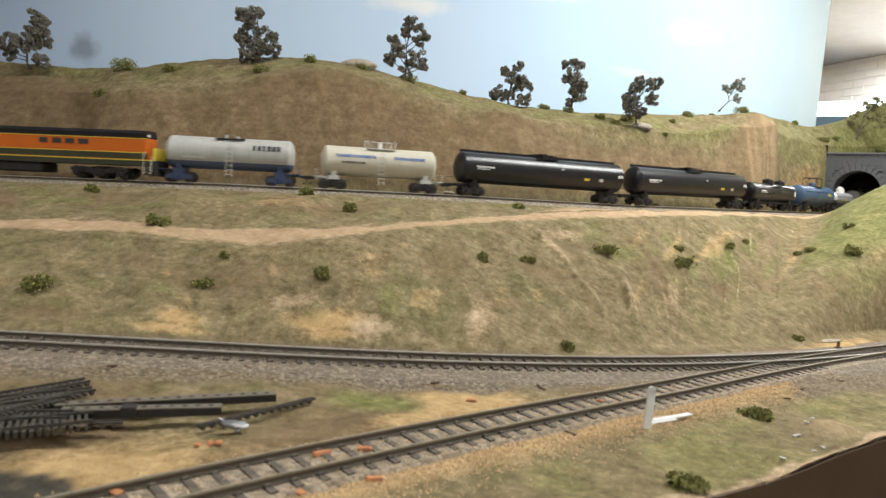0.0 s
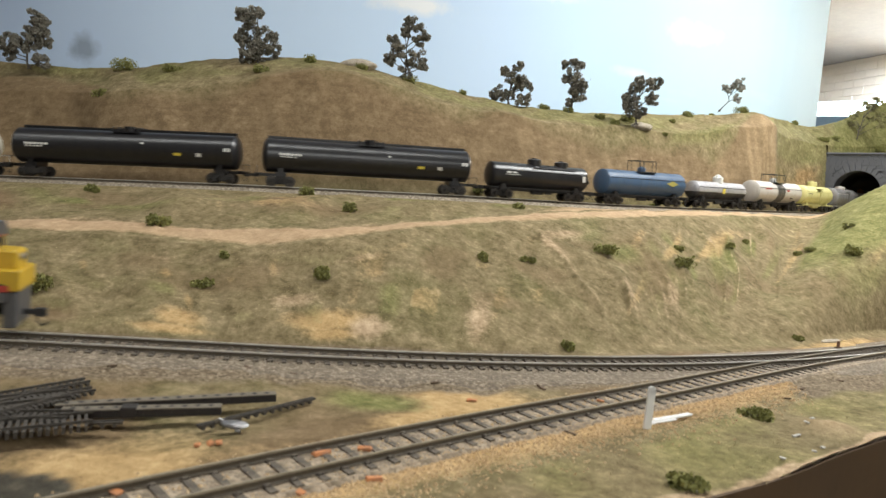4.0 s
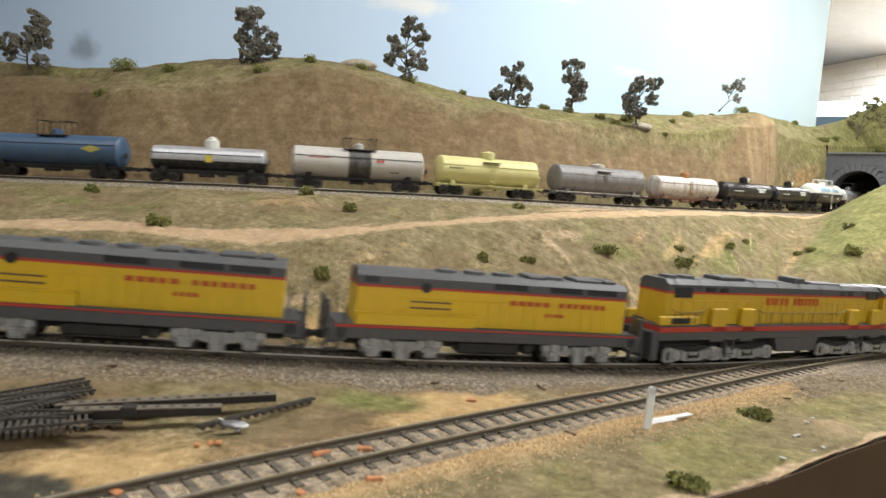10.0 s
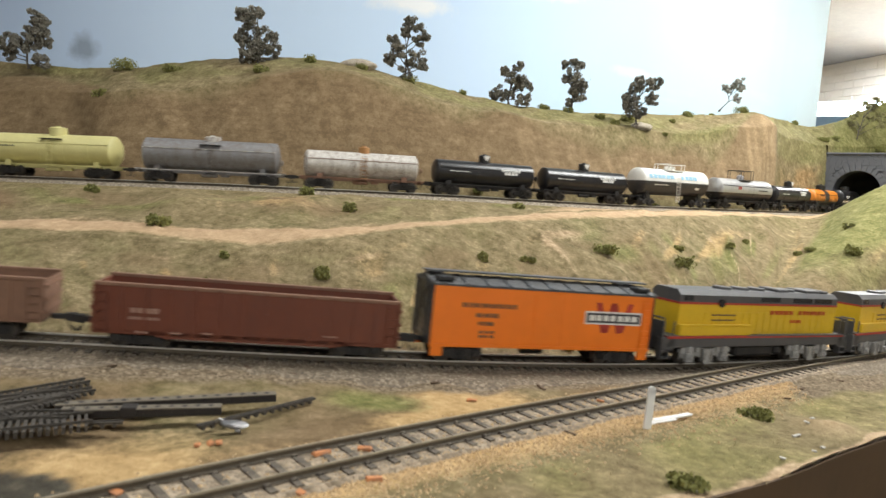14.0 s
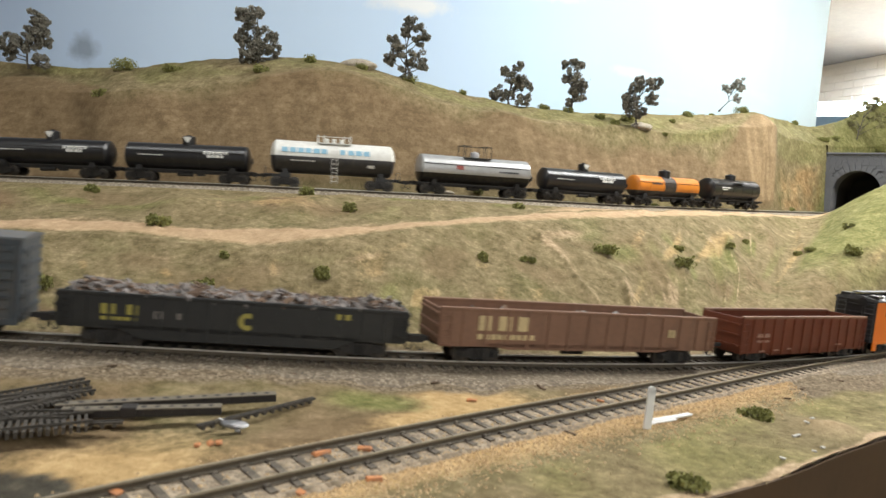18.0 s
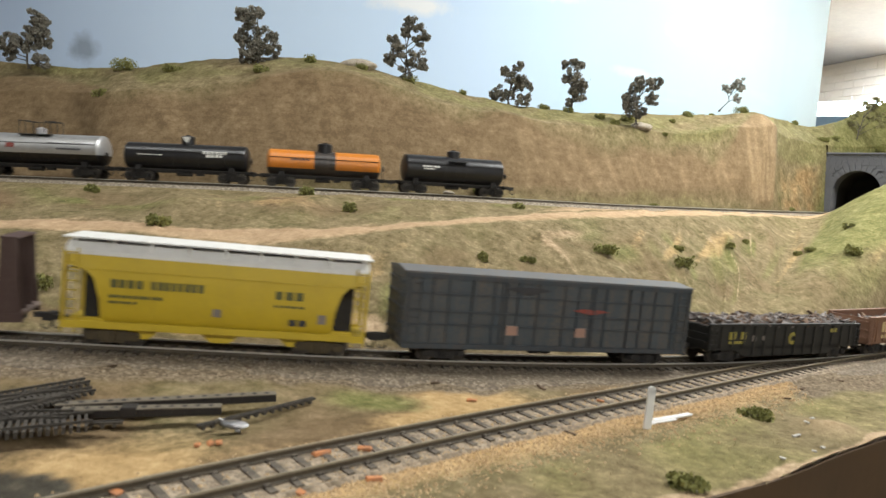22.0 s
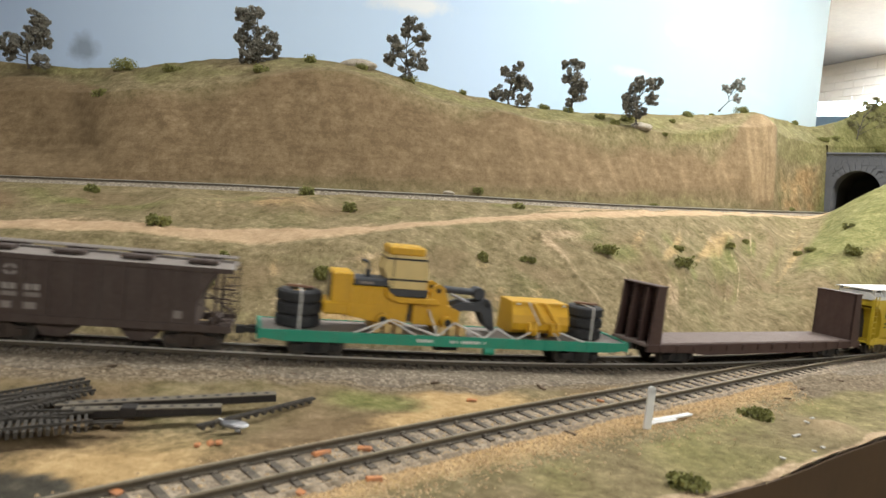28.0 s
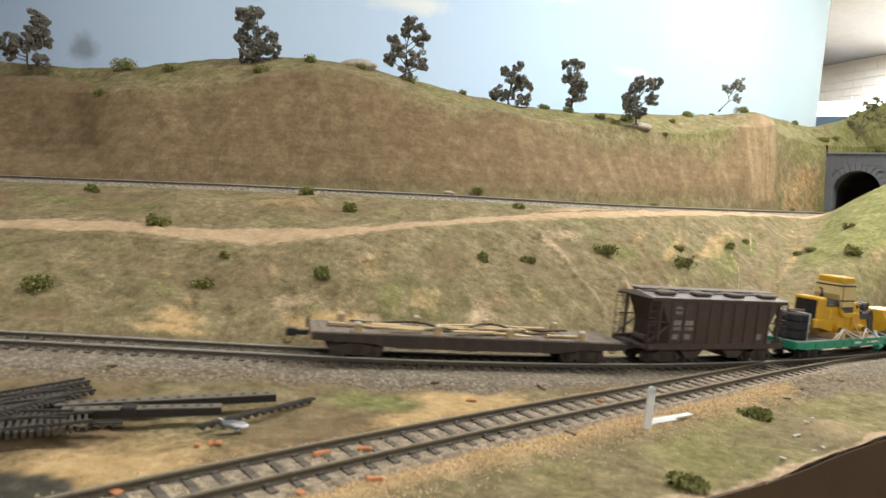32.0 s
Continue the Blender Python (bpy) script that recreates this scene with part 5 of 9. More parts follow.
    # two long black tanks
    for s in (-1.497, -1.240):
        ob, zc = tank("long_tank_car", "long glossy black tank car with small white stencils", s, 0.236, 0.0182, "black", stub=True, frame="black", seam=False, spacing=0.196)
        platform(ob, zc, 0.0182, "black", 0.028, 0.005, True, True)
        bm = bmesh.new()
        box(bm, -0.112, 0.112, 0.003, 0.0075, zc + 0.0182, zc + 0.0213)
        part("running_board", bm, M["black"], ob)
        bm = bmesh.new()
        tube(bm, (0, 0, zc + 0.0165), (0, 0, zc + 0.0225), 0.0050, 0.0055, 14)
        tube(bm, (0, 0, zc + 0.0225), (0, 0, zc + 0.0233), 0.0060, 0.0060, 14)
        part("manway", bm, M["black"], ob)
        round_bars(ob, "bar_white", -0.100, 4, 0.024, 0.0022, 6, 0.0182, zc)
        round_bars(ob, "bar_white", -0.099, -4, 0.018, 0.0012, 5, 0.0182, zc)
        round_bars(ob, "bar_white", 0.104, 6, 0.008, 0.0036, 2, 0.0182, zc)
        round_bars(ob, "bar_yellow", 0.052, -14, 0.011, 0.0030, 1, 0.0182, zc)
        round_bars(ob, "bar_white", 0.075, -14, 0.007, 0.0036, 1, 0.0182, zc)
        round_bars(ob, "bar_white", 0.018, 18, 0.005, 0.0016, 1, 0.0182, zc)
    # two-dome black tank
    ob, zc = tank("two_dome_tank_car", "black tank car with two domes on a full frame", -1.029, 0.138, 0.0150, "black", dome=[(-0.005, 0.0085, 0.0065, "black"), (0.034, 0.0085, 0.0055, "black")], spacing=0.104)
    bm = bmesh.new()
    box(bm, -0.012, 0.048, -0.0125, -0.0075, zc + 0.0098, zc + 0.0106)
    part("running_board", bm, M["black"], ob)
    round_bars(ob, "bar_white", -0.050, 12, 0.016, 0.0018, 2, 0.0150, zc)
    round_bars(ob, "bar_white", -0.052, 2, 0.026, 0.0006, 1, 0.0150, zc)
    round_bars(ob, "bar_white", 0.058, 2, 0.006, 0.0075, 1, 0.0150, zc)
    # blue tank with platform
    ob, zc = tank("blue_tank_car", "blue tank car with a railed platform and a yellow diamond", -0.860, 0.146, 0.0162, "t_blue2", spacing=0.108, dome=[(0, 0.0055, 0.0055, "t_blue2")])
    platform(ob, zc, 0.0162, "underframe", 0.031, 0.0150)
    bm = bmesh.new()
    m_ = Matrix.Translation((0.044, 0, zc)) @ Matrix.Rotation(radians(-6), 4, "X")
    vs = [bm.verts.new(m_ @ Vector(c)) for c in ((-0.011, -0.0166, 0), (0, -0.0166, -0.0038), (0.011, -0.0166, 0), (0, -0.0166, 0.0038), (-0.011, -0.0158, 0), (0, -0.0158, -0.0038), (0.011, -0.0158, 0), (0, -0.0158, 0.0038))]
    bm.faces.new(vs[:4])
    for i in range(4):
        bm.faces.new((vs[i], vs[(i + 1) % 4], vs[4 + (i + 1) % 4], vs[4 + i]))
    part("emblem", bm, M["bar_mustard"], ob, "plain yellow diamond")
    # silver tank, white dome
    ob, zc = tank("silver_tank_car", "polished silver tank car, black below, with a white dome", -0.700, 0.120, 0.0128, "t_silver", spacing=0.090, dome=[(0.002, 0.0075, 0.0080, "white"), (0.002, 0.0045, 0.0105, "white")])
    round_bars(ob, "bar_yellow", -0.002, 0, 0.008, 0.0075, 1, 0.0128, zc, label="brass plate")
    # cream tank with black band
    ob, zc = tank("banded_tank_car", "cream tank car with a black middle band and platform", -0.541, 0.148, 0.0165, "t_band", spacing=0.110, dome=[(0, 0.0052, 0.0055, "t_white")])
    platform(ob, zc, 0.0165, "black", 0.036, 0.0130)
    round_bars(ob, "bar_red", 0.018, 12, 0.010, 0.0030, 2, 0.0165, zc)
    round_bars(ob, "bar_red", -0.055, 16, 0.022, 0.0014, 6, 0.0165, zc)
    round_bars(ob, "bar_dark", 0.034, -30, 0.010, 0.002, 3, 0.0165, zc)
    # pale yellow tank
    ob, zc = tank("yellow_tank_car", "pale yellow tank car with a fat dome", -0.386, 0.130, 0.0162, "t_yellow", spacing=0.094, dome=[(0.0, 0.0085, 0.0075, "t_yellow")], sill="t_yellow", frame="t_yellow")
    bm = bmesh.new()
    box(bm, -0.011, 0.011, -0.0165, -0.0105, zc + 0.0105, zc + 0.0112)
    part("running_board", bm, M["underframe"], ob)
    ladder(ob, 0, -0.0168, 0.011, zc + 0.010, 0.0055, "t_yellow", 6)
    round_bars(ob, "bar_dark", -0.054, 8, 0.018, 0.0013, 6, 0.0162, zc)
    # weathered grey tank
    ob, zc = tank("grey_tank_car", "dull weathered grey tank car with a low dome", -0.224, 0.142, 0.0165, "t_grey", spacing=0.108, dome=[(0.0, 0.0085, 0.0040, "t_wthr")], frame="t_grey", sill="t_wthr")
    bm = bmesh.new()
    box(bm, -0.011, 0.011, -0.0165, -0.0105, zc + 0.0105, zc + 0.0112)
    part("running_board", bm, M["underframe"], ob)
    ladder(ob, 0, -0.0168, 0.011, zc + 0.010, 0.0055, "t_grey", 6)
    # streaked white tank, rusty dome
    ob, zc = tank("streaked_tank_car", "streaked dirty white tank car with an orange-brown dome", -0.064, 0.128, 0.0145, "t_wthr", spacing=0.094, dome=[(0.002, 0.0060, 0.0065, "t_rustdome")], frame="rust")
    ladder(ob, 0, -0.0152, 0.011, zc + 0.010, 0.0055, "t_rustdome", 6)
    # black pair with a diamond on the dome
    for k, s in enumerate((0.083, 0.226, 0.700)):
        ob, zc = tank("black_tank_car", "black tank car with a white diamond on its dome", s, 0.129, 0.0138, "black", spacing=0.096, dome=[(0.0, 0.0068, 0.0085, "black")])
        round_bars(ob, "bar_white", 0.018, 22, 0.026, 0.0030, 6, 0.0138, zc)
        round_bars(ob, "bar_white", 0.022, 7, 0.018, 0.0030, 4, 0.0138, zc)
        round_bars(ob, "bar_white", -0.048, 4, 0.026, 0.0009, 7, 0.0138, zc)
        bm = bmesh.new()
        z_ = zc + 0.0138 + 0.0045
        vs = [bm.verts.new((x_, y_, z__)) for y_ in (-0.0072, -0.0066) for x_, z__ in ((-0.0040, z_ + 0.0018), (0, z_ - 0.0034), (0.0040, z_ + 0.0018), (0.0026, z_ + 0.0030), (-0.0026, z_ + 0.0030))]
        bm.faces.new(vs[:5])
        for i in range(5):
            bm.faces.new((vs[i], vs[(i + 1) % 5], vs[5 + (i + 1) % 5], vs[5 + i]))
        part("emblem", bm, M["bar_white"], ob, "plain white diamond")
    # white over black tank
    ob, zc = tank("two_tone_tank_car", "white over black tank car with a white ladder", 0.379, 0.136, 0.0178, "t_eng", stub=True, frame="black", seam=False, spacing=0.104)
    platform(ob, zc, 0.0178, "white", 0.036, 0.0085)
    ladder(ob, 0, -0.0186, 0.006, zc + 0.0155, 0.006, "white", 9)
    round_bars(ob, "bar_sky", -0.056, 24, 0.050, 0.0056, 6, 0.0178, zc, label="light blue lettering blocks")
    round_bars(ob, "bar_sky", 0.006, 24, 0.034, 0.0056, 4, 0.0178, zc)
    round_bars(ob, "bar_white", -0.046, -12, 0.026, 0.0012, 5, 0.0178, zc)
    round_bars(ob, "bar_white", 0.036, -22, 0.010, 0.0032, 1, 0.0178, zc)
    bm = bmesh.new()
    for x_ in (-0.008, 0.0, 0.008):
        tube(bm, (x_, 0, zc + 0.016), (x_, 0, zc + 0.0222), 0.0022, 0.0022, 10)
    part("valve", bm, M["white"], ob)
    # silver over black tank with platform
    ob, zc = tank("platform_tank_car", "silver tank car, black below, with a railed platform", 0.545, 0.142, 0.0162, "t_sil2", spacing=0.106, dome=[(0, 0.0052, 0.0060, "t_silver")])
    platform(ob, zc, 0.0162, "underframe", 0.034, 0.0140)
    round_bars(ob, "bar_faded", -0.028, 10, 0.012, 0.0046, 1, 0.0162, zc, label="plain red oval emblem")
    round_bars(ob, "bar_dark", 0.016, 22, 0.040, 0.0014, 9, 0.0162, zc)
    round_bars(ob, "bar_dark", 0.026, 2, 0.026, 0.0018, 7, 0.0162, zc)
    # orange tank with black band
    ob, zc = tank("orange_tank_car", "orange tank car with a black band round its dome", 0.844, 0.124, 0.0138, "t_orange", spacing=0.092, dome=[(0.0, 0.0080, 0.0085, "black")])
    round_bars(ob, "bar_dark", -0.036, 14, 0.020, 0.0018, 6, 0.0138, zc)
    # last black tank
    ob, zc = tank("charcoal_tank_car", "dull black tank car with a plain dome at the train's end", 0.993, 0.124, 0.0155, "black", spacing=0.096, dome=[(0.0, 0.0078, 0.0068, "black")])
    bm = bmesh.new()
    box(bm, -0.010, 0.012, -0.0165, -0.0105, zc + 0.0092, zc + 0.0100)
    part("running_board", bm, M["black"], ob)
    round_bars(ob, "bar_white", -0.041, 10, 0.021, 0.0020, 5, 0.0155, zc)
    round_bars(ob, "bar_white", -0.040, 0, 0.014, 0.0014, 4, 0.0155, zc)


# ---------------------------------------------------------------- locomotives
LOCO_FRAMES = {}


def long_truck(parent, x, wb):
    """Silver locomotive truck: one long cast side frame a side; dark plates on it stand for shaded openings."""
    if "long" not in LOCO_FRAMES:
        bm = bmesh.new()
        poly = [(-0.0276, 0.0042), (-0.0276, 0.0106), (-0.0262, 0.0118), (-0.0215, 0.0128), (-0.0140, 0.0110), (-0.0062, 0.0094), (0.0062, 0.0094), (0.0140, 0.0110), (0.0215, 0.0128), (0.0262, 0.0118), (0.0276, 0.0106), (0.0276, 0.0042),
                (0.0262, 0.0032), (0.0205, 0.0032), (0.0120, 0.0046), (0.0070, 0.0036), (-0.0070, 0.0036), (-0.0120, 0.0046), (-0.0205, 0.0032), (-0.0262, 0.0032)]
        for sg in (-1, 1):
            y0, y1 = sorted((sg * 0.0122, sg * 0.0144))
            prism(bm, poly, y0, y1)
            for k in (-wb / 2, wb / 2):
                tube(bm, (k, sg * 0.0140, 0.0078), (k, sg * 0.0162, 0.0078), 0.0038, 0.0030, 12)
                tube(bm, (k, sg * 0.0160, 0.0078), (k, sg * 0.0172, 0.0078), 0.0017, 0.0014, 10)
                for d in (-0.0056, 0.0056):
                    tube(bm, (k + d, sg * 0.0150, 0.0050), (k + d, sg * 0.0150, 0.0112), 0.0011, 0.0011, 8)
            y0, y1 = sorted((sg * 0.0142, sg * 0.0156))
            box(bm, -0.0060, 0.0060, y0, y1, 0.0040, 0.0054)
        bmesh.ops.recalc_face_normals(bm, faces=bm.faces[:])
        LOCO_FRAMES["long"] = finish("truck", bm, M["loco_silver"])
        LOCO_FRAMES["dark_slot"] = finish("opening_shade", bbox(-0.0007, 0.0007, -0.0003, 0.0003, -0.0023, 0.0023), M["loco_dark"])
        LOCO_FRAMES["pocket"] = finish("opening_shade", bbox(-0.0040, 0.0040, -0.0003, 0.0003, -0.0008, 0.0008), M["loco_dark"])
        LOCO_FRAMES["gear"] = finish("bolster", bbox(-0.0255, 0.0255, -0.0116, 0.0116, 0.0045, 0.0130, 0.0006), M["underframe"])
    t = part("truck", LOCO_FRAMES["long"], None, parent, "dusty silver truck")
    t.location.x = x
    # made as long as the truck so the space behind the frames reads as shade
    part("bolster", LOCO_FRAMES["gear"], None, t, "black bolster block filled out for the dark between the wheels")
    # near-black plates on the solid frame, in place of gaps in shade
    for sg in (-1, 1):
        for k, z, me in ((-0.0245, 0.0074, "dark_slot"), (0.0245, 0.0074, "dark_slot"), (-0.0048, 0.0066, "dark_slot"), (0.0048, 0.0066, "dark_slot"), (0.0, 0.0066, "pocket")):
            o = part("opening_shade", LOCO_FRAMES[me], None, t)
            o.location = (k, sg * 0.0145, z)
    for d in (-wb / 2, wb / 2):
        w = part("wheelset", BIG_WHEELS, None, t)
        w.location = (d, 0, 0.0058)


def loco_truck(parent, x, mat, wb, hanger=False, three=False):
    """Cast locomotive truck with journal boxes and, on some, a swing hanger in the middle."""
    key = (mat, wb, hanger, three)
    if key not in LOCO_FRAMES:
        bm = bmesh.new()
        h = wb / 2
        for s in (-1, 1):
            y0, y1 = sorted((s * 0.0118, s * 0.0142))
            prism(bm, [(-h - 0.0078, 0.0088), (-h - 0.0070, 0.0118), (-h + 0.006, 0.0128), (-0.006, 0.0108), (0.006, 0.0108), (h - 0.006, 0.0128), (h + 0.0070, 0.0118), (h + 0.0078, 0.0088), (h + 0.0050, 0.0084), (h + 0.0042, 0.0050), (h - 0.0042, 0.0050), (h - 0.0055, 0.0070), (0.0060, 0.0056), (-0.0060, 0.0056), (-h + 0.0055, 0.0070), (-h + 0.0042, 0.0050), (-h - 0.0042, 0.0050), (-h - 0.0050, 0.0084)], y0, y1)
            for k in (-h - 0.0060, h + 0.0060):
                tube(bm, (k, s * 0.0130, 0.0092), (k, s * 0.0130, 0.0045), 0.0008, 0.0006, 6)
            for k in (-h + 0.0072, h - 0.0072):
                tube(bm, (k, s * 0.0150, 0.0096), (k, s * 0.0150, 0.0126), 0.0016, 0.0016, 8)
            xs = [-h, h] + ([0.0] if three else [])
            for k in xs:
                a, b = sorted((s * 0.0140, s * 0.0166))
                box(bm, k - 0.0034, k + 0.0034, a, b, 0.0030, 0.0084)
                tube(bm, (k, s * 0.0160, 0.0058), (k, s * 0.0178, 0.0058), 0.0022, 0.0018, 8)
                tube(bm, (k, s * 0.0145, 0.0088), (k, s * 0.0145, 0.0130), 0.0022, 0.0026, 8)
            if hanger:
                a, b = sorted((s * 0.0140, s * 0.0170))
                prism(bm, [(-0.0052, 0.0118), (0.0052, 0.0118), (0.0040, 0.0030), (0.0022, 0.0012), (-0.0022, 0.0012), (-0.0040, 0.0030)], a, b)
                for k in (-0.0030, 0.0030):
                    tube(bm, (k, s * 0.0172, 0.0040), (k, s * 0.0172, 0.0105), 0.0009, 0.0009, 6)
            else:
                a, b = sorted((s * 0.0140, s * 0.0158))
                box(bm, -0.0060, 0.0060, a, b, 0.0034, 0.0096)
                for k in (-0.0050, 0.0050):
                    a, b = sorted((s * 0.0156, s * 0.0168))
                    box(bm, k - 0.0007, k + 0.0007, a, b, 0.0030, 0.0080)
        box(bm, -0.0050, 0.0050, -0.0120, 0.0120, 0.0080, 0.0135)
        bmesh.ops.recalc_face_normals(bm, faces=bm.faces[:])
        LOCO_FRAMES[key] = finish("truck", bm, M[mat])
    t = part("truck", LOCO_FRAMES[key], None, parent, "dusty silver truck" if mat == "loco_silver" else "")
    t.location.x = x
    for d in ([-wb / 2, wb / 2] + ([0.0] if three else [])):
        w = part("wheelset", BIG_WHEELS, None, t)
        w.location = (d, 0, 0.0058)


def hood(parent, x0, x1, half, z0, zs, zt, mat, roof_mat, stripe=None, name="hood"):
    """Long hood: sides up to zs, sloped and flat roof up to zt."""
    h = part(name, bbox(x0, x1, -half, half, z0, zs, 0.0004), M[mat], parent)
    bm = bmesh.new()
    e = 0.0035
    ring = [(-half, zs), (half, zs), (half, zs + (zt - zs) * 0.62), (half * 0.72, zt), (-half * 0.72, zt), (-half, zs + (zt - zs) * 0.62)]
    prism(bm, ring, x0, x1, "x")
    bmesh.ops.recalc_face_normals(bm, faces=bm.faces[:])
    part("roof", bm, M[roof_mat], parent)
    if stripe:
        bm = bmesh.new()
        box(bm, x0 - 0.0002, x1 + 0.0002, -half - 0.0003, half + 0.0003, zs - 0.0008, zs + 0.0006)
        part("stripe", bm, M[stripe], parent, "thin red stripe")
    return h


def doors(parent, x0, x1, n, y, z0, z1, mat):
    """Door and panel edges along a hood side."""
    for i in range(n):
        a = x0 + (x1 - x0) * i / n
        b = x0 + (x1 - x0) * (i + 1) / n
        part("door", bbox(a + 0.0004, b - 0.0004, y - 0.0004, y + 0.0008, z0, z1, 0.0002), M[mat], parent)


def steps(parent, x, y, z0, z1, mat, n=4, w=0.0075):
    """Corner steps: treads between two side plates."""
    a, b = sorted((y, y + 0.004 * (1 if y < 0 else -1)))
    for i in range(n):
        z = z0 + (z1 - z0) * i / (n - 1)
        part("step", bbox(x - w / 2, x + w / 2, a, b, z - 0.0004, z + 0.0004), M[mat], parent)
    for s in (-1, 1):
        part("step_side", bbox(x + s * w / 2 - 0.0004, x + s * w / 2 + 0.0004, a, b, z0 - 0.0006, z1), M[mat], parent)


def big_diesel():
    ob = car("lead_locomotive", "yellow and grey eight-axle diesel locomotive with silver trucks", "locomotive", "freight train", LOW, -0.4700, 0.168)
    HF, W = 0.154, 0.0165
    part("frame", bbox(-0.1475, HF, -W, W, 0.0180, 0.0236, 0.0005), M["loco_grey"], ob)
    part("sill_stripe", bbox(-0.1478, HF + 0.0003, -W - 0.0004, W + 0.0004, 0.0236, 0.0268), M["bar_red"], ob, "red sill stripe")
    part("walkway", bbox(-0.1470, HF - 0.001, -W, W, 0.0268, 0.0276), M["loco_grey"], ob)
    hood(ob, -0.1405, 0.111, 0.0122, 0.0276, 0.0488, 0.0570, "loco_yellow", "loco_grey", "bar_red")
    for sy in (-1, 1):
        doors(ob, -0.044, 0.058, 14, sy * 0.0122 if sy < 0 else 0.0118, 0.0290, 0.0440, "loco_yellow")
    # cab and low nose
    cab = part("cab", bbox(0.111, 0.1445, -0.0162, 0.0162, 0.0276, 0.0500, 0.0006), M["loco_yellow"], ob)
    bm = bmesh.new()
    prism(bm, [(-0.0164, 0.0500), (0.0164, 0.0500), (0.0164, 0.0525), (0.0105, 0.0572), (-0.0105, 0.0572), (-0.0164, 0.0525)], 0.110, 0.1455, "x")
    bmesh.ops.recalc_face_normals(bm, faces=bm.faces[:])
    part("cab_roof", bm, M["loco_grey"], ob)
    part("stripe", bbox(0.1105, 0.1450, -0.0165, 0.0165, 0.0492, 0.0502), M["bar_red"], ob, "thin red stripe")
    for a, b in ((0.1195, 0.1240), (0.1262, 0.1308)):
        part("window", bbox(a, b, -0.0166, -0.0158, 0.0418, 0.0480), M["loco_dark"], cab, "dark cab window")
    part("window", bbox(0.1440, 0.1449, -0.0120, 0.0120, 0.0440, 0.0490), M["loco_dark"], cab, "dark windscreen")
    part("nose", bbox(0.1445, 0.1560, -0.0100, 0.0100, 0.0276, 0.0440, 0.0012), M["loco_yellow"], ob)
    part("pilot", bbox(0.152, 0.1580, -0.0150, 0.0150, 0.0050, 0.0236, 0.0006), M["loco_grey"], ob)
    part("pilot", bbox(-0.152, -0.146, -0.0150, 0.0150, 0.0050, 0.0236, 0.0006), M["loco_grey"], ob)
    part("end_step", bbox(0.1470, 0.1590, -0.0165, 0.0165, 0.0240, 0.0345, 0.0006), M["loco_yellow"], ob)
    bm = bmesh.new()
    for x in (-0.003, 0.003):
        tube(bm, (0.155, x, 0.0400), (0.1566, x, 0.0400), 0.0018, 0.0018, 10)
    part("headlight", bm, M["silver"], ob)
    # tall yellow equipment boxes beside the hood, with grey skirts below
    for sy in (-1, 1):
        for a, b in ((-0.0995, -0.0845), (-0.0690, -0.0545), (0.0630, 0.0765), (0.0955, 0.1100)):
            y0, y1 = sorted((sy * 0.0120, sy * 0.0166))
            part("sand_box", bbox(a, b, y0, y1, 0.0240, 0.0392, 0.0008), M["loco_yellow"], ob)
            part("skirt", bbox(a, b, y0, y1, 0.0165, 0.0236, 0.0003), M["loco_grey"], ob)
            part("sill_stripe", bbox(a - 0.0001, b + 0.0001, min(y0, y1) - 0.0003, max(y0, y1) + 0.0003, 0.0238, 0.0270), M["bar_red"], ob)
        # railings
        for a, b, n in ((-0.0530, 0.0560, 8), (-0.1400, -0.1060, 4)):
            y = sy * 0.0160
            rail_path(ob, [(a, y, 0.0385), (a + 0.006, y, 0.0365), (b - 0.006, y, 0.0365), (b, y, 0.0385)], "loco_rail", 0.0003)
            for i in range(n + 1):
                bm = bmesh.new()
                x = a + 0.004 + (b - a - 0.008) * i / n
                tube(bm, (x, y, 0.0270), (x, y, 0.0367), 0.0003, 0.0003, 5)
                part("stanchion", bm, M["loco_rail"], ob)
            part("walkway_edge", bbox(a, b, y - 0.0006, y + 0.0006, 0.0270, 0.0278), M["loco_grey"], ob)
        for x in (-0.0785, 0.0825):
            steps(ob, x, sy * 0.0165, 0.0080, 0.0230, "loco_grey", 4, 0.008)
        # grilles in the grey and at the hood ends
        for a, b, z0, z1 in ((-0.1340, -0.1180, 0.0455, 0.0520), (0.0900, 0.1065, 0.0470, 0.0535), (-0.1040, -0.0940, 0.0495, 0.0525), (-0.0900, -0.0820, 0.0495, 0.0525), (0.0540, 0.0600, 0.0495, 0.0530), (0.0640, 0.0700, 0.0495, 0.0530)):
            y = sy * 0.0129
            part("grille", bbox(a, b, min(y, y - sy * 0.001), max(y, y - sy * 0.001), z0, z1), M["loco_dark"], ob, "dark air intake grille")
        part("louvre", bbox(-0.138, -0.121, sy * 0.0160 - 0.0006, sy * 0.0160 + 0.0006, 0.0290, 0.0325, 0.0002), M["loco_dark"], ob)
        y0, y1 = sorted((sy * 0.0120, sy * 0.0158))
        part("battery_box", bbox(-0.1475, -0.112, y0, y1, 0.0276, 0.0335, 0.0006), M["loco_yellow"], ob)
    bars(ob, "bar_loco", -0.0390, 0.0440, 0.0275, 0.0052, 5, -0.0127, label="plain red lettering blocks", gap=0.36)
    bars(ob, "bar_loco", -0.0065, 0.0440, 0.0320, 0.0052, 7, -0.0127, gap=0.36)
    bars(ob, "bar_red", 0.1235, 0.0335, 0.0045, 0.0020, 2, -0.0164)
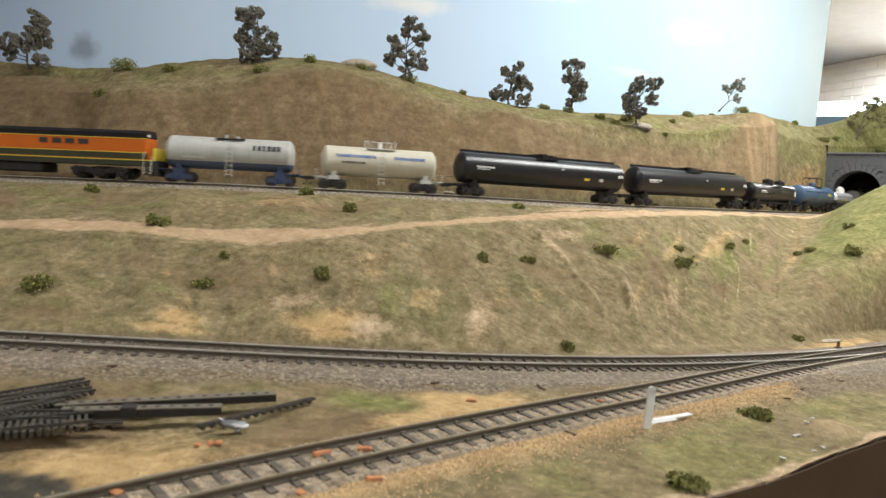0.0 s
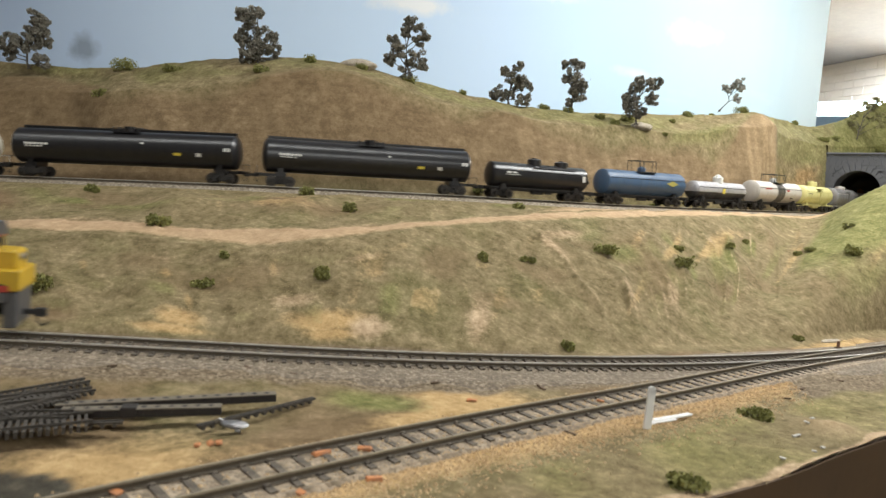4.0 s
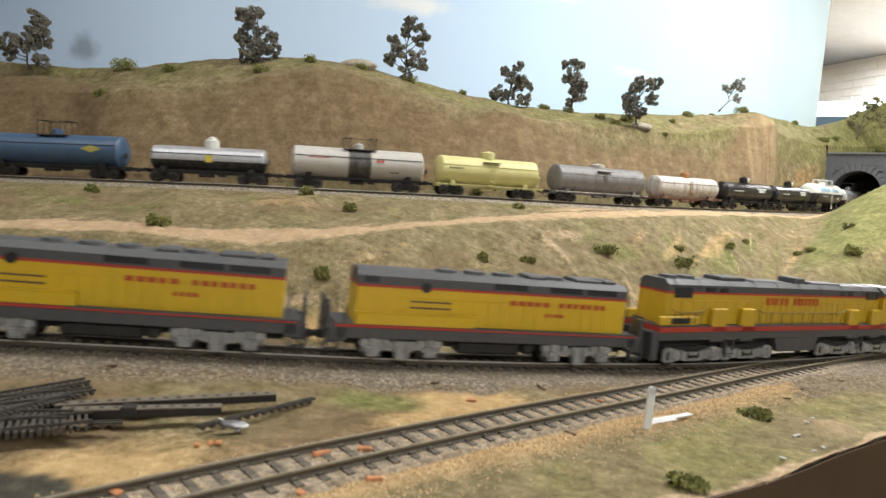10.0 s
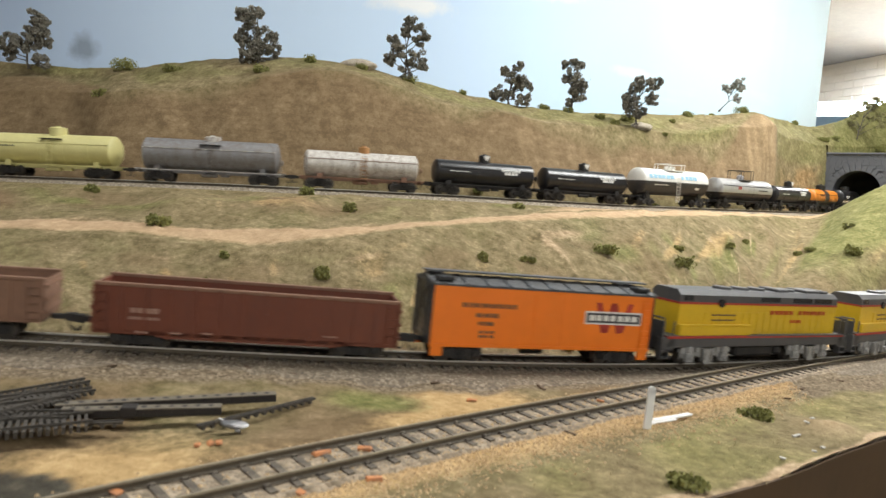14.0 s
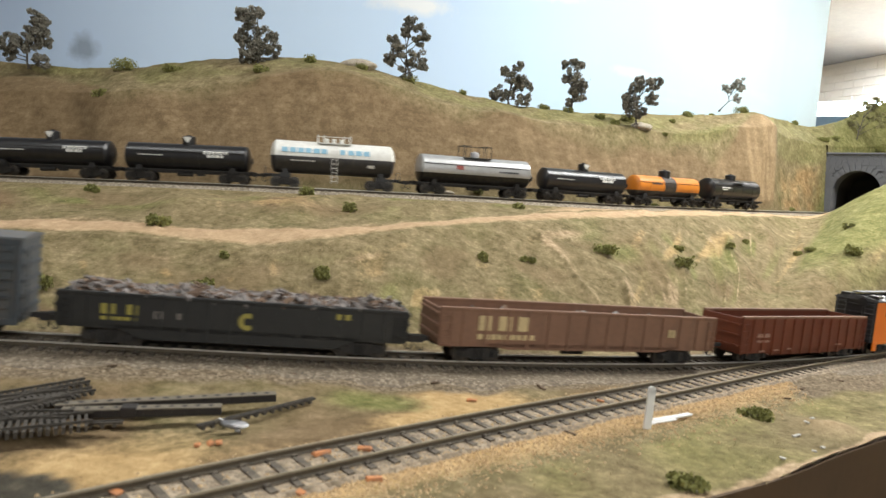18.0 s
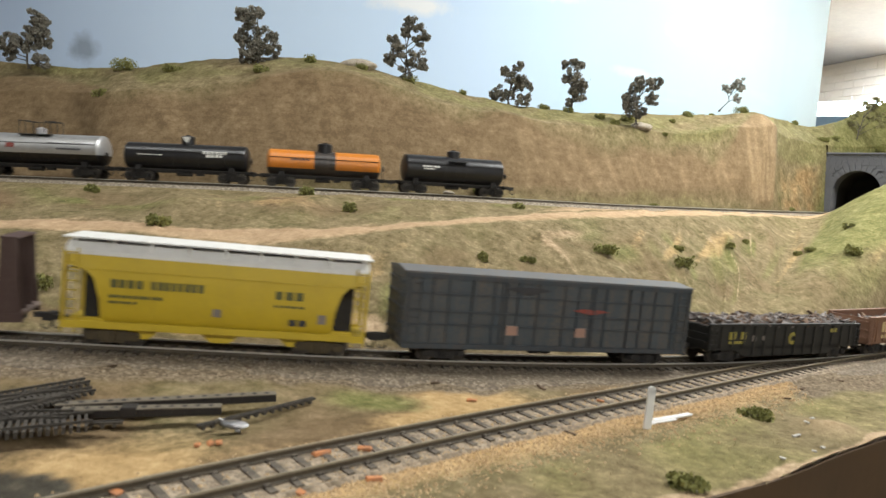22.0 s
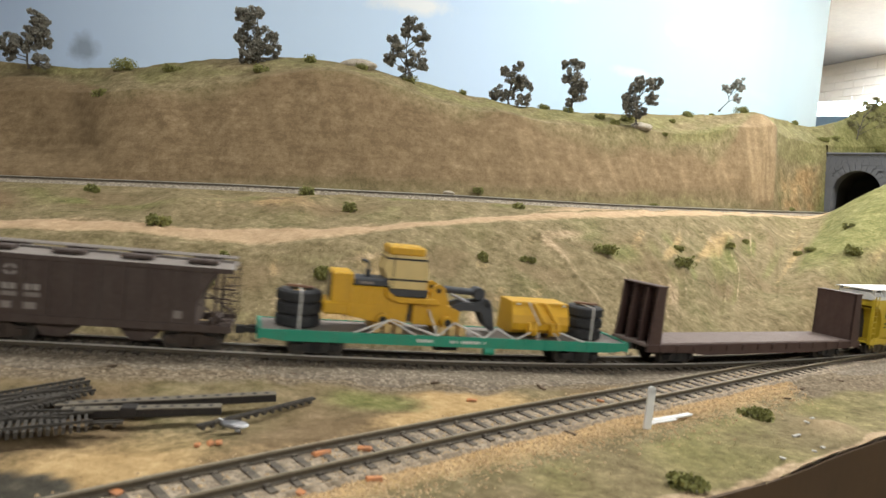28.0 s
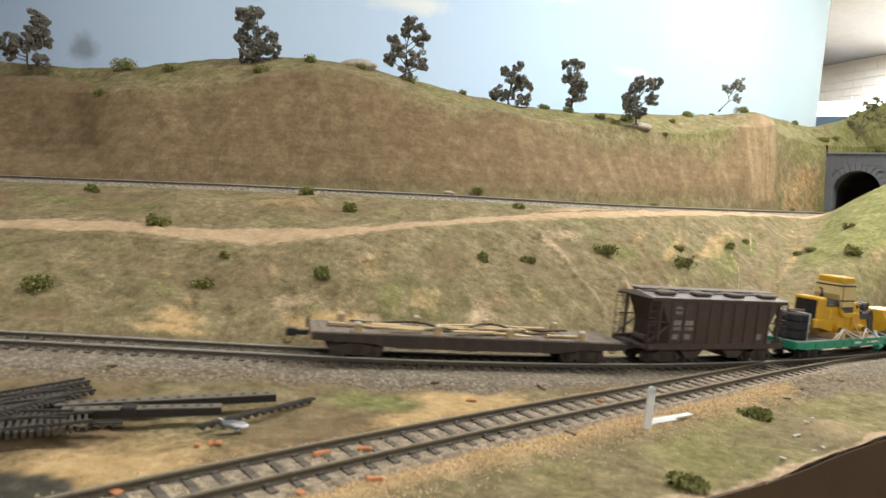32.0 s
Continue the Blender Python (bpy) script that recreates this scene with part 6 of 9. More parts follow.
    for x in (-0.133, -0.110, -0.078, -0.052, -0.026, 0.000, 0.028, 0.056, 0.084):
        bm = bmesh.new()
        prism(bm, [(-0.0124, 0.0490), (0.0124, 0.0490), (0.0124, 0.0541), (0.0090, 0.0572), (-0.0090, 0.0572), (-0.0124, 0.0541)], x - 0.0003, x + 0.0003, "x")
        bmesh.ops.recalc_face_normals(bm, faces=bm.faces[:])
        part("roof_seam", bm, M["loco_grey"], ob)
    for sy in (-1, 1):
        doors(ob, -0.138, -0.050, 8, sy * 0.0122 if sy < 0 else 0.0118, 0.0345, 0.0440, "loco_yellow")
        doors(ob, 0.060, 0.110, 5, sy * 0.0122 if sy < 0 else 0.0118, 0.0345, 0.0440, "loco_yellow")
    # roof: fans, hatches, exhaust
    for a, b, z in ((-0.085, -0.058, 0.0598), (0.000, 0.012, 0.0612), (0.014, 0.020, 0.0590), (-0.050, -0.010, 0.0580), (0.022, 0.060, 0.0582)):
        part("roof_hatch", bbox(a, b, -0.0075, 0.0075, 0.0560, z, 0.0006), M["loco_grey"], ob)
    bm = bmesh.new()
    for x in (-0.128, -0.112):
        tube(bm, (x, 0, 0.0565), (x, 0, 0.0590), 0.0065, 0.0060, 16)
    part("fan", bm, M["loco_grey"], ob)
    bm = bmesh.new()
    prism(bm, [(-0.028, 0.0185), (0.026, 0.0185), (0.021, 0.0078), (-0.024, 0.0078)], -0.0155, 0.0155)
    bmesh.ops.recalc_face_normals(bm, faces=bm.faces[:])
    part("fuel_tank", bm, M["loco_grey"], ob)
    # added box: closes the see-through gap and stands for shade beneath
    part("dark_filler", bbox(-0.140, 0.148, -0.0085, 0.0085, 0.0088, 0.0181), M["underframe"], ob, "black box added for the dark under the frame")
    for x in (-0.112, -0.056, 0.056, 0.113):
        long_truck(ob, x, 0.0340)
    couplers(ob, 0.156)


def booster(s, name):
    ob = car(name, "yellow cabless booster locomotive with a grey roof and silver trucks", "locomotive", "freight train", LOW, s, 0.111)
    HF, W = 0.0985, 0.0160
    part("frame", bbox(-0.094, 0.094, -W, W, 0.0125, 0.0188, 0.0005), M["loco_grey"], ob)
    part("sill_stripe", bbox(-0.0943, 0.0943, -W - 0.0003, W + 0.0003, 0.0188, 0.0202), M["bar_red"], ob, "thin red sill stripe")
    part("walkway", bbox(-0.0946, 0.0946, -W + 0.0004, W - 0.0004, 0.0200, 0.0206), M["loco_grey"], ob)
    hood(ob, -0.0835, 0.0865, 0.0125, 0.0202, 0.0418, 0.0505, "booster_yellow", "loco_grey", "bar_red")
    for sy in (-1, 1):
        y = sy * 0.0125
        doors(ob, -0.060, 0.078, 18, y if sy < 0 else y - 0.0004, 0.0215, 0.0360, "booster_yellow")
        y0, y1 = sorted((sy * 0.0120, sy * 0.0158))
        part("battery_box", bbox(-0.0840, -0.0135, y0, y1, 0.0200, 0.0272, 0.0007), M["booster_yellow"], ob)
        part("box_lid", bbox(-0.0840, -0.0140, y0 - 0.0002, y1 + 0.0002, 0.0270, 0.0277), M["booster_yellow"], ob)
        part("walkway_edge", bbox(-0.018, 0.094, sy * W - 0.0005, sy * W + 0.0005, 0.0198, 0.0206), M["loco_grey"], ob)
        for a, b in ((-0.0030, 0.0180), (0.0330, 0.0550), (0.0580, 0.0790), (-0.0800, -0.0720)):
            part("grille", bbox(a, b, min(y, y - sy * 0.0014) - 0.0003, max(y, y - sy * 0.0014) + 0.0003, 0.0436, 0.0470), M["loco_dark"], ob, "dark air intake grille")
        for x in (-0.0955, 0.0955):
            steps(ob, x, sy * 0.0160, 0.0060, 0.0190, "loco_grey", 4, 0.0075)
        bm = bmesh.new()
        tube(bm, (-0.0445, y, 0.0422), (-0.0445, y * 1.12, 0.0422), 0.0028, 0.0028, 14)
        part("porthole", bm, M["loco_dark"], ob)
        for k in range(2):
            part("louvre", bbox(-0.053, -0.029, y - 0.0006, y + 0.0006, 0.0300 + k * 0.0035, 0.0310 + k * 0.0035), M["wood"], ob)
        for x in (-0.0985, 0.0985):
            rail_path(ob, [(x, sy * 0.0150, 0.0190), (x, sy * 0.0150, 0.0320), (x, sy * 0.0050, 0.0320), (x, sy * 0.0050, 0.0190)], "loco_grey", 0.0006)
            rail_path(ob, [(x - 0.009 * (1 if x > 0 else -1), sy * 0.0152, 0.0190), (x - 0.009 * (1 if x > 0 else -1), sy * 0.0152, 0.0300)], "loco_grey", 0.0005)
    for x in (-0.0980, 0.0980):
        a, b = sorted((x, x - 0.010 * (1 if x > 0 else -1)))
        part("end_platform", bbox(a, b, -W, W, 0.0110, 0.0190, 0.0004), M["loco_grey"], ob)
        part("end_panel", bbox(x - 0.0008, x + 0.0008, -0.0150, -0.0060, 0.0190, 0.0300), M["loco_grey"], ob)
        part("end_panel", bbox(x - 0.0008, x + 0.0008, 0.0060, 0.0150, 0.0190, 0.0300), M["loco_grey"], ob)
    bars(ob, "bar_loco", 0.0075, 0.0362, 0.0270, 0.0028, 5, -0.0132, label="plain red lettering blocks")
    bars(ob, "bar_loco", 0.0400, 0.0362, 0.0330, 0.0028, 7, -0.0132)
    bars(ob, "bar_loco", 0.0310, 0.0298, 0.0130, 0.0022, 4, -0.0132)
    bm = bmesh.new()
    for x in (-0.030, -0.012, 0.006, 0.040):
        tube(bm, (x, 0, 0.0495), (x, 0, 0.0522), 0.0068, 0.0062, 16)
    part("fan", bm, M["loco_grey"], ob)
    for a, b in ((0.020, 0.032), (0.052, 0.070), (0.072, 0.080)):
        part("roof_hatch", bbox(a, b, -0.0085, 0.0085, 0.0495, 0.0525, 0.0006), M["loco_grey"], ob)
    part("fuel_tank", bbox(-0.022, 0.018, -0.0120, 0.0120, 0.0045, 0.0125, 0.0015), M["underframe"], ob)
    part("air_tank", bbox(0.0190, 0.0260, -0.0135, 0.0135, 0.0055, 0.0120, 0.0015), M["underframe"], ob)
    # added box that gives the booster its shaded underneath
    part("dark_filler", bbox(-0.088, 0.088, -0.0085, 0.0085, 0.0080, 0.0126), M["underframe"], ob, "black box added for the dark under the frame")
    for x in (-0.0560, 0.0550):
        loco_truck(ob, x, "loco_silver", 0.0330, True)
    couplers(ob, 0.0985)


def road_switcher():
    ob = car("orange_locomotive", "orange, black and dark green diesel locomotive", "locomotive", "locomotives of the tank train", UP, -2.088, 0.170)
    HF = 0.150
    part("frame", bbox(-HF, HF, -0.0155, 0.0155, 0.0150, 0.0210, 0.0005), M["loco_green"], ob)
    part("stripe", bbox(-HF - 0.0002, HF + 0.0002, -0.0158, 0.0158, 0.0206, 0.0216), M["bar_yellow"], ob, "yellow sill stripe")
    hood(ob, -0.075, 0.141, 0.0118, 0.0216, 0.0440, 0.0520, "loco_orange", "black", None)
    for sy in (-1, 1):
        y = sy * 0.0119
        part("belt", bbox(-0.075, 0.1413, min(y, y - sy * 0.0006) - 0.0002, max(y, y - sy * 0.0006) + 0.0002, 0.0222, 0.0285), M["loco_green"], ob, "dark green belt")
        part("stripe", bbox(-0.075, 0.1413, min(y, y - sy * 0.0006) - 0.0003, max(y, y - sy * 0.0006) + 0.0003, 0.0285, 0.0293), M["bar_yellow"], ob)
        part("stripe", bbox(-0.075, 0.1413, min(y, y - sy * 0.0006) - 0.0003, max(y, y - sy * 0.0006) + 0.0003, 0.0432, 0.0440), M["bar_yellow"], ob)
        rail_path(ob, [(-0.07, sy * 0.0152, 0.0320), (0.135, sy * 0.0152, 0.0320)], "loco_orange", 0.0003)
        steps(ob, 0.1440, sy * 0.0152, 0.0065, 0.0200, "underframe", 4, 0.007)
        rail_path(ob, [(0.1405, sy * 0.0158, 0.0070), (0.1400, sy * 0.0158, 0.0260), (0.1425, sy * 0.0158, 0.0300)], "white", 0.0005)
        rail_path(ob, [(0.1480, sy * 0.0158, 0.0070), (0.1485, sy * 0.0158, 0.0260)], "white", 0.0005)
    bars(ob, "bar_dark", 0.026, 0.0385, 0.056, 0.0052, 4, -0.0120, label="plain dark lettering blocks")
    cab = part("cab", bbox(-0.118, -0.075, -0.0160, 0.0160, 0.0210, 0.0535, 0.0008), M["loco_orange"], ob)
    part("window", bbox(-0.108, -0.098, -0.0163, -0.0155, 0.0410, 0.0480), M["loco_dark"], cab)
    part("window", bbox(-0.094, -0.084, -0.0163, -0.0155, 0.0410, 0.0480), M["loco_dark"], cab)
    part("nose", bbox(-0.143, -0.118, -0.0110, 0.0110, 0.0210, 0.0390, 0.0010), M["loco_orange"], ob)
    part("end_panel", bbox(0.1490, 0.1520, -0.0140, 0.0140, 0.0210, 0.0340, 0.0006), M["bar_yellow"], ob, "yellow end railing panel")
    part("pilot", bbox(0.1480, 0.1530, -0.0145, 0.0145, 0.0050, 0.0210, 0.0006), M["underframe"], ob)
    part("pilot", bbox(-0.1530, -0.1480, -0.0145, 0.0145, 0.0050, 0.0210, 0.0006), M["underframe"], ob)
    part("number_light", bbox(0.1395, 0.1416, -0.0090, -0.0040, 0.0455, 0.0480), M["bar_white"], ob)
    part("fuel_tank", bbox(-0.030, 0.030, -0.0140, 0.0140, 0.0045, 0.0150, 0.0020), M["underframe"], ob)
    for x in (-0.0900, 0.0920):
        loco_truck(ob, x, "underframe", 0.0470, False, True)
    couplers(ob, 0.1500)


# ---------------------------------------------------------------- freight cars of the lower train
def freight(name, label, s, half, spacing, cat="freight car", truck_mat="underframe"):
    ob = car(name, label, cat, "freight train", LOW, s, spacing)
    for x in (-spacing / 2, spacing / 2):
        truck(ob, x, truck_mat)
    couplers(ob, half)
    return ob


def sill(ob, half, z0=0.0085, z1=0.0125, w=0.004, mat="underframe"):
    bm = bmesh.new()
    box(bm, -half, half, -w, w, z0, z1)
    for x in (-half * 0.45, 0, half * 0.45):
        box(bm, x - 0.001, x + 0.001, -0.014, 0.014, z1 - 0.002, z1)
    part("centre_sill", bm, M[mat], ob)
    bm = bmesh.new()
    tube(bm, (-0.012, -0.007, 0.0075), (0.002, -0.007, 0.0075), 0.0026, 0.0026, 10)
    tube(bm, (0.014, 0.006, 0.0075), (0.026, 0.006, 0.0075), 0.0024, 0.0024, 10)
    part("brake_gear", bm, M[mat], ob)


def reefer():
    ob = freight("refrigerator_car", "bright orange wood-sided refrigerator car with a grey roof", -1.1104, 0.0745, 0.106)
    sill(ob, 0.073)
    part("body", bbox(-0.0735, 0.0735, -0.0160, 0.0160, 0.0108, 0.0452, 0.0004), M["reefer"], ob)
    for sy in (-1, 1):
        for x in (-0.0095, 0.0095):
            part("door_post", bbox(x - 0.0006, x + 0.0006, sy * 0.0160 - 0.0004, sy * 0.0160 + 0.0004, 0.0125, 0.0440), M["reefer"], ob)
        for zz in (0.018, 0.030, 0.040):
            part("hinge", bbox(-0.0092, 0.0092, sy * 0.0160 - 0.0004, sy * 0.0160 + 0.0004, zz, zz + 0.0008), M["reefer"], ob)
        part("door", bbox(-0.0088, 0.0088, sy * 0.0160 - 0.0003, sy * 0.0160 + 0.0003, 0.0130, 0.0435, 0.0001), M["reefer"], ob)
        part("side_sill", bbox(-0.0735, 0.0735, sy * 0.0160 - 0.0005, sy * 0.0160 + 0.0005, 0.0100, 0.0118), M["reefer"], ob)
        for x in (-0.069, 0.069):
            part("step", bbox(x - 0.0036, x + 0.0036, sy * 0.0155 - 0.0006, sy * 0.0155 + 0.0006, 0.0045, 0.0108, 0.0002), M["reefer"], ob)
        ladder(ob, 0.0690, sy * 0.0168, 0.0125, 0.0430, 0.0062, "reefer", 7)
    for x in (-0.0738, 0.0738):
        part("end", bbox(x - 0.0006, x + 0.0006, -0.0158, 0.0158, 0.0110, 0.0470), M["black"], ob, "black car end")
        for y in (-0.0110, 0.0110):
            ladder(ob, x * 1.016, y, 0.0120, 0.0450, 0.0070, "roof_grey", 8, "y")
        for k in range(5):
            z = 0.0150 + k * 0.0065
            part("end_rib", bbox(x * 1.008 - 0.0005, x * 1.008 + 0.0005, -0.0150, 0.0150, z - 0.0008, z + 0.0008, 0.0002), M["black"], ob)
    bm = bmesh.new()
    prism(bm, [(-0.0168, 0.0450), (0.0168, 0.0450), (0.0168, 0.0462), (0.0, 0.0498), (-0.0168, 0.0462)], -0.0750, 0.0750, "x")
    bmesh.ops.recalc_face_normals(bm, faces=bm.faces[:])
    part("roof", bm, M["roof_grey"], ob)
    for i in range(11):
        x = -0.0680 + i * 0.0136
        bm = bmesh.new()
        for sy in (-1, 1):
            a, b = (0.0, sy * 0.0168)
            m = Matrix.Translation((x, 0, 0))
            vs = [bm.verts.new(m @ Vector(c)) for c in ((-0.0006, 0, 0.0503), (0.0006, 0, 0.0503), (0.0006, b, 0.0468), (-0.0006, b, 0.0468), (-0.0006, 0, 0.0495), (0.0006, 0, 0.0495), (0.0006, b, 0.0460), (-0.0006, b, 0.0460))]
            for f in ((0, 1, 2, 3), (4, 7, 6, 5), (0, 3, 7, 4), (1, 5, 6, 2), (2, 6, 7, 3)):
                bm.faces.new([vs[k] for k in f])
        part("roof_rib", bm, M["black"], ob)
    part("roof_walk", bbox(-0.0755, 0.0755, -0.0040, 0.0040, 0.0512, 0.0520), M["roof_grey"], ob)
    for x in (-0.066, 0.066):
        for sy in (-1, 1):
            part("ice_hatch", bbox(x - 0.005, x + 0.005, sy * 0.0105 - 0.0040, sy * 0.0105 + 0.0040, 0.0475, 0.0500, 0.0004), M["black"], ob)
    bm = bmesh.new()
    tube(bm, (-0.0775, -0.006, 0.0440), (-0.0770, -0.006, 0.0440), 0.0038, 0.0038, 14)
    tube(bm, (-0.0765, -0.006, 0.0300), (-0.0765, -0.006, 0.0450), 0.0005, 0.0005, 6)
    part("brake_wheel", bm, M["black"], ob)
    # plain emblem and lettering blocks
    part("emblem", bbox(0.0258, 0.0640, -0.0166, -0.0160, 0.0274, 0.0334), M["bar_dark"], ob, "plain dark panel with a pale border")
    part("emblem_border", bbox(0.0248, 0.0650, -0.0164, -0.0160, 0.0264, 0.0344), M["bar_white"], ob)
    bars(ob, "bar_white", 0.0275, 0.0304, 0.0350, 0.0034, 7, -0.0167)
    for x0, x1 in ((0.0335, 0.0385), (0.0445, 0.0395), (0.0445, 0.0495), (0.0565, 0.0505)):
        bm = bmesh.new()
        prism(bm, [(x0 - 0.0017, 0.0398), (x0 + 0.0022, 0.0398), (x1 + 0.0022, 0.0212), (x1 - 0.0017, 0.0212)], -0.01625, -0.0158)
        bmesh.ops.recalc_face_normals(bm, faces=bm.faces[:])
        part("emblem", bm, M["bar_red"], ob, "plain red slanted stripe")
    bars(ob, "wood", -0.0560, 0.0345, 0.0350, 0.0026, 14, -0.0160)
    bars(ob, "wood", -0.0470, 0.0288, 0.0150, 0.0024, 6, -0.0160)
    bars(ob, "wood", -0.0450, 0.0240, 0.0100, 0.0022, 5, -0.0160)
    bars(ob, "wood", -0.0440, 0.0190, 0.0100, 0.0016, 3, -0.0160)
    bars(ob, "wood", -0.0440, 0.0165, 0.0100, 0.0016, 3, -0.0160)


def gondola(name, label, s, half, zt, zb, mat, ribs, load=None, letters=None, belly=0.0):
    ob = freight(name, label, s, half, half * 1.44, "gondola")
    sill(ob, half - 0.002)
    th = 0.0012
    W = 0.0160
    part("floor", bbox(-half + 0.001, half - 0.001, -W, W, zb + 0.0015, zb + 0.0035), M[mat], ob)
    for sy in (-1, 1):
        bm = bmesh.new()
        y0, y1 = sorted((sy * W, sy * (W - th)))
        prism(bm, [(-half, zt), (half, zt), (half, zb + 0.003), (half * 0.72, zb + 0.003), (half * 0.55, zb - belly), (-half * 0.55, zb - belly), (-half * 0.72, zb + 0.003), (-half, zb + 0.003)], y0, y1)
        bmesh.ops.recalc_face_normals(bm, faces=bm.faces[:])
        part("side", bm, M[mat], ob)
        y0, y1 = sorted((sy * (W - 0.0016), sy * (W + 0.0009)))
        part("top_rail", bbox(-half, half, y0, y1, zt - 0.0008, zt + 0.0010, 0.0002), M["rust" if mat == "oxide" else mat], ob)
        for i in range(ribs + 1):
            x = -half + 0.001 + (2 * half - 0.002) * i / ribs
            y0, y1 = sorted((sy * W, sy * (W + 0.0009)))
            low = zb - belly if abs(x) < half * 0.55 else zb + 0.003
            part("rib", bbox(x - 0.0010, x + 0.0010, y0, y1, low, zt), M[mat], ob)
        for x in (-half + 0.004, half - 0.004):
            ladder(ob, x, sy * (W + 0.0012), zb + 0.001, zt - 0.002, 0.006, mat, 5)
    for x in (-half, half):
        a, b = sorted((x, x - th * (1 if x > 0 else -1)))
        part("end", bbox(a, b, -W, W, zb + 0.003, zt - 0.0004), M[mat], ob)
        for k in range(3):
            part("end_rib", bbox(x - 0.0012, x + 0.0012, -W + 0.001, W - 0.001, zb + 0.006 + k * (zt - zb) * 0.28, zb + 0.0075 + k * (zt - zb) * 0.28), M[mat], ob)
    return ob


def scrap_load(ob, half, z, n, seed, w=0.0138, h=0.004):
    """Loose turnings, plates and rods heaped in a gondola."""
    rnd = random.Random(seed)
    for mat, k in (("scrap", n), ("scrap_rust", n // 2)):
        bm = bmesh.new()
        for i in range(k):
            x, y = rnd.uniform(-half + 0.004, half - 0.004), rnd.uniform(-w, w)
            zz = z + rnd.uniform(-0.001, h) * (1 - (abs(y) / w) ** 2 * 0.6) * (0.6 + 0.4 * math.sin(x * 130 + seed))
            m = Matrix.Translation((x, y, zz)) @ Euler((rnd.uniform(-0.7, 0.7), rnd.uniform(-0.7, 0.7), rnd.uniform(0, 3.1))).to_matrix().to_4x4()
            a, b, c = rnd.uniform(0.0008, 0.0044), rnd.uniform(0.0004, 0.0017), rnd.uniform(0.0002, 0.0008)
            box(bm, -a, a, -b, b, -c, c, m)
        tagged(part("scrap", bm, M[mat], ob, "jumbled grey scrap metal load"), kind="stuff")
    bm = bmesh.new()
    box(bm, -half + 0.002, half - 0.002, -w - 0.0008, w + 0.0008, z - 0.004, z - 0.0005)
    part("load_base", bm, M["scrap_rust"], ob)


def gondolas():
    ob = gondola("oxide_gondola", "deep oxide red ribbed gondola, empty", -1.2780, 0.0780, 0.0332, 0.0064, "oxide", 13)
    bars(ob, "bar_faint", -0.0600, 0.0205, 0.0140, 0.0026, 4, -0.0166)
    bars(ob, "bar_faint", -0.0605, 0.0165, 0.0150, 0.0014, 6, -0.0166)
    bars(ob, "bar_faint", -0.0570, 0.0095, 0.0070, 0.0010, 2, -0.0172)
    bars(ob, "bar_faint", -0.0405, 0.0098, 0.0070, 0.0010, 2, -0.0172)
    bars(ob, "bar_faint", -0.0250, 0.0105, 0.0060, 0.0010, 2, -0.0172)
    bars(ob, "bar_faint", 0.0370, 0.0125, 0.0080, 0.0008, 3, -0.0172)
    ob = gondola("rust_gondola", "faded rust brown long gondola with plain pale letter blocks", -1.4785, 0.0985, 0.0322, 0.0090, "rust", 14)
    bars(ob, "bar_tan", -0.0745, 0.0245, 0.0380, 0.0085, 3, -0.0166, label="plain pale yellow letter blocks", gap=0.35)
    bars(ob, "bar_tan", -0.0745, 0.0165, 0.0380, 0.0030, 9, -0.0166)
    bars(ob, "bar_tan", 0.060, 0.0215, 0.0060, 0.0050, 2, -0.0166)
    scrap_load(ob, 0.091, 0.0270, 90, 8, 0.013, 0.002)
    ob = gondola("black_gondola", "black gondola with a fishbelly side, heaped with scrap metal", -1.6808, 0.0887, 0.0278, 0.0090, "gon_black", 15, belly=0.0035)
    bars(ob, "bar_mustard", -0.0680, 0.0205, 0.0075, 0.0052, 2, -0.0166, label="plain yellow lettering blocks")
    bars(ob, "bar_mustard", -0.0560, 0.0205, 0.0062, 0.0052, 1, -0.0166)
    bars(ob, "bar_mustard", -0.0680, 0.0158, 0.0180, 0.0018, 5, -0.0166)
    bars(ob, "hop_roof", -0.0430, 0.0185, 0.0050, 0.0040, 1, -0.0164)
    bars(ob, "hop_roof", -0.0320, 0.0185, 0.0045, 0.0030, 1, -0.0164)
    bars(ob, "bar_mustard", 0.0490, 0.0235, 0.0085, 0.0030, 2, -0.0166)
    # round yellow emblem, open to one side
    bm = bmesh.new()
    for i in range(22):
        a = radians(38 + i * (284 / 22))
        b = radians(38 + (i + 1) * (284 / 22))
        r0, r1 = 0.0022, 0.0046
        vs = [bm.verts.new((0.003 + r * math.cos(t), y, 0.0178 + r * math.sin(t))) for y in (-0.0166, -0.0161) for r, t in ((r0, a), (r1, a), (r1, b), (r0, b))]
        bm.faces.new(vs[:4])
        for k in range(4):
            bm.faces.new((vs[k], vs[4 + k], vs[4 + (k + 1) % 4], vs[(k + 1) % 4]))
    bmesh.ops.recalc_face_normals(bm, faces=bm.faces[:])
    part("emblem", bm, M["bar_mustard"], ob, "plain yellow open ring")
    scrap_load(ob, 0.0875, 0.0276, 620, 5, 0.0142, 0.0048)


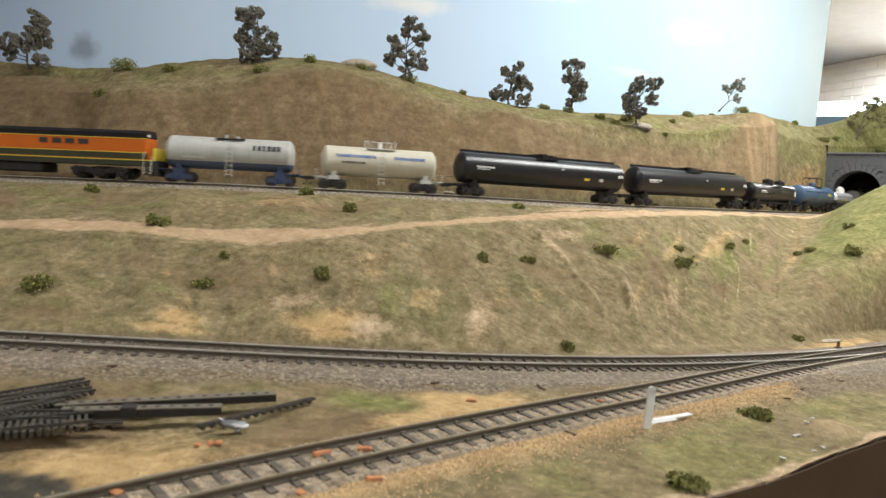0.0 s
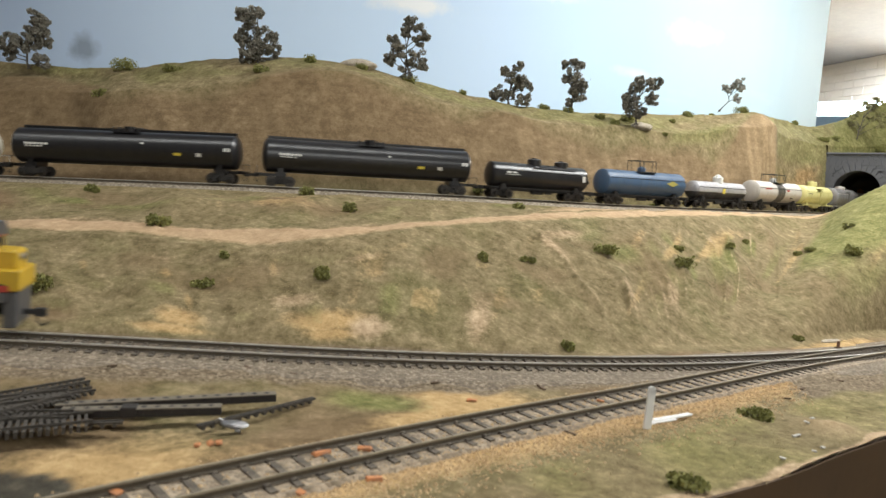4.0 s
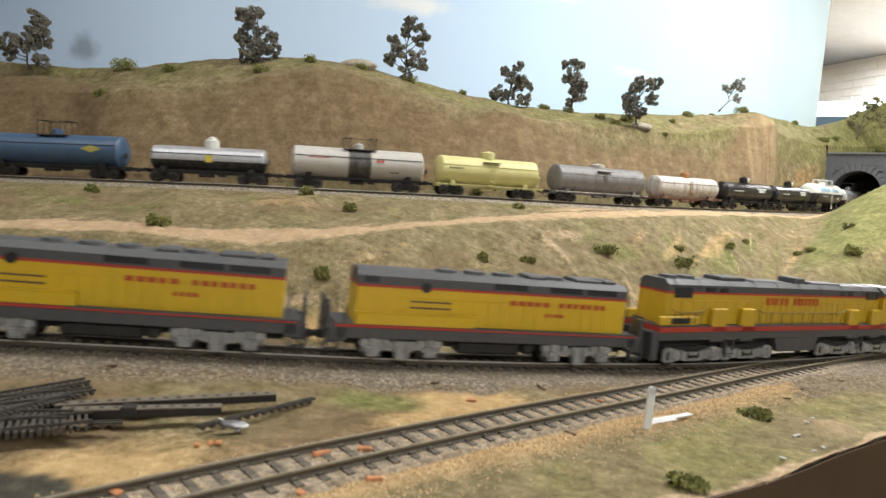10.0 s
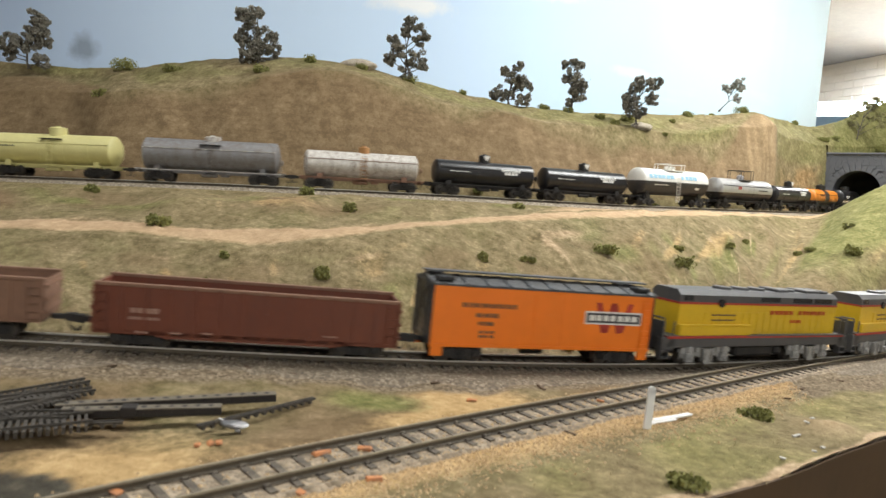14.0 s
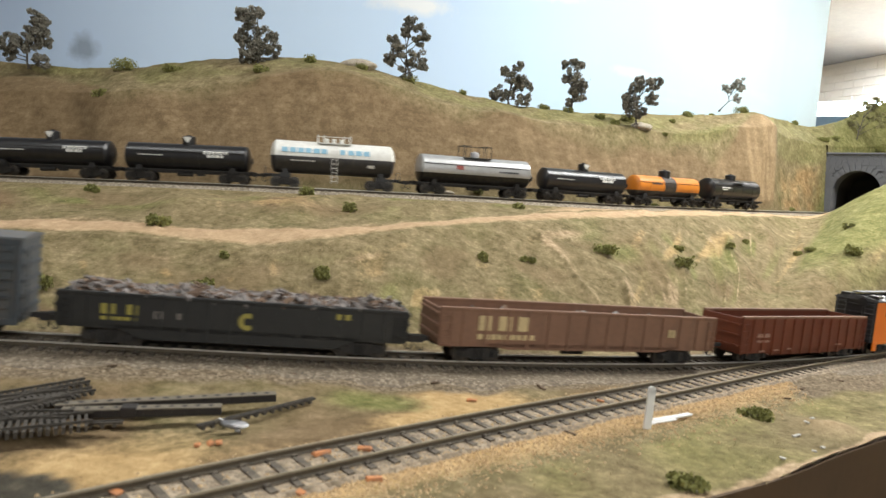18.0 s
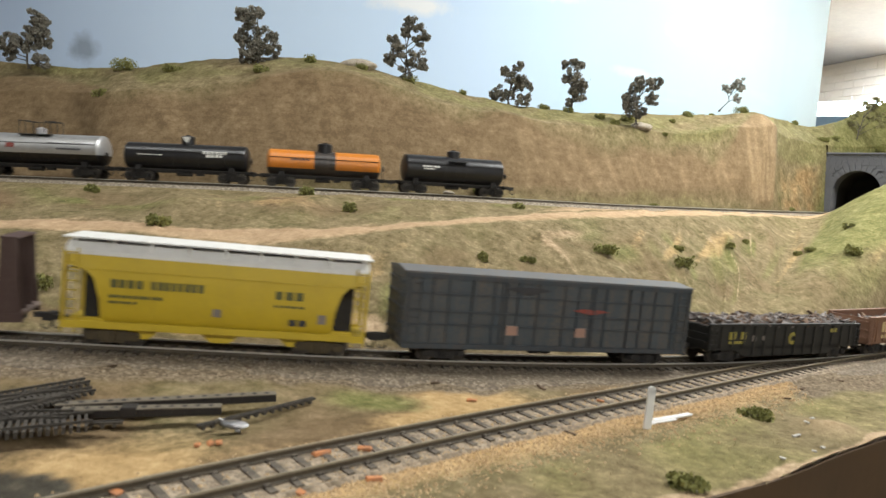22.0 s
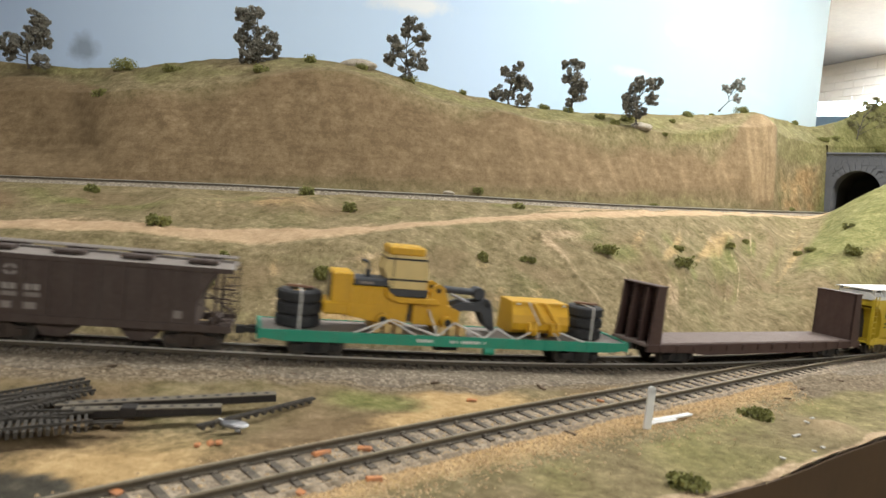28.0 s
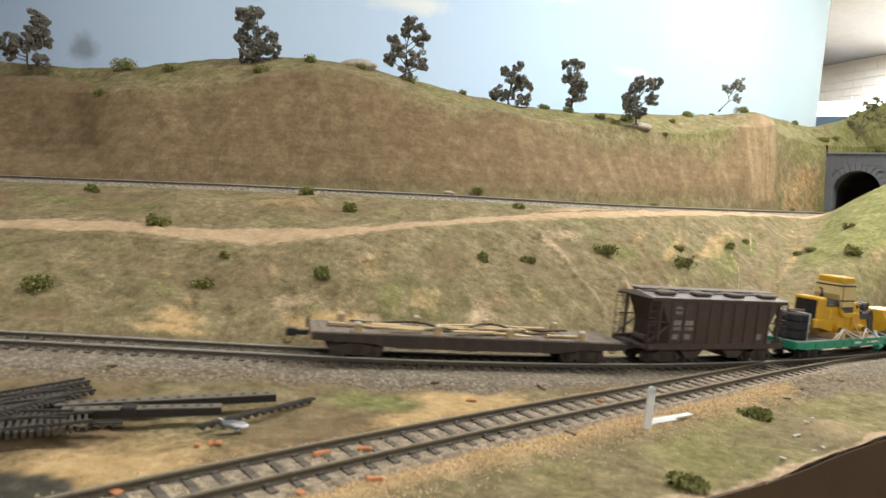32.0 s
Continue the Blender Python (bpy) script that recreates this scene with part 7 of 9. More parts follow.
def long_boxcar():
    ob = freight("long_boxcar", "long weathered blue-grey ribbed boxcar with plug doors", -1.8842, 0.0978, 0.138, "boxcar")
    sill(ob, 0.096)
    H, W = 0.0963, 0.0165
    part("body", bbox(-H, H, -W, W, 0.0092, 0.0515, 0.0004), M["box_blue"], ob)
    bm = bmesh.new()
    prism(bm, [(-0.0172, 0.0512), (0.0172, 0.0512), (0.0172, 0.0522), (0.0, 0.0540), (-0.0172, 0.0522)], -0.0972, 0.0972, "x")
    bmesh.ops.recalc_face_normals(bm, faces=bm.faces[:])
    part("roof", bm, M["box_roof"], ob)
    for sy in (-1, 1):
        y0, y1 = sorted((sy * W, sy * (W + 0.0010)))
        for x in (-0.0940, -0.0800, -0.0700, -0.0560, -0.0420, -0.0370, -0.0270, -0.0140, 0.0040, 0.0135, 0.0230, 0.0330, 0.0500, 0.0590, 0.0690, 0.0840, 0.0950):
            part("rib", bbox(x - 0.0006, x + 0.0006, y0, y1, 0.0110, 0.0500), M["box_rib"], ob)
        for z in (0.0225, 0.0300, 0.0400):
            part("rail", bbox(-0.0930, 0.0930, min(y0, y1), max(y0, y1) - 0.0003 if sy > 0 else max(y0, y1), z - 0.0005, z + 0.0005), M["box_rib"], ob)
        part("side_sill", bbox(-H, H, y0 - 0.0002, y1 + 0.0002, 0.0088, 0.0118, 0.0002), M["box_rib"], ob)
        part("eave", bbox(-H, H, y0, y1, 0.0485, 0.0512), M["box_rib"], ob)
        for x in (-0.0345, 0.0245, 0.0500, -0.0560):
            bm = bmesh.new()
            tube(bm, (x, sy * (W + 0.0012), 0.0120), (x, sy * (W + 0.0012), 0.0490), 0.0006, 0.0006, 6)
            part("door_rod", bm, M["box_rib"], ob)
        for x in (-0.090, 0.090):
            ladder(ob, x, sy * (W + 0.0014), 0.0100, 0.0480, 0.0062, "box_blue", 8)
    for x in (-H, H):
        for k in range(5):
            part("end_rib", bbox(x - 0.0011, x + 0.0011, -0.0145, 0.0145, 0.0145 + k * 0.0075, 0.0165 + k * 0.0075), M["box_rib"], ob)
        ladder(ob, x * 1.014, -0.0120, 0.0100, 0.0480, 0.0060, "box_blue", 8, "y")
    # plain emblems: red lozenge, dark lozenge, two white-framed labels
    for cx, cz, w, h, mt in ((0.0225, 0.0340, 0.0125, 0.0022, "bar_faded"), (-0.0210, 0.0450, 0.0150, 0.0030, "bar_dark")):
        bm = bmesh.new()
        vs = [bm.verts.new((cx + a * w, y, cz + b * h)) for y in (-W - 0.0012, -W - 0.0002) for a, b in ((-1, 0), (-0.55, -0.4), (0, -1), (0.55, -0.4), (1, 0), (0.55, 0.5), (-0.55, 0.5))]
        bm.faces.new(vs[:7])
        for k in range(7):
            bm.faces.new((vs[k], vs[7 + k], vs[7 + (k + 1) % 7], vs[(k + 1) % 7]))
        bmesh.ops.recalc_face_normals(bm, faces=bm.faces[:])
        part("emblem", bm, M[mt], ob, "faded plain lozenge emblem")
    for x in (-0.0330, 0.0130):
        part("placard", bbox(x, x + 0.0068, -W - 0.0013, -W - 0.0004, 0.0180, 0.0232), M["bar_faint"], ob, "faded brown placard")
        part("placard_edge", bbox(x - 0.0005, x + 0.0073, -W - 0.0009, -W - 0.0003, 0.0175, 0.0237), M["hop_roof"], ob)


def corn_hopper():
    ob = freight("covered_hopper", "mustard yellow covered hopper car with a white roof", -2.0740, 0.0765, 0.104, "hopper car", "truck_tan")
    M["hop_white"] = paint("hopper_white", (0.74, 0.73, 0.70), 0.5, dirt=0.12)
    H, W = 0.0755, 0.0160
    # curved body with sloping end sheets
    bm = bmesh.new()
    prof = [(-0.0125, 0.0120), (-0.0155, 0.0170), (-0.0162, 0.0260), (-0.0160, 0.0380), (-0.0148, 0.0470), (0.0148, 0.0470), (0.0160, 0.0380), (0.0162, 0.0260), (0.0155, 0.0170), (0.0125, 0.0120)]
    rings = []
    for x, zlo in ((-0.0738, 0.0415), (-0.0660, 0.0400), (-0.0618, 0.0355), (-0.0590, 0.0260), (-0.0580, 0.0120), (0.0580, 0.0120), (0.0590, 0.0260), (0.0618, 0.0355), (0.0660, 0.0400), (0.0738, 0.0415)):
        rings.append([bm.verts.new((x, y, max(z, zlo))) for y, z in prof])
    for p, q in zip(rings, rings[1:]):
        for i in range(len(prof)):
            j = (i + 1) % len(prof)
            bm.faces.new((p[i], p[j], q[j], q[i]))
    bm.faces.new(rings[0])
    bm.faces.new(rings[-1][::-1])
    bmesh.ops.remove_doubles(bm, verts=bm.verts[:], dist=1e-5)
    bmesh.ops.recalc_face_normals(bm, faces=bm.faces[:])
    part("body", sharp_smooth(finish("body", bm, M["corn_yellow"]), 35), None, ob)
    bm = bmesh.new()
    prism(bm, [(-0.0150, 0.0468), (0.0150, 0.0468), (0.0150, 0.0488), (0.0105, 0.0530), (-0.0105, 0.0530), (-0.0150, 0.0488)], -H, H, "x")
    bmesh.ops.recalc_face_normals(bm, faces=bm.faces[:])
    part("roof", bm, M["hop_white"], ob, "bright white roof")
    for sy in (-1, 1):
        part("roof_walk", bbox(-0.0770, 0.0770, sy * 0.0076 - 0.0074, sy * 0.0076 + 0.0074, 0.0548, 0.0555), M["hop_white"], ob)
        for i in range(9):
            x = -0.072 + i * 0.018
            part("bracket", bbox(x - 0.0005, x + 0.0005, sy * 0.0125 - 0.0015, sy * 0.0125 + 0.0015, 0.0500, 0.0548), M["hop_white"], ob)
        part("side_sill", bbox(-H, H, sy * 0.0155 - 0.0008, sy * 0.0155 + 0.0008, 0.0098, 0.0136, 0.0002), M["corn_yellow"], ob)
        for sx in (-1, 1):
            ladder(ob, sx * 0.0722, sy * 0.0162, 0.0075, 0.0500, 0.0064, "corn_yellow", 9)
            bm = bmesh.new()
            prism(bm, [(sx * 0.0560, 0.0136), (sx * 0.0690, 0.0136), (sx * 0.0690, 0.0150), (sx * 0.0575, 0.0150)], sy * 0.0150 - 0.0006, sy * 0.0150 + 0.0006)
            bmesh.ops.recalc_face_normals(bm, faces=bm.faces[:])
            part("gusset", bm, M["corn_yellow"], ob)
            part("corner_post", bbox(sx * 0.0752 - 0.0008, sx * 0.0752 + 0.0008, sy * 0.0150 - 0.0010, sy * 0.0150 + 0.0010, 0.0100, 0.0475), M["corn_yellow"], ob)
    bm = bmesh.new()
    box(bm, -H, H, -0.0035, 0.0035, 0.0085, 0.0130)
    for sx in (-1, 1):
        a, b = sorted((sx * H, sx * (H - 0.016)))
        box(bm, a, b, -0.0155, 0.0155, 0.0110, 0.0126)
    part("centre_sill", bm, M["corn_yellow"], ob)
    # black boxes give the hollow ends their dark inside and block the view through
    for sx in (-1, 1):
        a, b = sorted((sx * 0.0560, sx * 0.0690))
        part("end_shade", bbox(a, b, -0.0030, 0.0030, 0.0126, 0.0410), M["underframe"], ob, "black box standing for the shade inside the hollow end")
    for x in (-0.040, 0.0, 0.040):
        bm = bmesh.new()
        prism(bm, [(x - 0.013, 0.0125), (x + 0.013, 0.0125), (x + 0.005, 0.0045), (x - 0.005, 0.0045)], -0.0115, 0.0115)
        bmesh.ops.recalc_face_normals(bm, faces=bm.faces[:])
        part("outlet", bm, M["corn_yellow"], ob)
    bars(ob, "bar_olive", -0.0535, 0.0335, 0.0160, 0.0042, 4, -0.0164, label="dark olive lettering blocks")
    bars(ob, "bar_olive", -0.0345, 0.0335, 0.0260, 0.0042, 8, -0.0164)
    bars(ob, "bar_olive", 0.0270, 0.0330, 0.0160, 0.0044, 3, -0.0164)
    part("belt_seam", bbox(-0.073, 0.073, -0.0163, 0.0163, 0.0395, 0.0399), M["corn_yellow"], ob)
    bars(ob, "bar_olive", 0.0265, 0.0272, 0.0165, 0.0012, 6, -0.0165)
    bars(ob, "hop_roof", -0.004, 0.0215, 0.0050, 0.0040, 1, -0.0164)
    bars(ob, "hop_roof", 0.0500, 0.0215, 0.0050, 0.0050, 1, -0.0164)
    bars(ob, "bar_olive", -0.0540, 0.0270, 0.0260, 0.0016, 9, -0.0165)
    bars(ob, "bar_dark", 0.0350, 0.0188, 0.0100, 0.0032, 2, -0.0165)
    bars(ob, "bar_olive", -0.0540, 0.0240, 0.0140, 0.0012, 5, -0.0165)
    return ob


def bulkhead_flat():
    ob = freight("bulkhead_flatcar", "empty brown bulkhead flatcar with tall end walls", -2.2840, 0.1160, 0.164, "flatcar")
    sill(ob, 0.112)
    part("deck", bbox(-0.115, 0.115, -0.0158, 0.0158, 0.0128, 0.0150, 0.0003), M["deck_brown"], ob, "dusty wooden deck")
    for i in range(46):
        x = -0.0990 + i * 0.0044
        part("plank", bbox(x - 0.0019, x + 0.0019, -0.0156, 0.0156, 0.0148, 0.01535), M["deck_brown"], ob)
    for sy in (-1, 1):
        bm = bmesh.new()
        prism(bm, [(-0.115, 0.0145), (0.115, 0.0145), (0.115, 0.0100), (0.080, 0.0090), (0.060, 0.0070), (-0.060, 0.0070), (-0.080, 0.0090), (-0.115, 0.0100)], sy * 0.0160 - 0.0006, sy * 0.0160 + 0.0006)
        bmesh.ops.recalc_face_normals(bm, faces=bm.faces[:])
        part("side_sill", bm, M["brown"], ob)
        for i in range(14):
            x = -0.104 + i * 0.016
            part("stake_pocket", bbox(x - 0.0014, x + 0.0014, sy * 0.0166 - 0.0006, sy * 0.0166 + 0.0006, 0.0100, 0.0138), M["brown"], ob)
    for sx in (-1, 1):
        bm = bmesh.new()
        a, b = sorted((sx * 0.1035, sx * 0.1050))
        box(bm, a, b, -0.0155, 0.0155, 0.0128, 0.0512)
        part("bulkhead", bm, M["brown"], ob)
        for sy in (-1, 1):
            bm = bmesh.new()
            prism(bm, [(sx * 0.1035, 0.0128), (sx * 0.1035, 0.0518), (sx * 0.1105, 0.0518), (sx * 0.1122, 0.0300), (sx * 0.1145, 0.0128)], sy * 0.0152 - 0.0008, sy * 0.0152 + 0.0008)
            bmesh.ops.recalc_face_normals(bm, faces=bm.faces[:])
            part("gusset", bm, M["brown"], ob)
            prism_y = sy * 0.0055
            bm = bmesh.new()
            prism(bm, [(sx * 0.1045, 0.0128), (sx * 0.1045, 0.0505), (sx * 0.1100, 0.0505), (sx * 0.1138, 0.0128)], prism_y - 0.0006, prism_y + 0.0006)
            bmesh.ops.recalc_face_normals(bm, faces=bm.faces[:])
            part("gusset", bm, M["brown"], ob)
        for k in range(5):
            a, b = sorted((sx * 0.1048, sx * 0.1064))
            part("end_rib", bbox(a, b, -0.0150, 0.0150, 0.0180 + k * 0.0075, 0.0190 + k * 0.0075), M["brown"], ob)
        a, b = sorted((sx * 0.1028, sx * 0.1112))
        part("cap", bbox(a, b, -0.0162, 0.0162, 0.0512, 0.0523, 0.0002), M["brown"], ob)


def tyre_stack(ob, x, n, r, z):
    """A stack of large loader tyres lying flat, lashed down."""
    for k in range(n):
        bm = bmesh.new()
        zc = z + 0.0068 * k
        prof = [(r * 0.55, 0.0), (r * 0.88, 0.0), (r * 0.97, 0.0010), (r, 0.0020), (r, 0.0048), (r * 0.97, 0.0058), (r * 0.88, 0.0067), (r * 0.55, 0.0067)]
        seg = 28
        rings = [[bm.verts.new((x + rr * math.cos(2 * math.pi * i / seg), rr * math.sin(2 * math.pi * i / seg), zc + zz)) for i in range(seg)] for rr, zz in prof]
        for a, b in zip(rings, rings[1:] + rings[:1]):
            for i in range(seg):
                bm.faces.new((a[i], a[(i + 1) % seg], b[(i + 1) % seg], b[i]))
        for i in range(seg):
            t = 2 * math.pi * i / seg
            m = Matrix.Translation((x, 0, zc + 0.0034)) @ Matrix.Rotation(t, 4, "Z")
            box(bm, r - 0.0004, r + 0.0006, -0.0005, 0.0005, -0.0024, 0.0024, m)
        bmesh.ops.recalc_face_normals(bm, faces=bm.faces[:])
        part("tyre", bm, M["rubber"], ob)
        part("hub", (lambda b_: (tube(b_, (x, 0, zc + 0.001), (x, 0, zc + 0.0050), r * 0.54, r * 0.54, 20), b_)[1])(bmesh.new()), M["cat"], ob, "yellow wheel hub")
    bm = bmesh.new()
    top = z + 0.0068 * n
    box(bm, x - 0.0005, x + 0.0005, -r - 0.0008, -r - 0.0002, z - 0.002, top + 0.0003)
    box(bm, x - 0.0005, x + 0.0005, -r - 0.0008, r + 0.0008, top, top + 0.0004)
    box(bm, x - 0.0005, x + 0.0005, r + 0.0002, r + 0.0008, z - 0.002, top + 0.0003)
    part("strap", bm, M["strap"], ob, "white lashing strap")


def machine_flat():
    ob = freight("green_flatcar", "bright green flatcar with a grey deck", -2.5222, 0.1110, 0.160, "flatcar")
    sill(ob, 0.108)
    part("deck", bbox(-0.111, 0.111, -0.0156, 0.0156, 0.0130, 0.0148, 0.0003), M["hop_roof"], ob, "dusty grey deck")
    for sy in (-1, 1):
        bm = bmesh.new()
        prism(bm, [(-0.111, 0.0152), (0.111, 0.0152), (0.111, 0.0108), (0.098, 0.0092), (-0.098, 0.0092), (-0.111, 0.0108)], sy * 0.0158 - 0.0006, sy * 0.0158 + 0.0006)
        bmesh.ops.recalc_face_normals(bm, faces=bm.faces[:])
        part("side_sill", bm, M["green"], ob)
        for i in range(15):
            x = -0.098 + i * 0.014
            part("stake_pocket", bbox(x - 0.0012, x + 0.0012, sy * 0.0164 - 0.0005, sy * 0.0164 + 0.0005, 0.0104, 0.0142), M["green"], ob)
    for x in (-0.111, 0.111):
        part("end_sill", bbox(x - 0.0010, x + 0.0010, -0.0158, 0.0158, 0.0098, 0.0156), M["green"], ob)
    bm = bmesh.new()
    tube(bm, (0.016, -0.0150, 0.0075), (0.022, -0.0150, 0.0075), 0.0026, 0.0026, 12)
    part("brake_cylinder", bm, M["green"], ob)
    tyre_stack(ob, -0.0905, 3, 0.0118, 0.0150)
    tyre_stack(ob, 0.0870, 3, 0.0113, 0.0150)
    for x in (-0.0905, 0.0870):
        bt = part("batten", bbox(-0.0075, 0.0075, -0.0010, 0.0010, 0, 0.0012, 0.0002), M["rust"], ob, "rust-brown batten over the tyres")
        bt.matrix_basis = Matrix.Translation((x, -0.001, 0.0362)) @ Matrix.Rotation(-0.35, 4, "Z")

    def side(poly, y0, y1, mt, name, parent, label="", bev=0.0):
        b_ = bmesh.new()
        prism(b_, poly, y0, y1)
        if bev:
            bmesh.ops.bevel(b_, geom=b_.edges[:], offset=bev, segments=1, affect="EDGES", profile=0.5)
        bmesh.ops.recalc_face_normals(b_, faces=b_.faces[:])
        return part(name, b_, M[mt], parent, label)

    # wheel loader, wheels taken off
    ld = side([(-0.0700, 0.0237), (-0.0600, 0.0237), (-0.0480, 0.0202), (-0.0275, 0.0196), (-0.0262, 0.0330), (-0.0345, 0.0345), (-0.0405, 0.0402), (-0.0605, 0.0402), (-0.0700, 0.0300)], -0.0092, 0.0092, "cat", "wheel_loader", ob, "yellow wheel loader without its wheels", 0.0007)
    part("radiator", bbox(-0.0712, -0.0592, -0.0098, 0.0098, 0.0275, 0.0474, 0.0010), M["cat"], ld)
    part("grille", bbox(-0.0718, -0.0708, -0.0080, 0.0080, 0.0300, 0.0452, 0.0003), M["loco_dark"], ld, "dark radiator grille")
    part("counterweight", bbox(-0.0750, -0.0600, -0.0104, 0.0104, 0.0236, 0.0308, 0.0010), M["cat"], ld)
    part("bonnet", bbox(-0.0594, -0.0350, -0.0090, 0.0090, 0.0400, 0.0446, 0.0010), M["tarp"], ld, "dark blue-black bonnet")
    part("badge", bbox(-0.0555, -0.0480, -0.0093, -0.0088, 0.0415, 0.0428), M["hop_roof"], ld, "plain grey badge")
    for x in (-0.0520, -0.0450):
        part("side_door", bbox(x - 0.0030, x + 0.0030, -0.0095, -0.0088, 0.0300, 0.0385, 0.0003), M["cat"], ld)
    bm = bmesh.new()
    pipe(bm, [(-0.0500, 0, 0.0440), (-0.0500, 0, 0.0515), (-0.0508, 0, 0.0532), (-0.0545, 0, 0.0542)], 0.0008, 8)
    tube(bm, (-0.0500, 0, 0.0440), (-0.0500, 0, 0.0488), 0.0016, 0.0016, 12)
    part("exhaust", bm, M["tarp"], ld)
    part("cab_base", bbox(-0.0392, -0.0160, -0.0095, 0.0095, 0.0350, 0.0402, 0.0008), M["tarp"], ld, "dark cab base")
    cb = side([(-0.0385, 0.0400), (-0.0425, 0.0500), (-0.0407, 0.0590), (-0.0192, 0.0590), (-0.0168, 0.0500), (-0.0175, 0.0400)], -0.0100, 0.0100, "cab_tan", "cab", ld, "cream boarded-up cab")
    part("cab_roof", bbox(-0.0405, -0.0194, -0.0096, 0.0096, 0.0586, 0.0640, 0.0010), M["cat"], ld)
    for z, a, b in ((0.0445, -0.0405, -0.0168), (0.0563, -0.0414, -0.0182)):
        part("band", bbox(a, b, -0.0103, 0.0103, z, z + 0.0011), M["loco_dark"], cb, "dark lashing band")
    part("corner_post", bbox(-0.0378, -0.0371, -0.0102, 0.0102, 0.0405, 0.0588), M["wood"], cb)
    side([(-0.0420, 0.0400), (-0.0345, 0.0352), (-0.0110, 0.0352), (-0.0090, 0.0320), (-0.0340, 0.0322), (-0.0400, 0.0350)], -0.0120, 0.0120, "cat", "fender", ld, "", 0.0003)
    part("hinge_block", bbox(-0.0275, -0.0225, -0.0040, 0.0040, 0.0205, 0.0345, 0.0004), M["tarp"], ld)
    side([(-0.0235, 0.0196), (-0.0050, 0.0190), (0.0050, 0.0215), (0.0052, 0.0285), (-0.0085, 0.0335), (-0.0235, 0.0335)], -0.0075, 0.0075, "cat", "front_frame", ld, "", 0.0006)
    for sy in (-1, 1):
        tw = side([(-0.0150, 0.0215), (-0.0140, 0.0390), (-0.0125, 0.0425), (-0.0095, 0.0438), (-0.0062, 0.0420), (-0.0030, 0.0340), (-0.0040, 0.0225)], sy * 0.0078 - 0.0009, sy * 0.0078 + 0.0009, "cat", "tower", ld)
        bm = bmesh.new()
        tube(bm, (-0.0096, sy * 0.0078 - 0.0016, 0.0400), (-0.0096, sy * 0.0078 + 0.0016, 0.0400), 0.0014, 0.0014, 12)
        part("pin", bm, M["loco_dark"], tw)
        side([(-0.0030, 0.0225), (0.0012, 0.0235), (0.0034, 0.0275), (0.0075, 0.0292), (0.0180, 0.0288), (0.0215, 0.0215), (0.0250, 0.0178), (0.0275, 0.0190), (0.0262, 0.0290), (0.0240, 0.0352), (0.0200, 0.0372), (0.0165, 0.0340), (0.0070, 0.0338), (0.0010, 0.0318), (-0.0035, 0.0265)], sy * 0.0060 - 0.0010, sy * 0.0060 + 0.0010, "tarp", "lift_arm", ld, "dark grey lift arm", 0.0002)
    bm = bmesh.new()
    tube(bm, (-0.0040, 0, 0.0400), (0.0150, 0, 0.0392), 0.0021, 0.0021, 12)
    tube(bm, (0.0150, 0, 0.0392), (0.0215, 0, 0.0330), 0.0016, 0.0016, 10)
    tube(bm, (0.0172, -0.0045, 0.0390), (0.0172, 0.0045, 0.0390), 0.0036, 0.0036, 16)
    tube(bm, (0.0215, -0.0070, 0.0330), (0.0215, 0.0070, 0.0330), 0.0020, 0.0020, 12)
    tube(bm, (0.0262, -0.0070, 0.0192), (0.0262, 0.0070, 0.0192), 0.0017, 0.0017, 12)
    part("tilt_cylinder", bm, M["tarp"], ld, "dark tilt cylinder")
    bm = bmesh.new()
    tube(bm, (-0.0010, -0.0050, 0.0380), (0.0120, -0.0062, 0.0330), 0.0009, 0.0009, 8)
    part("piston_rod", bm, M["silver"], ld)
    for x in (-0.0415, -0.0035):
        bm = bmesh.new()
        tube(bm, (x, -0.0128, 0.0222), (x, 0.0128, 0.0222), 0.0034, 0.0034, 16)
        part("axle", bm, M["cat"], ld)
        bm = bmesh.new()
        tube(bm, (x, -0.0138, 0.0222), (x, -0.0126, 0.0222), 0.0022, 0.0022, 14)
        tube(bm, (x, 0.0126, 0.0222), (x, 0.0138, 0.0222), 0.0022, 0.0022, 14)
        part("hub", bm, M["loco_dark"], ld)
        for d in (-0.0062, 0.0, 0.0062):
            part("block", bbox(x + d - 0.0022, x + d + 0.0022, -0.0128, 0.0128, 0.0148, 0.0198, 0.0003), M["crate"], ob, "wooden chock")
    ld.matrix_basis = Matrix.Translation((-0.0034, 0, 0))
    # bucket lying with its curved back to the aisle
    bm = bmesh.new()
    back = [(0.0100, 0.0366), (-0.0080, 0.0366), (-0.0092, 0.0345), (-0.0122, 0.0290), (-0.0134, 0.0245), (-0.0124, 0.0205), (-0.0090, 0.0180), (-0.0040, 0.0172), (0.0120, 0.0172), (0.0120, 0.0182), (-0.0036, 0.0184), (-0.0082, 0.0192), (-0.0112, 0.0212), (-0.0120, 0.0245), (-0.0108, 0.0285), (-0.0076, 0.0340), (0.0100, 0.0356)]
    prism(bm, back, 0.0338, 0.0698, "x")
    for x in (0.0333, 0.0694):
        prism(bm, [(0.0095, 0.0366), (-0.0080, 0.0366), (-0.0122, 0.0290), (-0.0134, 0.0245), (-0.0124, 0.0205), (-0.0090, 0.0180), (-0.0040, 0.0172), (0.0120, 0.0172)], x, x + 0.0009, "x")
    bmesh.ops.recalc_face_normals(bm, faces=bm.faces[:])
    bk = part("bucket", bm, M["cat"], ob, "yellow loader bucket lashed to the deck")
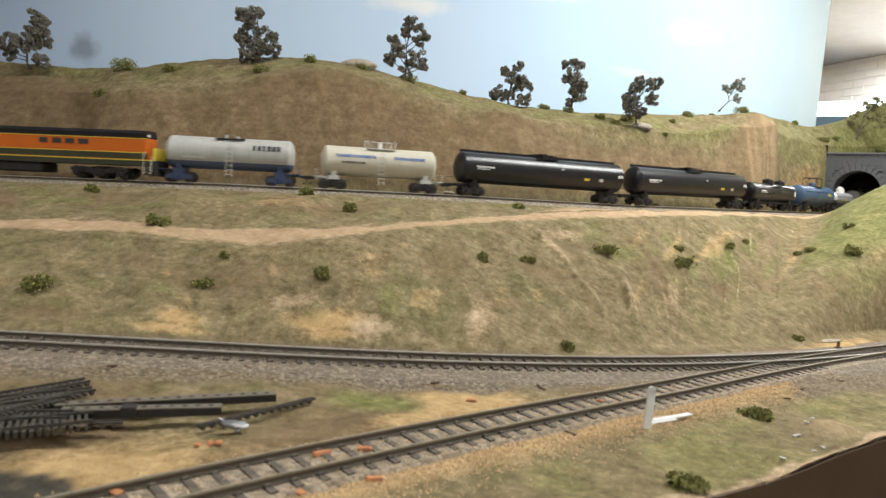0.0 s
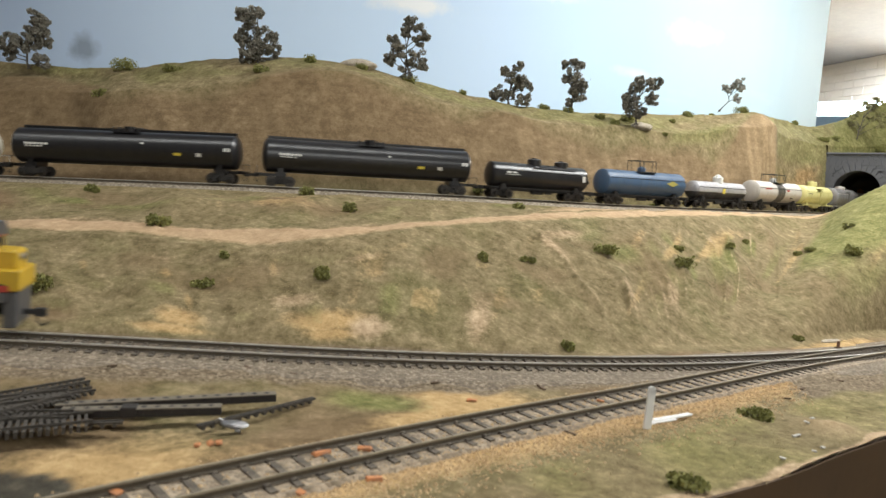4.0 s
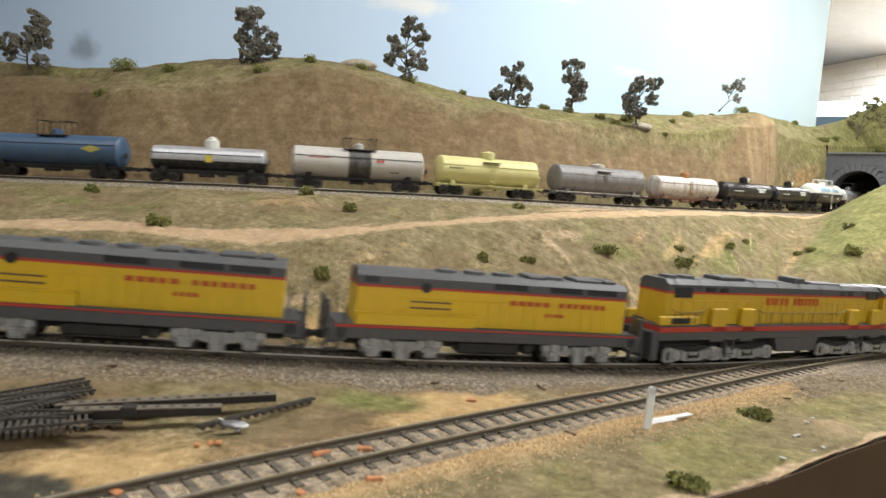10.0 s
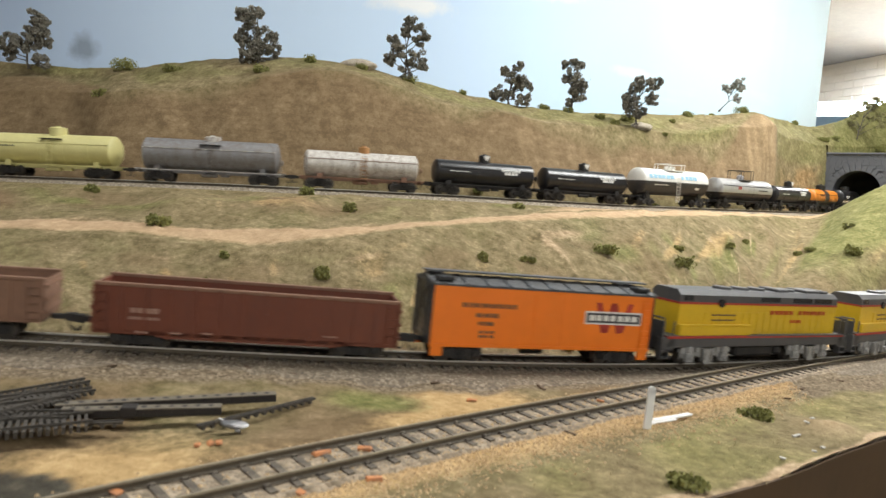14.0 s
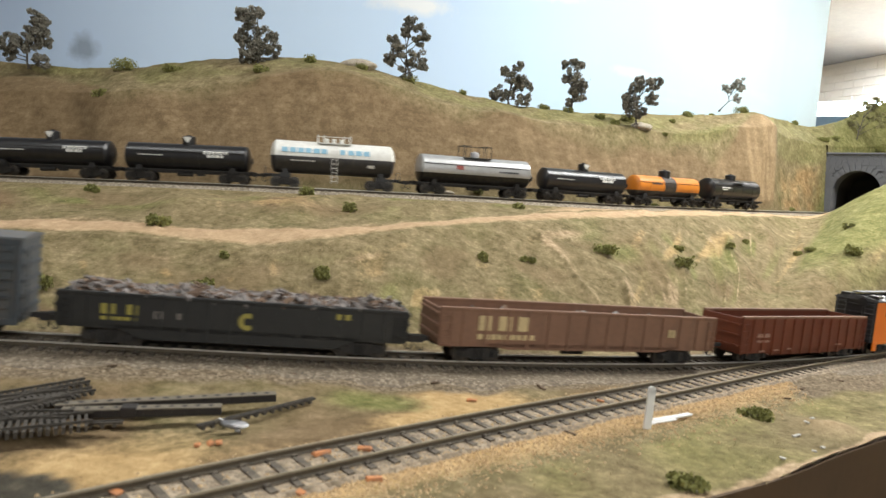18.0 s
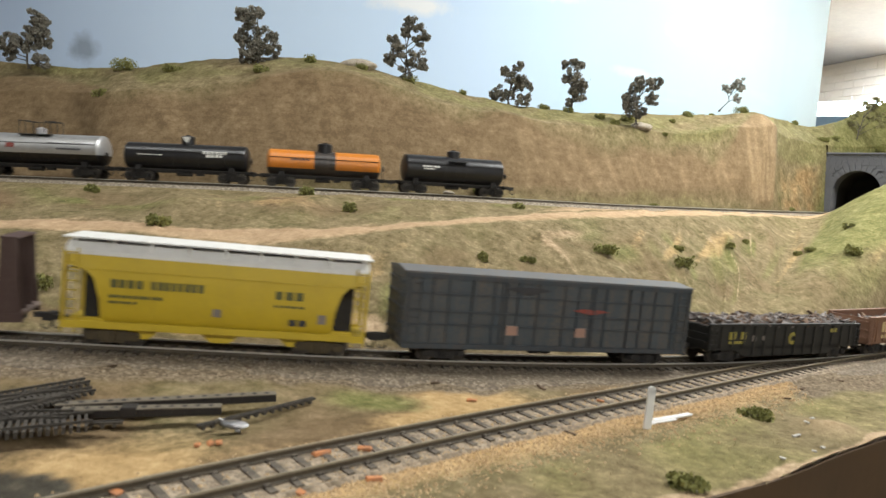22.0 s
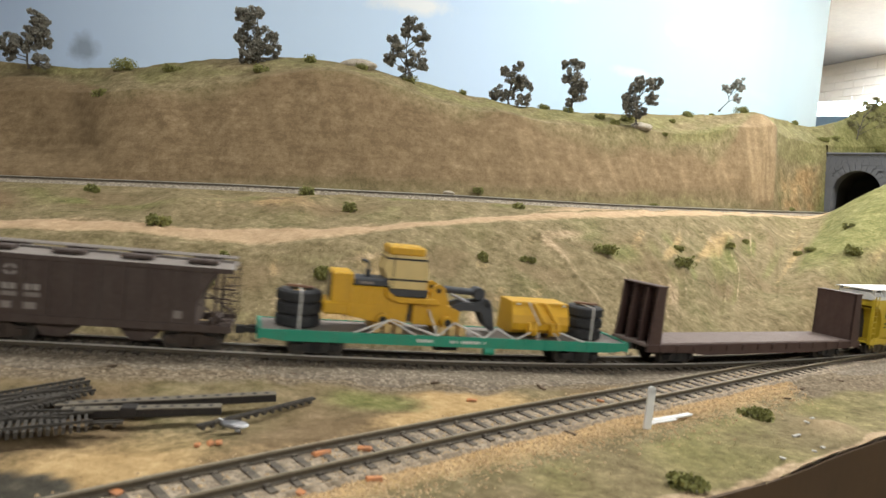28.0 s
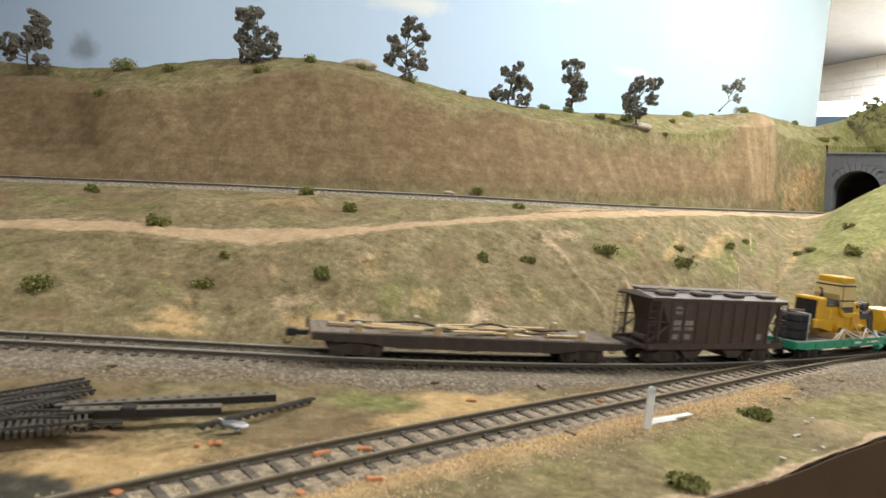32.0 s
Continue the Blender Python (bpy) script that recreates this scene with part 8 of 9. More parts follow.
    part("lip", bbox(0.0331, 0.0705, -0.0092, -0.0070, 0.0345, 0.0368, 0.0003), M["cat"], bk)
    for x in (0.0375, 0.0675):
        part("bolt_plate", bbox(x - 0.0010, x + 0.0010, -0.0099, -0.0090, 0.0348, 0.0360), M["strap"], bk, "small pale plate")
    for x in (0.0440, 0.0475, 0.0590, 0.0625):
        bm = bmesh.new()
        prism(bm, [(-0.0105, 0.0262), (-0.0150, 0.0250), (-0.0166, 0.0215), (-0.0160, 0.0185), (-0.0130, 0.0168), (-0.0100, 0.0185)], x - 0.0011, x + 0.0011, "x")
        tube(bm, (x - 0.0016, -0.0142, 0.0205), (x + 0.0016, -0.0142, 0.0205), 0.0016, 0.0016, 10)
        bmesh.ops.recalc_face_normals(bm, faces=bm.faces[:])
        part("lug", bm, M["cat"], bk)
    for a, b in ((0.0465, 0.0520), (0.0540, 0.0600)):
        bm = bmesh.new()
        for dx in (0.0,):
            vs = [bm.verts.new(c) for c in ((a, -0.0085, 0.0364), (a + 0.0028, -0.0085, 0.0364), (b + 0.0030, -0.0132, 0.0262), (b, -0.0132, 0.0262), (a, -0.0110, 0.0364), (a + 0.0028, -0.0110, 0.0364), (b + 0.0030, -0.0158, 0.0262), (b, -0.0158, 0.0262))]
            for f in ((0, 1, 2, 3), (4, 7, 6, 5), (0, 4, 5, 1), (1, 5, 6, 2), (2, 6, 7, 3), (3, 7, 4, 0)):
                bm.faces.new([vs[k] for k in f])
        bmesh.ops.recalc_face_normals(bm, faces=bm.faces[:])
        part("rib", bm, M["cat"], bk)
    for a, b in (((-0.0415, -0.0140, 0.0226), (-0.0610, -0.0162, 0.0152)), ((-0.0415, -0.0140, 0.0226), (-0.0530, -0.0162, 0.0152)), ((-0.0415, -0.0140, 0.0226), (-0.0260, -0.0162, 0.0152)), ((-0.0400, -0.0138, 0.0232), (-0.0130, -0.0162, 0.0152)), ((-0.0180, -0.0090, 0.0290), (-0.0130, -0.0162, 0.0152)), ((-0.0035, -0.0140, 0.0226), (-0.0125, -0.0162, 0.0152)), ((-0.0035, -0.0140, 0.0230), (0.0150, -0.0162, 0.0152)), ((0.0262, -0.0072, 0.0192), (0.0155, -0.0162, 0.0152)), ((0.0440, -0.0166, 0.0200), (0.0360, -0.0164, 0.0152)), ((0.0495, -0.0160, 0.0200), (0.0495, -0.0164, 0.0152)), ((0.0590, -0.0166, 0.0200), (0.0640, -0.0164, 0.0152)), ((0.0630, -0.0166, 0.0205), (0.0800, -0.0164, 0.0152)), ((0.0440, -0.0100, 0.0366), (0.0500, -0.0160, 0.0240)), ((0.0262, -0.0072, 0.0192), (0.0345, -0.0162, 0.0152))):
        bm = bmesh.new()
        tube(bm, a, b, 0.00045, 0.00045, 6)
        part("strap", bm, M["strap"], ob, "white lashing strap")
    bars(ob, "bar_white", -0.0250, 0.0122, 0.0120, 0.0016, 5, -0.0166, label="faded white lettering blocks")
    bars(ob, "bar_white", -0.0050, 0.0122, 0.0220, 0.0016, 8, -0.0166)


def brown_hopper():
    ob = freight("two_bay_hopper", "dusty dark brown two-bay covered hopper with open ends", -2.711, 0.0655, 0.090, "hopper car", "truck_rust")
    H, W = 0.0640, 0.0158
    bm = bmesh.new()
    prism(bm, [(-0.0470, 0.0135), (0.0470, 0.0135), (0.0470, 0.0260), (0.0560, 0.0440), (-0.0560, 0.0440), (-0.0470, 0.0260)], -W, W)
    bmesh.ops.recalc_face_normals(bm, faces=bm.faces[:])
    part("body", bm, M["hop_brown"], ob)
    bm = bmesh.new()
    prism(bm, [(-0.0164, 0.0440), (0.0164, 0.0440), (0.0164, 0.0450), (0.0, 0.0476), (-0.0164, 0.0450)], -H, H, "x")
    bmesh.ops.recalc_face_normals(bm, faces=bm.faces[:])
    part("roof", bm, M["hop_roof"], ob, "dusty pale roof")
    for sy in (-1, 1):
        for i in range(9):
            x = -0.0460 + i * 0.0115
            part("rib", bbox(x - 0.0008, x + 0.0008, sy * W - 0.0008, sy * W + 0.0008, 0.0135, 0.0440), M["hop_brown"], ob)
        part("side_sill", bbox(-H, H, sy * W - 0.0007, sy * W + 0.0007, 0.0110, 0.0150, 0.0002), M["hop_brown"], ob)
        part("top_sill", bbox(-H, H, sy * W - 0.0007, sy * W + 0.0007, 0.0425, 0.0450, 0.0002), M["hop_brown"], ob)
        for i in range(4):
            x = -0.0480 + i * 0.032
            part("roof_hatch", bbox(x - 0.0075, x + 0.0075, sy * 0.0098 - 0.0032, sy * 0.0098 + 0.0032, 0.0462, 0.0484, 0.0006), M["hop_brown"], ob)
        part("roof_walk", bbox(-0.0640, 0.0640, sy * 0.0030 - 0.0020, sy * 0.0030 + 0.0020, 0.0490, 0.0496), M["hop_roof"], ob)
        for sx in (-1, 1):
            ladder(ob, sx * 0.0620, sy * 0.0160, 0.0110, 0.0430, 0.0055, "hop_brown", 7)
            part("corner_post", bbox(sx * 0.0560 - 0.0008, sx * 0.0560 + 0.0008, sy * W - 0.0008, sy * W + 0.0008, 0.0150, 0.0430), M["hop_brown"], ob)
            bm = bmesh.new()
            tube(bm, (sx * 0.0480, sy * 0.0150, 0.0260), (sx * 0.0630, sy * 0.0150, 0.0155), 0.0006, 0.0006, 6)
            tube(bm, (sx * 0.0500, sy * 0.0150, 0.0290), (sx * 0.0630, sy * 0.0150, 0.0290), 0.0005, 0.0005, 6)
            part("brace", bm, M["hop_brown"], ob)
    bm = bmesh.new()
    box(bm, -H, H, -0.0035, 0.0035, 0.0085, 0.0130)
    for sx in (-1, 1):
        a, b = sorted((sx * H, sx * (H - 0.014)))
        box(bm, a, b, -0.0155, 0.0155, 0.0110, 0.0128)
        tube(bm, (sx * 0.0560, -0.006, 0.0160), (sx * 0.0560, 0.006, 0.0160), 0.0024, 0.0024, 10)
    part("centre_sill", bm, M["hop_brown"], ob)
    for x in (-0.020, 0.020):
        bm = bmesh.new()
        prism(bm, [(x - 0.014, 0.0135), (x + 0.014, 0.0135), (x + 0.005, 0.0040), (x - 0.005, 0.0040)], -0.0120, 0.0120)
        bmesh.ops.recalc_face_normals(bm, faces=bm.faces[:])
        part("outlet", bm, M["hop_brown"], ob)
    bm = bmesh.new()
    for k in range(4):
        a0, a1 = radians(k * 90 + 15), radians(k * 90 + 75)
        for i in range(5):
            t0, t1 = a0 + (a1 - a0) * i / 5, a0 + (a1 - a0) * (i + 1) / 5
            vs = [bm.verts.new((-0.0400 + r * math.cos(t), y, 0.0370 + r * math.sin(t))) for y in (-W - 0.0005, -W) for r, t in ((0.0016, t0), (0.0030, t0), (0.0030, t1), (0.0016, t1))]
            bm.faces.new(vs[:4])
            for j in range(4):
                bm.faces.new((vs[j], vs[4 + j], vs[4 + (j + 1) % 4], vs[(j + 1) % 4]))
    bmesh.ops.recalc_face_normals(bm, faces=bm.faces[:])
    part("emblem", bm, M["hop_pale"], ob, "plain pale cross-in-ring emblem")
    bars(ob, "hop_pale", -0.0432, 0.0288, 0.0068, 0.0030, 2, -W - 0.0002)
    bars(ob, "hop_pale", -0.0335, 0.0288, 0.0075, 0.0030, 2, -W - 0.0002)
    bars(ob, "hop_roof", -0.0432, 0.0250, 0.0068, 0.0022, 4, -W - 0.0002)
    bars(ob, "hop_roof", -0.0335, 0.0250, 0.0075, 0.0022, 4, -W - 0.0002)
    bars(ob, "hop_roof", -0.0432, 0.0195, 0.0068, 0.0034, 1, -W - 0.0002)
    bars(ob, "hop_roof", -0.0335, 0.0195, 0.0075, 0.0034, 1, -W - 0.0002)
    bars(ob, "hop_roof", 0.0360, 0.0195, 0.0062, 0.0040, 1, -W - 0.0002)


def timber_flat():
    ob = freight("timber_flatcar", "brown flatcar at the train's end with loose pale boards", -2.8865, 0.0970, 0.142, "flatcar", "truck_rust")
    sill(ob, 0.095)
    part("deck", bbox(-0.0975, 0.0975, -0.0156, 0.0156, 0.0128, 0.0148, 0.0003), M["deck"], ob, "worn grey wooden deck")
    for sy in (-1, 1):
        bm = bmesh.new()
        prism(bm, [(-0.0975, 0.0146), (0.0975, 0.0146), (0.0975, 0.0108), (0.066, 0.0098), (0.050, 0.0075), (-0.050, 0.0075), (-0.066, 0.0098), (-0.0975, 0.0108)], sy * 0.0158 - 0.0006, sy * 0.0158 + 0.0006)
        bmesh.ops.recalc_face_normals(bm, faces=bm.faces[:])
        part("side_sill", bm, M["flat_brown"], ob)
        for i in range(12):
            x = -0.088 + i * 0.016
            part("stake_pocket", bbox(x - 0.0013, x + 0.0013, sy * 0.0164 - 0.0005, sy * 0.0164 + 0.0005, 0.0104, 0.0140), M["flat_brown"], ob)
    rnd = random.Random(12)
    for i in range(34):
        x = -0.0950 + i * 0.0057
        part("plank", bbox(x - 0.0026, x + 0.0026, -0.0154, 0.0154, 0.0146, 0.0151 + rnd.uniform(0, 0.0003)), M["deck"], ob)
    for i in range(16):
        x, y = rnd.uniform(-0.082, 0.075), rnd.uniform(-0.011, 0.012)
        l, a = rnd.uniform(0.010, 0.022), rnd.uniform(-0.16, 0.16)
        bd = part("board", bbox(-l, l, -0.0018, 0.0018, 0, 0.0011, 0.0001), M["lumber"], ob, "pale loose board")
        bd.matrix_basis = Matrix.Translation((x, y, 0.0153 + rnd.uniform(0, 0.0016))) @ Matrix.Rotation(a, 4, "Z") @ Matrix.Rotation(rnd.uniform(-0.03, 0.03), 4, "Y")
    for x in (-0.072, -0.026, 0.019, 0.067):
        for y in (-0.0130, 0.0125):
            st = part("stake", bbox(-0.0020, 0.0020, -0.0016, 0.0016, 0, 0.0052, 0.0003), M["lumber"], ob, "short pale stake")
            st.matrix_basis = Matrix.Translation((x + (0.0 if y < 0 else -0.006), y, 0.0150)) @ Matrix.Rotation(rnd.uniform(-0.2, 0.2), 4, "Z")
            part("cap", bbox(-0.0012, 0.0012, -0.0010, 0.0010, 0.0052, 0.0060), M["bar_white"], st)
    bm = bmesh.new()
    pts = [(x, 0.002 + 0.006 * math.sin(x * 90), 0.0178 + 0.0012 * math.sin(x * 140)) for x in np.linspace(-0.075, 0.062, 26)]
    pipe(bm, pts, 0.0006, 6)
    part("chain", bm, M["underframe"], ob, "dark slack chain across the load")
    bm = bmesh.new()
    tube(bm, (-0.0985, -0.005, 0.0150), (-0.0985, -0.005, 0.0215), 0.0005, 0.0005, 6)
    tube(bm, (-0.0992, -0.005, 0.0180), (-0.0984, -0.005, 0.0180), 0.0030, 0.0030, 12)
    part("brake_wheel", bm, M["underframe"], ob)


def freight_train():
    big_diesel()
    booster(-0.7237, "booster_locomotive")
    booster(-0.9311, "booster_locomotive")
    reefer()
    gondolas()
    long_boxcar()
    corn_hopper()
    bulkhead_flat()
    machine_flat()
    brown_hopper()
    timber_flat()
    road_switcher()


# ---------------------------------------------------------------- trees and bushes
def leaves(bm, centre, rx, ry, rz, n, size, rnd):
    """A loose puff of small folded leaf flakes, denser at its skin."""
    c = Vector(centre)
    for _ in range(n):
        d = Vector((rnd.gauss(0, 1), rnd.gauss(0, 1), rnd.gauss(0, 1))).normalized() * (rnd.random() ** 0.45)
        p = c + Vector((d.x * rx, d.y * ry, d.z * rz))
        s = size * rnd.uniform(0.6, 1.5)
        q = Euler((rnd.uniform(0, 6.3), rnd.uniform(0, 6.3), rnd.uniform(0, 6.3))).to_matrix()
        vs = [bm.verts.new(p + q @ Vector(v)) for v in ((-s, -s * 0.6, 0), (s, -s * 0.5, 0), (s * 0.7, s * 0.7, s * 0.5), (-s * 0.8, s * 0.6, s * 0.4))]
        bm.faces.new(vs)


TREE_TURN = 0.0


def tree(label, x, y, z, clumps, leaf, seed, trunk=1.5, dense=1.0, lean=0.0):
    """Wire-frame model tree: clumps are (right, up, radius) in millimetres from its foot."""
    rnd = random.Random(seed)
    turn = -math.atan2(x, y)
    ob = thing("tree", label, "tree", "trees on the ridge", Matrix.Translation((x, y, z - 0.002)) @ Matrix.Rotation(turn, 4, "Z"))
    top = max(c[1] for c in clumps)
    bm = bmesh.new()
    spine = [Vector((0, 0, 0))]
    for k in range(1, 8):
        h = top * 0.86 * k / 7
        near = [c for c in clumps if abs(c[1] - h) < top * 0.3] or clumps
        cx = sum(c[0] for c in near) / len(near)
        spine.append(Vector(((cx * 0.55 * min(1.0, k / 4) + lean * k / 7) * 0.001 + rnd.uniform(-0.0012, 0.0012), rnd.uniform(-0.002, 0.002), h * 0.001)))
    r = trunk * 0.001
    for k in range(7):
        tube(bm, spine[k], spine[k + 1], r * (1 - k / 8.5), r * (1 - (k + 1) / 8.5), 7)
    for a in (0.6, 2.4, 4.4):
        tube(bm, (0, 0, 0.0035), (math.cos(a) * r * 2.4, math.sin(a) * r * 2.4, -0.001), r * 0.7, r * 0.3, 6)
    ends = []
    for cx, cz, cr in clumps:
        e = Vector((cx * 0.001, rnd.uniform(-0.6, 0.6) * cr * 0.0012, cz * 0.001))
        ends.append((e, cr * 0.001))
        i = max(0, min(6, int(7 * (cz * 0.62) / (top * 0.86))))
        a = spine[i].lerp(spine[i + 1], rnd.random())
        mid = a.lerp(e, 0.55) + Vector((rnd.uniform(-1, 1), rnd.uniform(-1, 1), rnd.uniform(-1.5, 0.5))) * 0.0016
        tube(bm, a, mid, r * 0.52, r * 0.36, 6)
        tube(bm, mid, e, r * 0.36, r * 0.16, 6)
        for _ in range(3):
            t = e + Vector((rnd.uniform(-1, 1), rnd.uniform(-1, 1), rnd.uniform(-0.8, 1))) * cr * 0.0008
            tube(bm, mid.lerp(e, 0.6), t, r * 0.18, r * 0.08, 5)
    part("trunk", bm, M["bark"], ob)
    for e, cr in ends:
        bm = bmesh.new()
        for _ in range(13):
            o = Vector((rnd.uniform(-1, 1), rnd.uniform(-1, 1), rnd.uniform(-0.9, 0.9))) * cr * 0.86
            k = rnd.uniform(0.30, 0.52)
            leaves(bm, e + o, cr * k, cr * k, cr * k * 0.85, int(80 * dense), 0.00105, rnd)
        part("foliage", bm, M[leaf], ob)
    return ob


def trees():
    dark = "dark grey-brown model tree with puffy open foliage"
    tree(dark, -0.569, 0.880, 0.222, [(8, 67, 10), (13, 58, 10), (10, 47, 13), (0, 47, 8), (16, 40, 9), (3, 35, 11), (-11, 29, 11), (-23, 32, 11), (-21, 15, 9), (12, 11, 10), (-28, 23, 6)], "leaf", 1, dense=1.1)
    tree("dense dark grey-brown model tree on the ridge", -0.264, 0.878, 0.247, [(-21, 64, 9), (-4, 67, 9), (-10, 54, 13), (-19, 38, 11), (8, 38, 14), (17, 41, 7), (-10, 19, 13), (6, 15, 12), (21, 23, 8), (-2, 29, 12), (-15, 9, 8)], "leaf", 2, dense=1.2)
    tree(dark, -0.070, 0.925, 0.249, [(2, 78, 10), (20, 70, 11), (-4, 66, 7), (14, 56, 8), (-20, 54, 8), (-14, 38, 11), (-24, 27, 8), (16, 32, 13), (22, 22, 6), (0, 11, 10), (4, 27, 6)], "leaf", 3, dense=0.95)
    tree(dark, 0.082, 0.988, 0.236, [(11, 55, 8), (-9, 49, 7), (3, 42, 11), (17, 39, 8), (26, 29, 8), (-15, 16, 13), (0, 15, 8), (21, 7, 10), (-23, 13, 8), (11, 28, 8)], "leaf", 4)
    tree(dark, 0.180, 1.009, 0.237, [(3, 70, 10), (-11, 68, 8), (-3, 53, 12), (0, 33, 9), (18, 37, 12), (11, 21, 11), (-4, 11, 6), (-9, 46, 7)], "leaf", 5, dense=1.1)
    tree(dark, 0.272, 0.977, 0.219, [(0, 64, 8), (9, 57, 10), (23, 60, 9), (-6, 53, 8), (19, 37, 10), (-11, 37, 12), (-6, 22, 12), (6, 17, 8), (-14, 27, 7)], "leaf", 6, dense=0.9)
    tree("small pale grey bare-looking model tree leaning to one side", 0.470, 1.168, 0.275, [(27, 51, 8), (8, 38, 8), (31, 41, 7), (25, 23, 8), (17, 43, 6)], "leaf_grey", 7, 1.1, 0.6, 9)
    tree("sparse sage-coloured model tree above the tunnel", 0.893, 1.442, 0.262, [(26, 98, 9), (6, 90, 9), (16, 85, 10), (-15, 70, 10), (35, 69, 11), (15, 58, 9), (-41, 38, 11), (-16, 50, 8), (38, 50, 10), (-28, 34, 8)], "leaf_sage", 8, 1.5, 0.45)


def bush(x, y, w, group, h=0.55, label="", mat="bush"):
    z = ground_at(x, y)
    rnd = random.Random(int(x * 7919 + y * 104729))
    ob = thing("bush", label or "small dark green clump of model shrubbery", "bush", group, Matrix.Translation((x, y, z - 0.001)))
    bm = bmesh.new()
    r = w * 0.55
    k = max(4, min(8, int(r / 0.002)))
    for i in range(k):
        cx = (rnd.uniform(-0.6, 0.6)) * r
        cy = rnd.uniform(-0.35, 0.35) * r
        rr = r * rnd.uniform(0.38, 0.55)
        leaves(bm, (cx, cy, rr * h * 1.2), rr, rr, rr * h * 1.6, 120, min(0.0006 + r * 0.05, 0.00085), rnd)
    part("foliage", bm, M[mat], ob)
    bm = bmesh.new()
    for i in range(4):
        a = rnd.uniform(0, 6.3)
        tube(bm, (0, 0, 0), (math.cos(a) * r * 0.5, math.sin(a) * r * 0.4, r * h), 0.0004, 0.0002, 5)
    part("stem", bm, M["bark"], ob)


def bushes():
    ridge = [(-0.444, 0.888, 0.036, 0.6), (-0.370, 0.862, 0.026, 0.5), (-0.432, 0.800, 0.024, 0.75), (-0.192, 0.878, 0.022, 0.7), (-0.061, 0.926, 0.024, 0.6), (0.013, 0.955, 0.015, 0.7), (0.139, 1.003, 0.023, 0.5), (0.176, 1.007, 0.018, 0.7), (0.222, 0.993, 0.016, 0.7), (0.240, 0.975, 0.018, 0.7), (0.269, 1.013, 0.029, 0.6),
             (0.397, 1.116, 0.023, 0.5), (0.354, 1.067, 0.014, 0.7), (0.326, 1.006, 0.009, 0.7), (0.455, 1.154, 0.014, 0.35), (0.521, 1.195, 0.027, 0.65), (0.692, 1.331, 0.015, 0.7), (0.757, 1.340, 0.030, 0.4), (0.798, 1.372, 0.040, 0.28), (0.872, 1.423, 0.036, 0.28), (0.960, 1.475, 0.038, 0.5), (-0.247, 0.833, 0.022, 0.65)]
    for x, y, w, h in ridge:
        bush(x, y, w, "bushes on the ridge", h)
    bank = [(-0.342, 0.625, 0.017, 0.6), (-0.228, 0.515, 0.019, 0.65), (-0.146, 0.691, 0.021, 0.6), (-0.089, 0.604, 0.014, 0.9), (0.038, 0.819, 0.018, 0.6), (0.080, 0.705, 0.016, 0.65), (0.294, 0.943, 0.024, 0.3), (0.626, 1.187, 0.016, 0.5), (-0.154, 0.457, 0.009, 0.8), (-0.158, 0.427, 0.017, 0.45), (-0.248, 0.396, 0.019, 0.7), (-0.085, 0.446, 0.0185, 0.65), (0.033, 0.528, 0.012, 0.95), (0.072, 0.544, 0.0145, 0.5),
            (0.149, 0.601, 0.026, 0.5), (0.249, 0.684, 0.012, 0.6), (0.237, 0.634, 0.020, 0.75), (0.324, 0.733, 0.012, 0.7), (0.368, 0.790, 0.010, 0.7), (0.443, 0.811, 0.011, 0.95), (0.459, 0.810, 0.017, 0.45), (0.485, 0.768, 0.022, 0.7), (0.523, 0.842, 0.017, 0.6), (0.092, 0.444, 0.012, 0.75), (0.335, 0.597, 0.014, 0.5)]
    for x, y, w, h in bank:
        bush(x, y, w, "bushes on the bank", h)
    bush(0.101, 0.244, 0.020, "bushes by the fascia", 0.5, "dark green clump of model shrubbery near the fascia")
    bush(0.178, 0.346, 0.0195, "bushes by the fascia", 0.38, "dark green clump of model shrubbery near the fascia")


trees()
bushes()


# ---------------------------------------------------------------- stones and litter
def rock(name, label, x, y, w, d, h, mat, seed, turn=0.0, sink=0.3, foot=None):
    rnd = random.Random(seed)
    bm = bmesh.new()
    bmesh.ops.create_icosphere(bm, subdivisions=3, radius=0.5)
    for v in bm.verts:
        n = noise.noise(v.co * 2.2 + Vector((seed, 0, 0))) * 0.22 + noise.noise(v.co * 6 + Vector((0, seed, 0))) * 0.06
        v.co *= 1 + n
        v.co = Vector((v.co.x * w, v.co.y * d, v.co.z * h))
    single(name, bm, M[mat], label, "rock", m=Matrix.Translation((x, y, (ground_at(x, y) if foot is None else foot) + h * (0.5 - sink))) @ Matrix.Rotation(turn, 4, "Z"))


rock("rock", "pale plaster rock lying on the ridge below a tree", 0.284, 0.997, 0.036, 0.034, 0.015, "rock", 1, -0.3, 0.62)
rock("rock", "weathered grey rock on the hilltop beside a bush", -0.134, 0.906, 0.050, 0.024, 0.016, "rock", 2, 0.1)
bush(-0.128, 0.893, 0.024, "bushes on the ridge", 0.5)
rock("rock", "pale flat rock chip beside the upper track", 0.001, 0.804, 0.018, 0.008, 0.005, "rock", 3, -0.3)
rock("rock", "long pale stone at the foot of the bank", 0.375, 0.610, 0.030, 0.008, 0.003, "rock", 4, 0.5)
pq = UP.at(PORTAL_S - 0.030, -0.056)
rock("rock", "upright ochre rock slab beside the tunnel portal", pq.x, pq.y, 0.030, 0.034, 0.118, "cliff", 6, 0.4, 0.10, pq.z - 0.008)


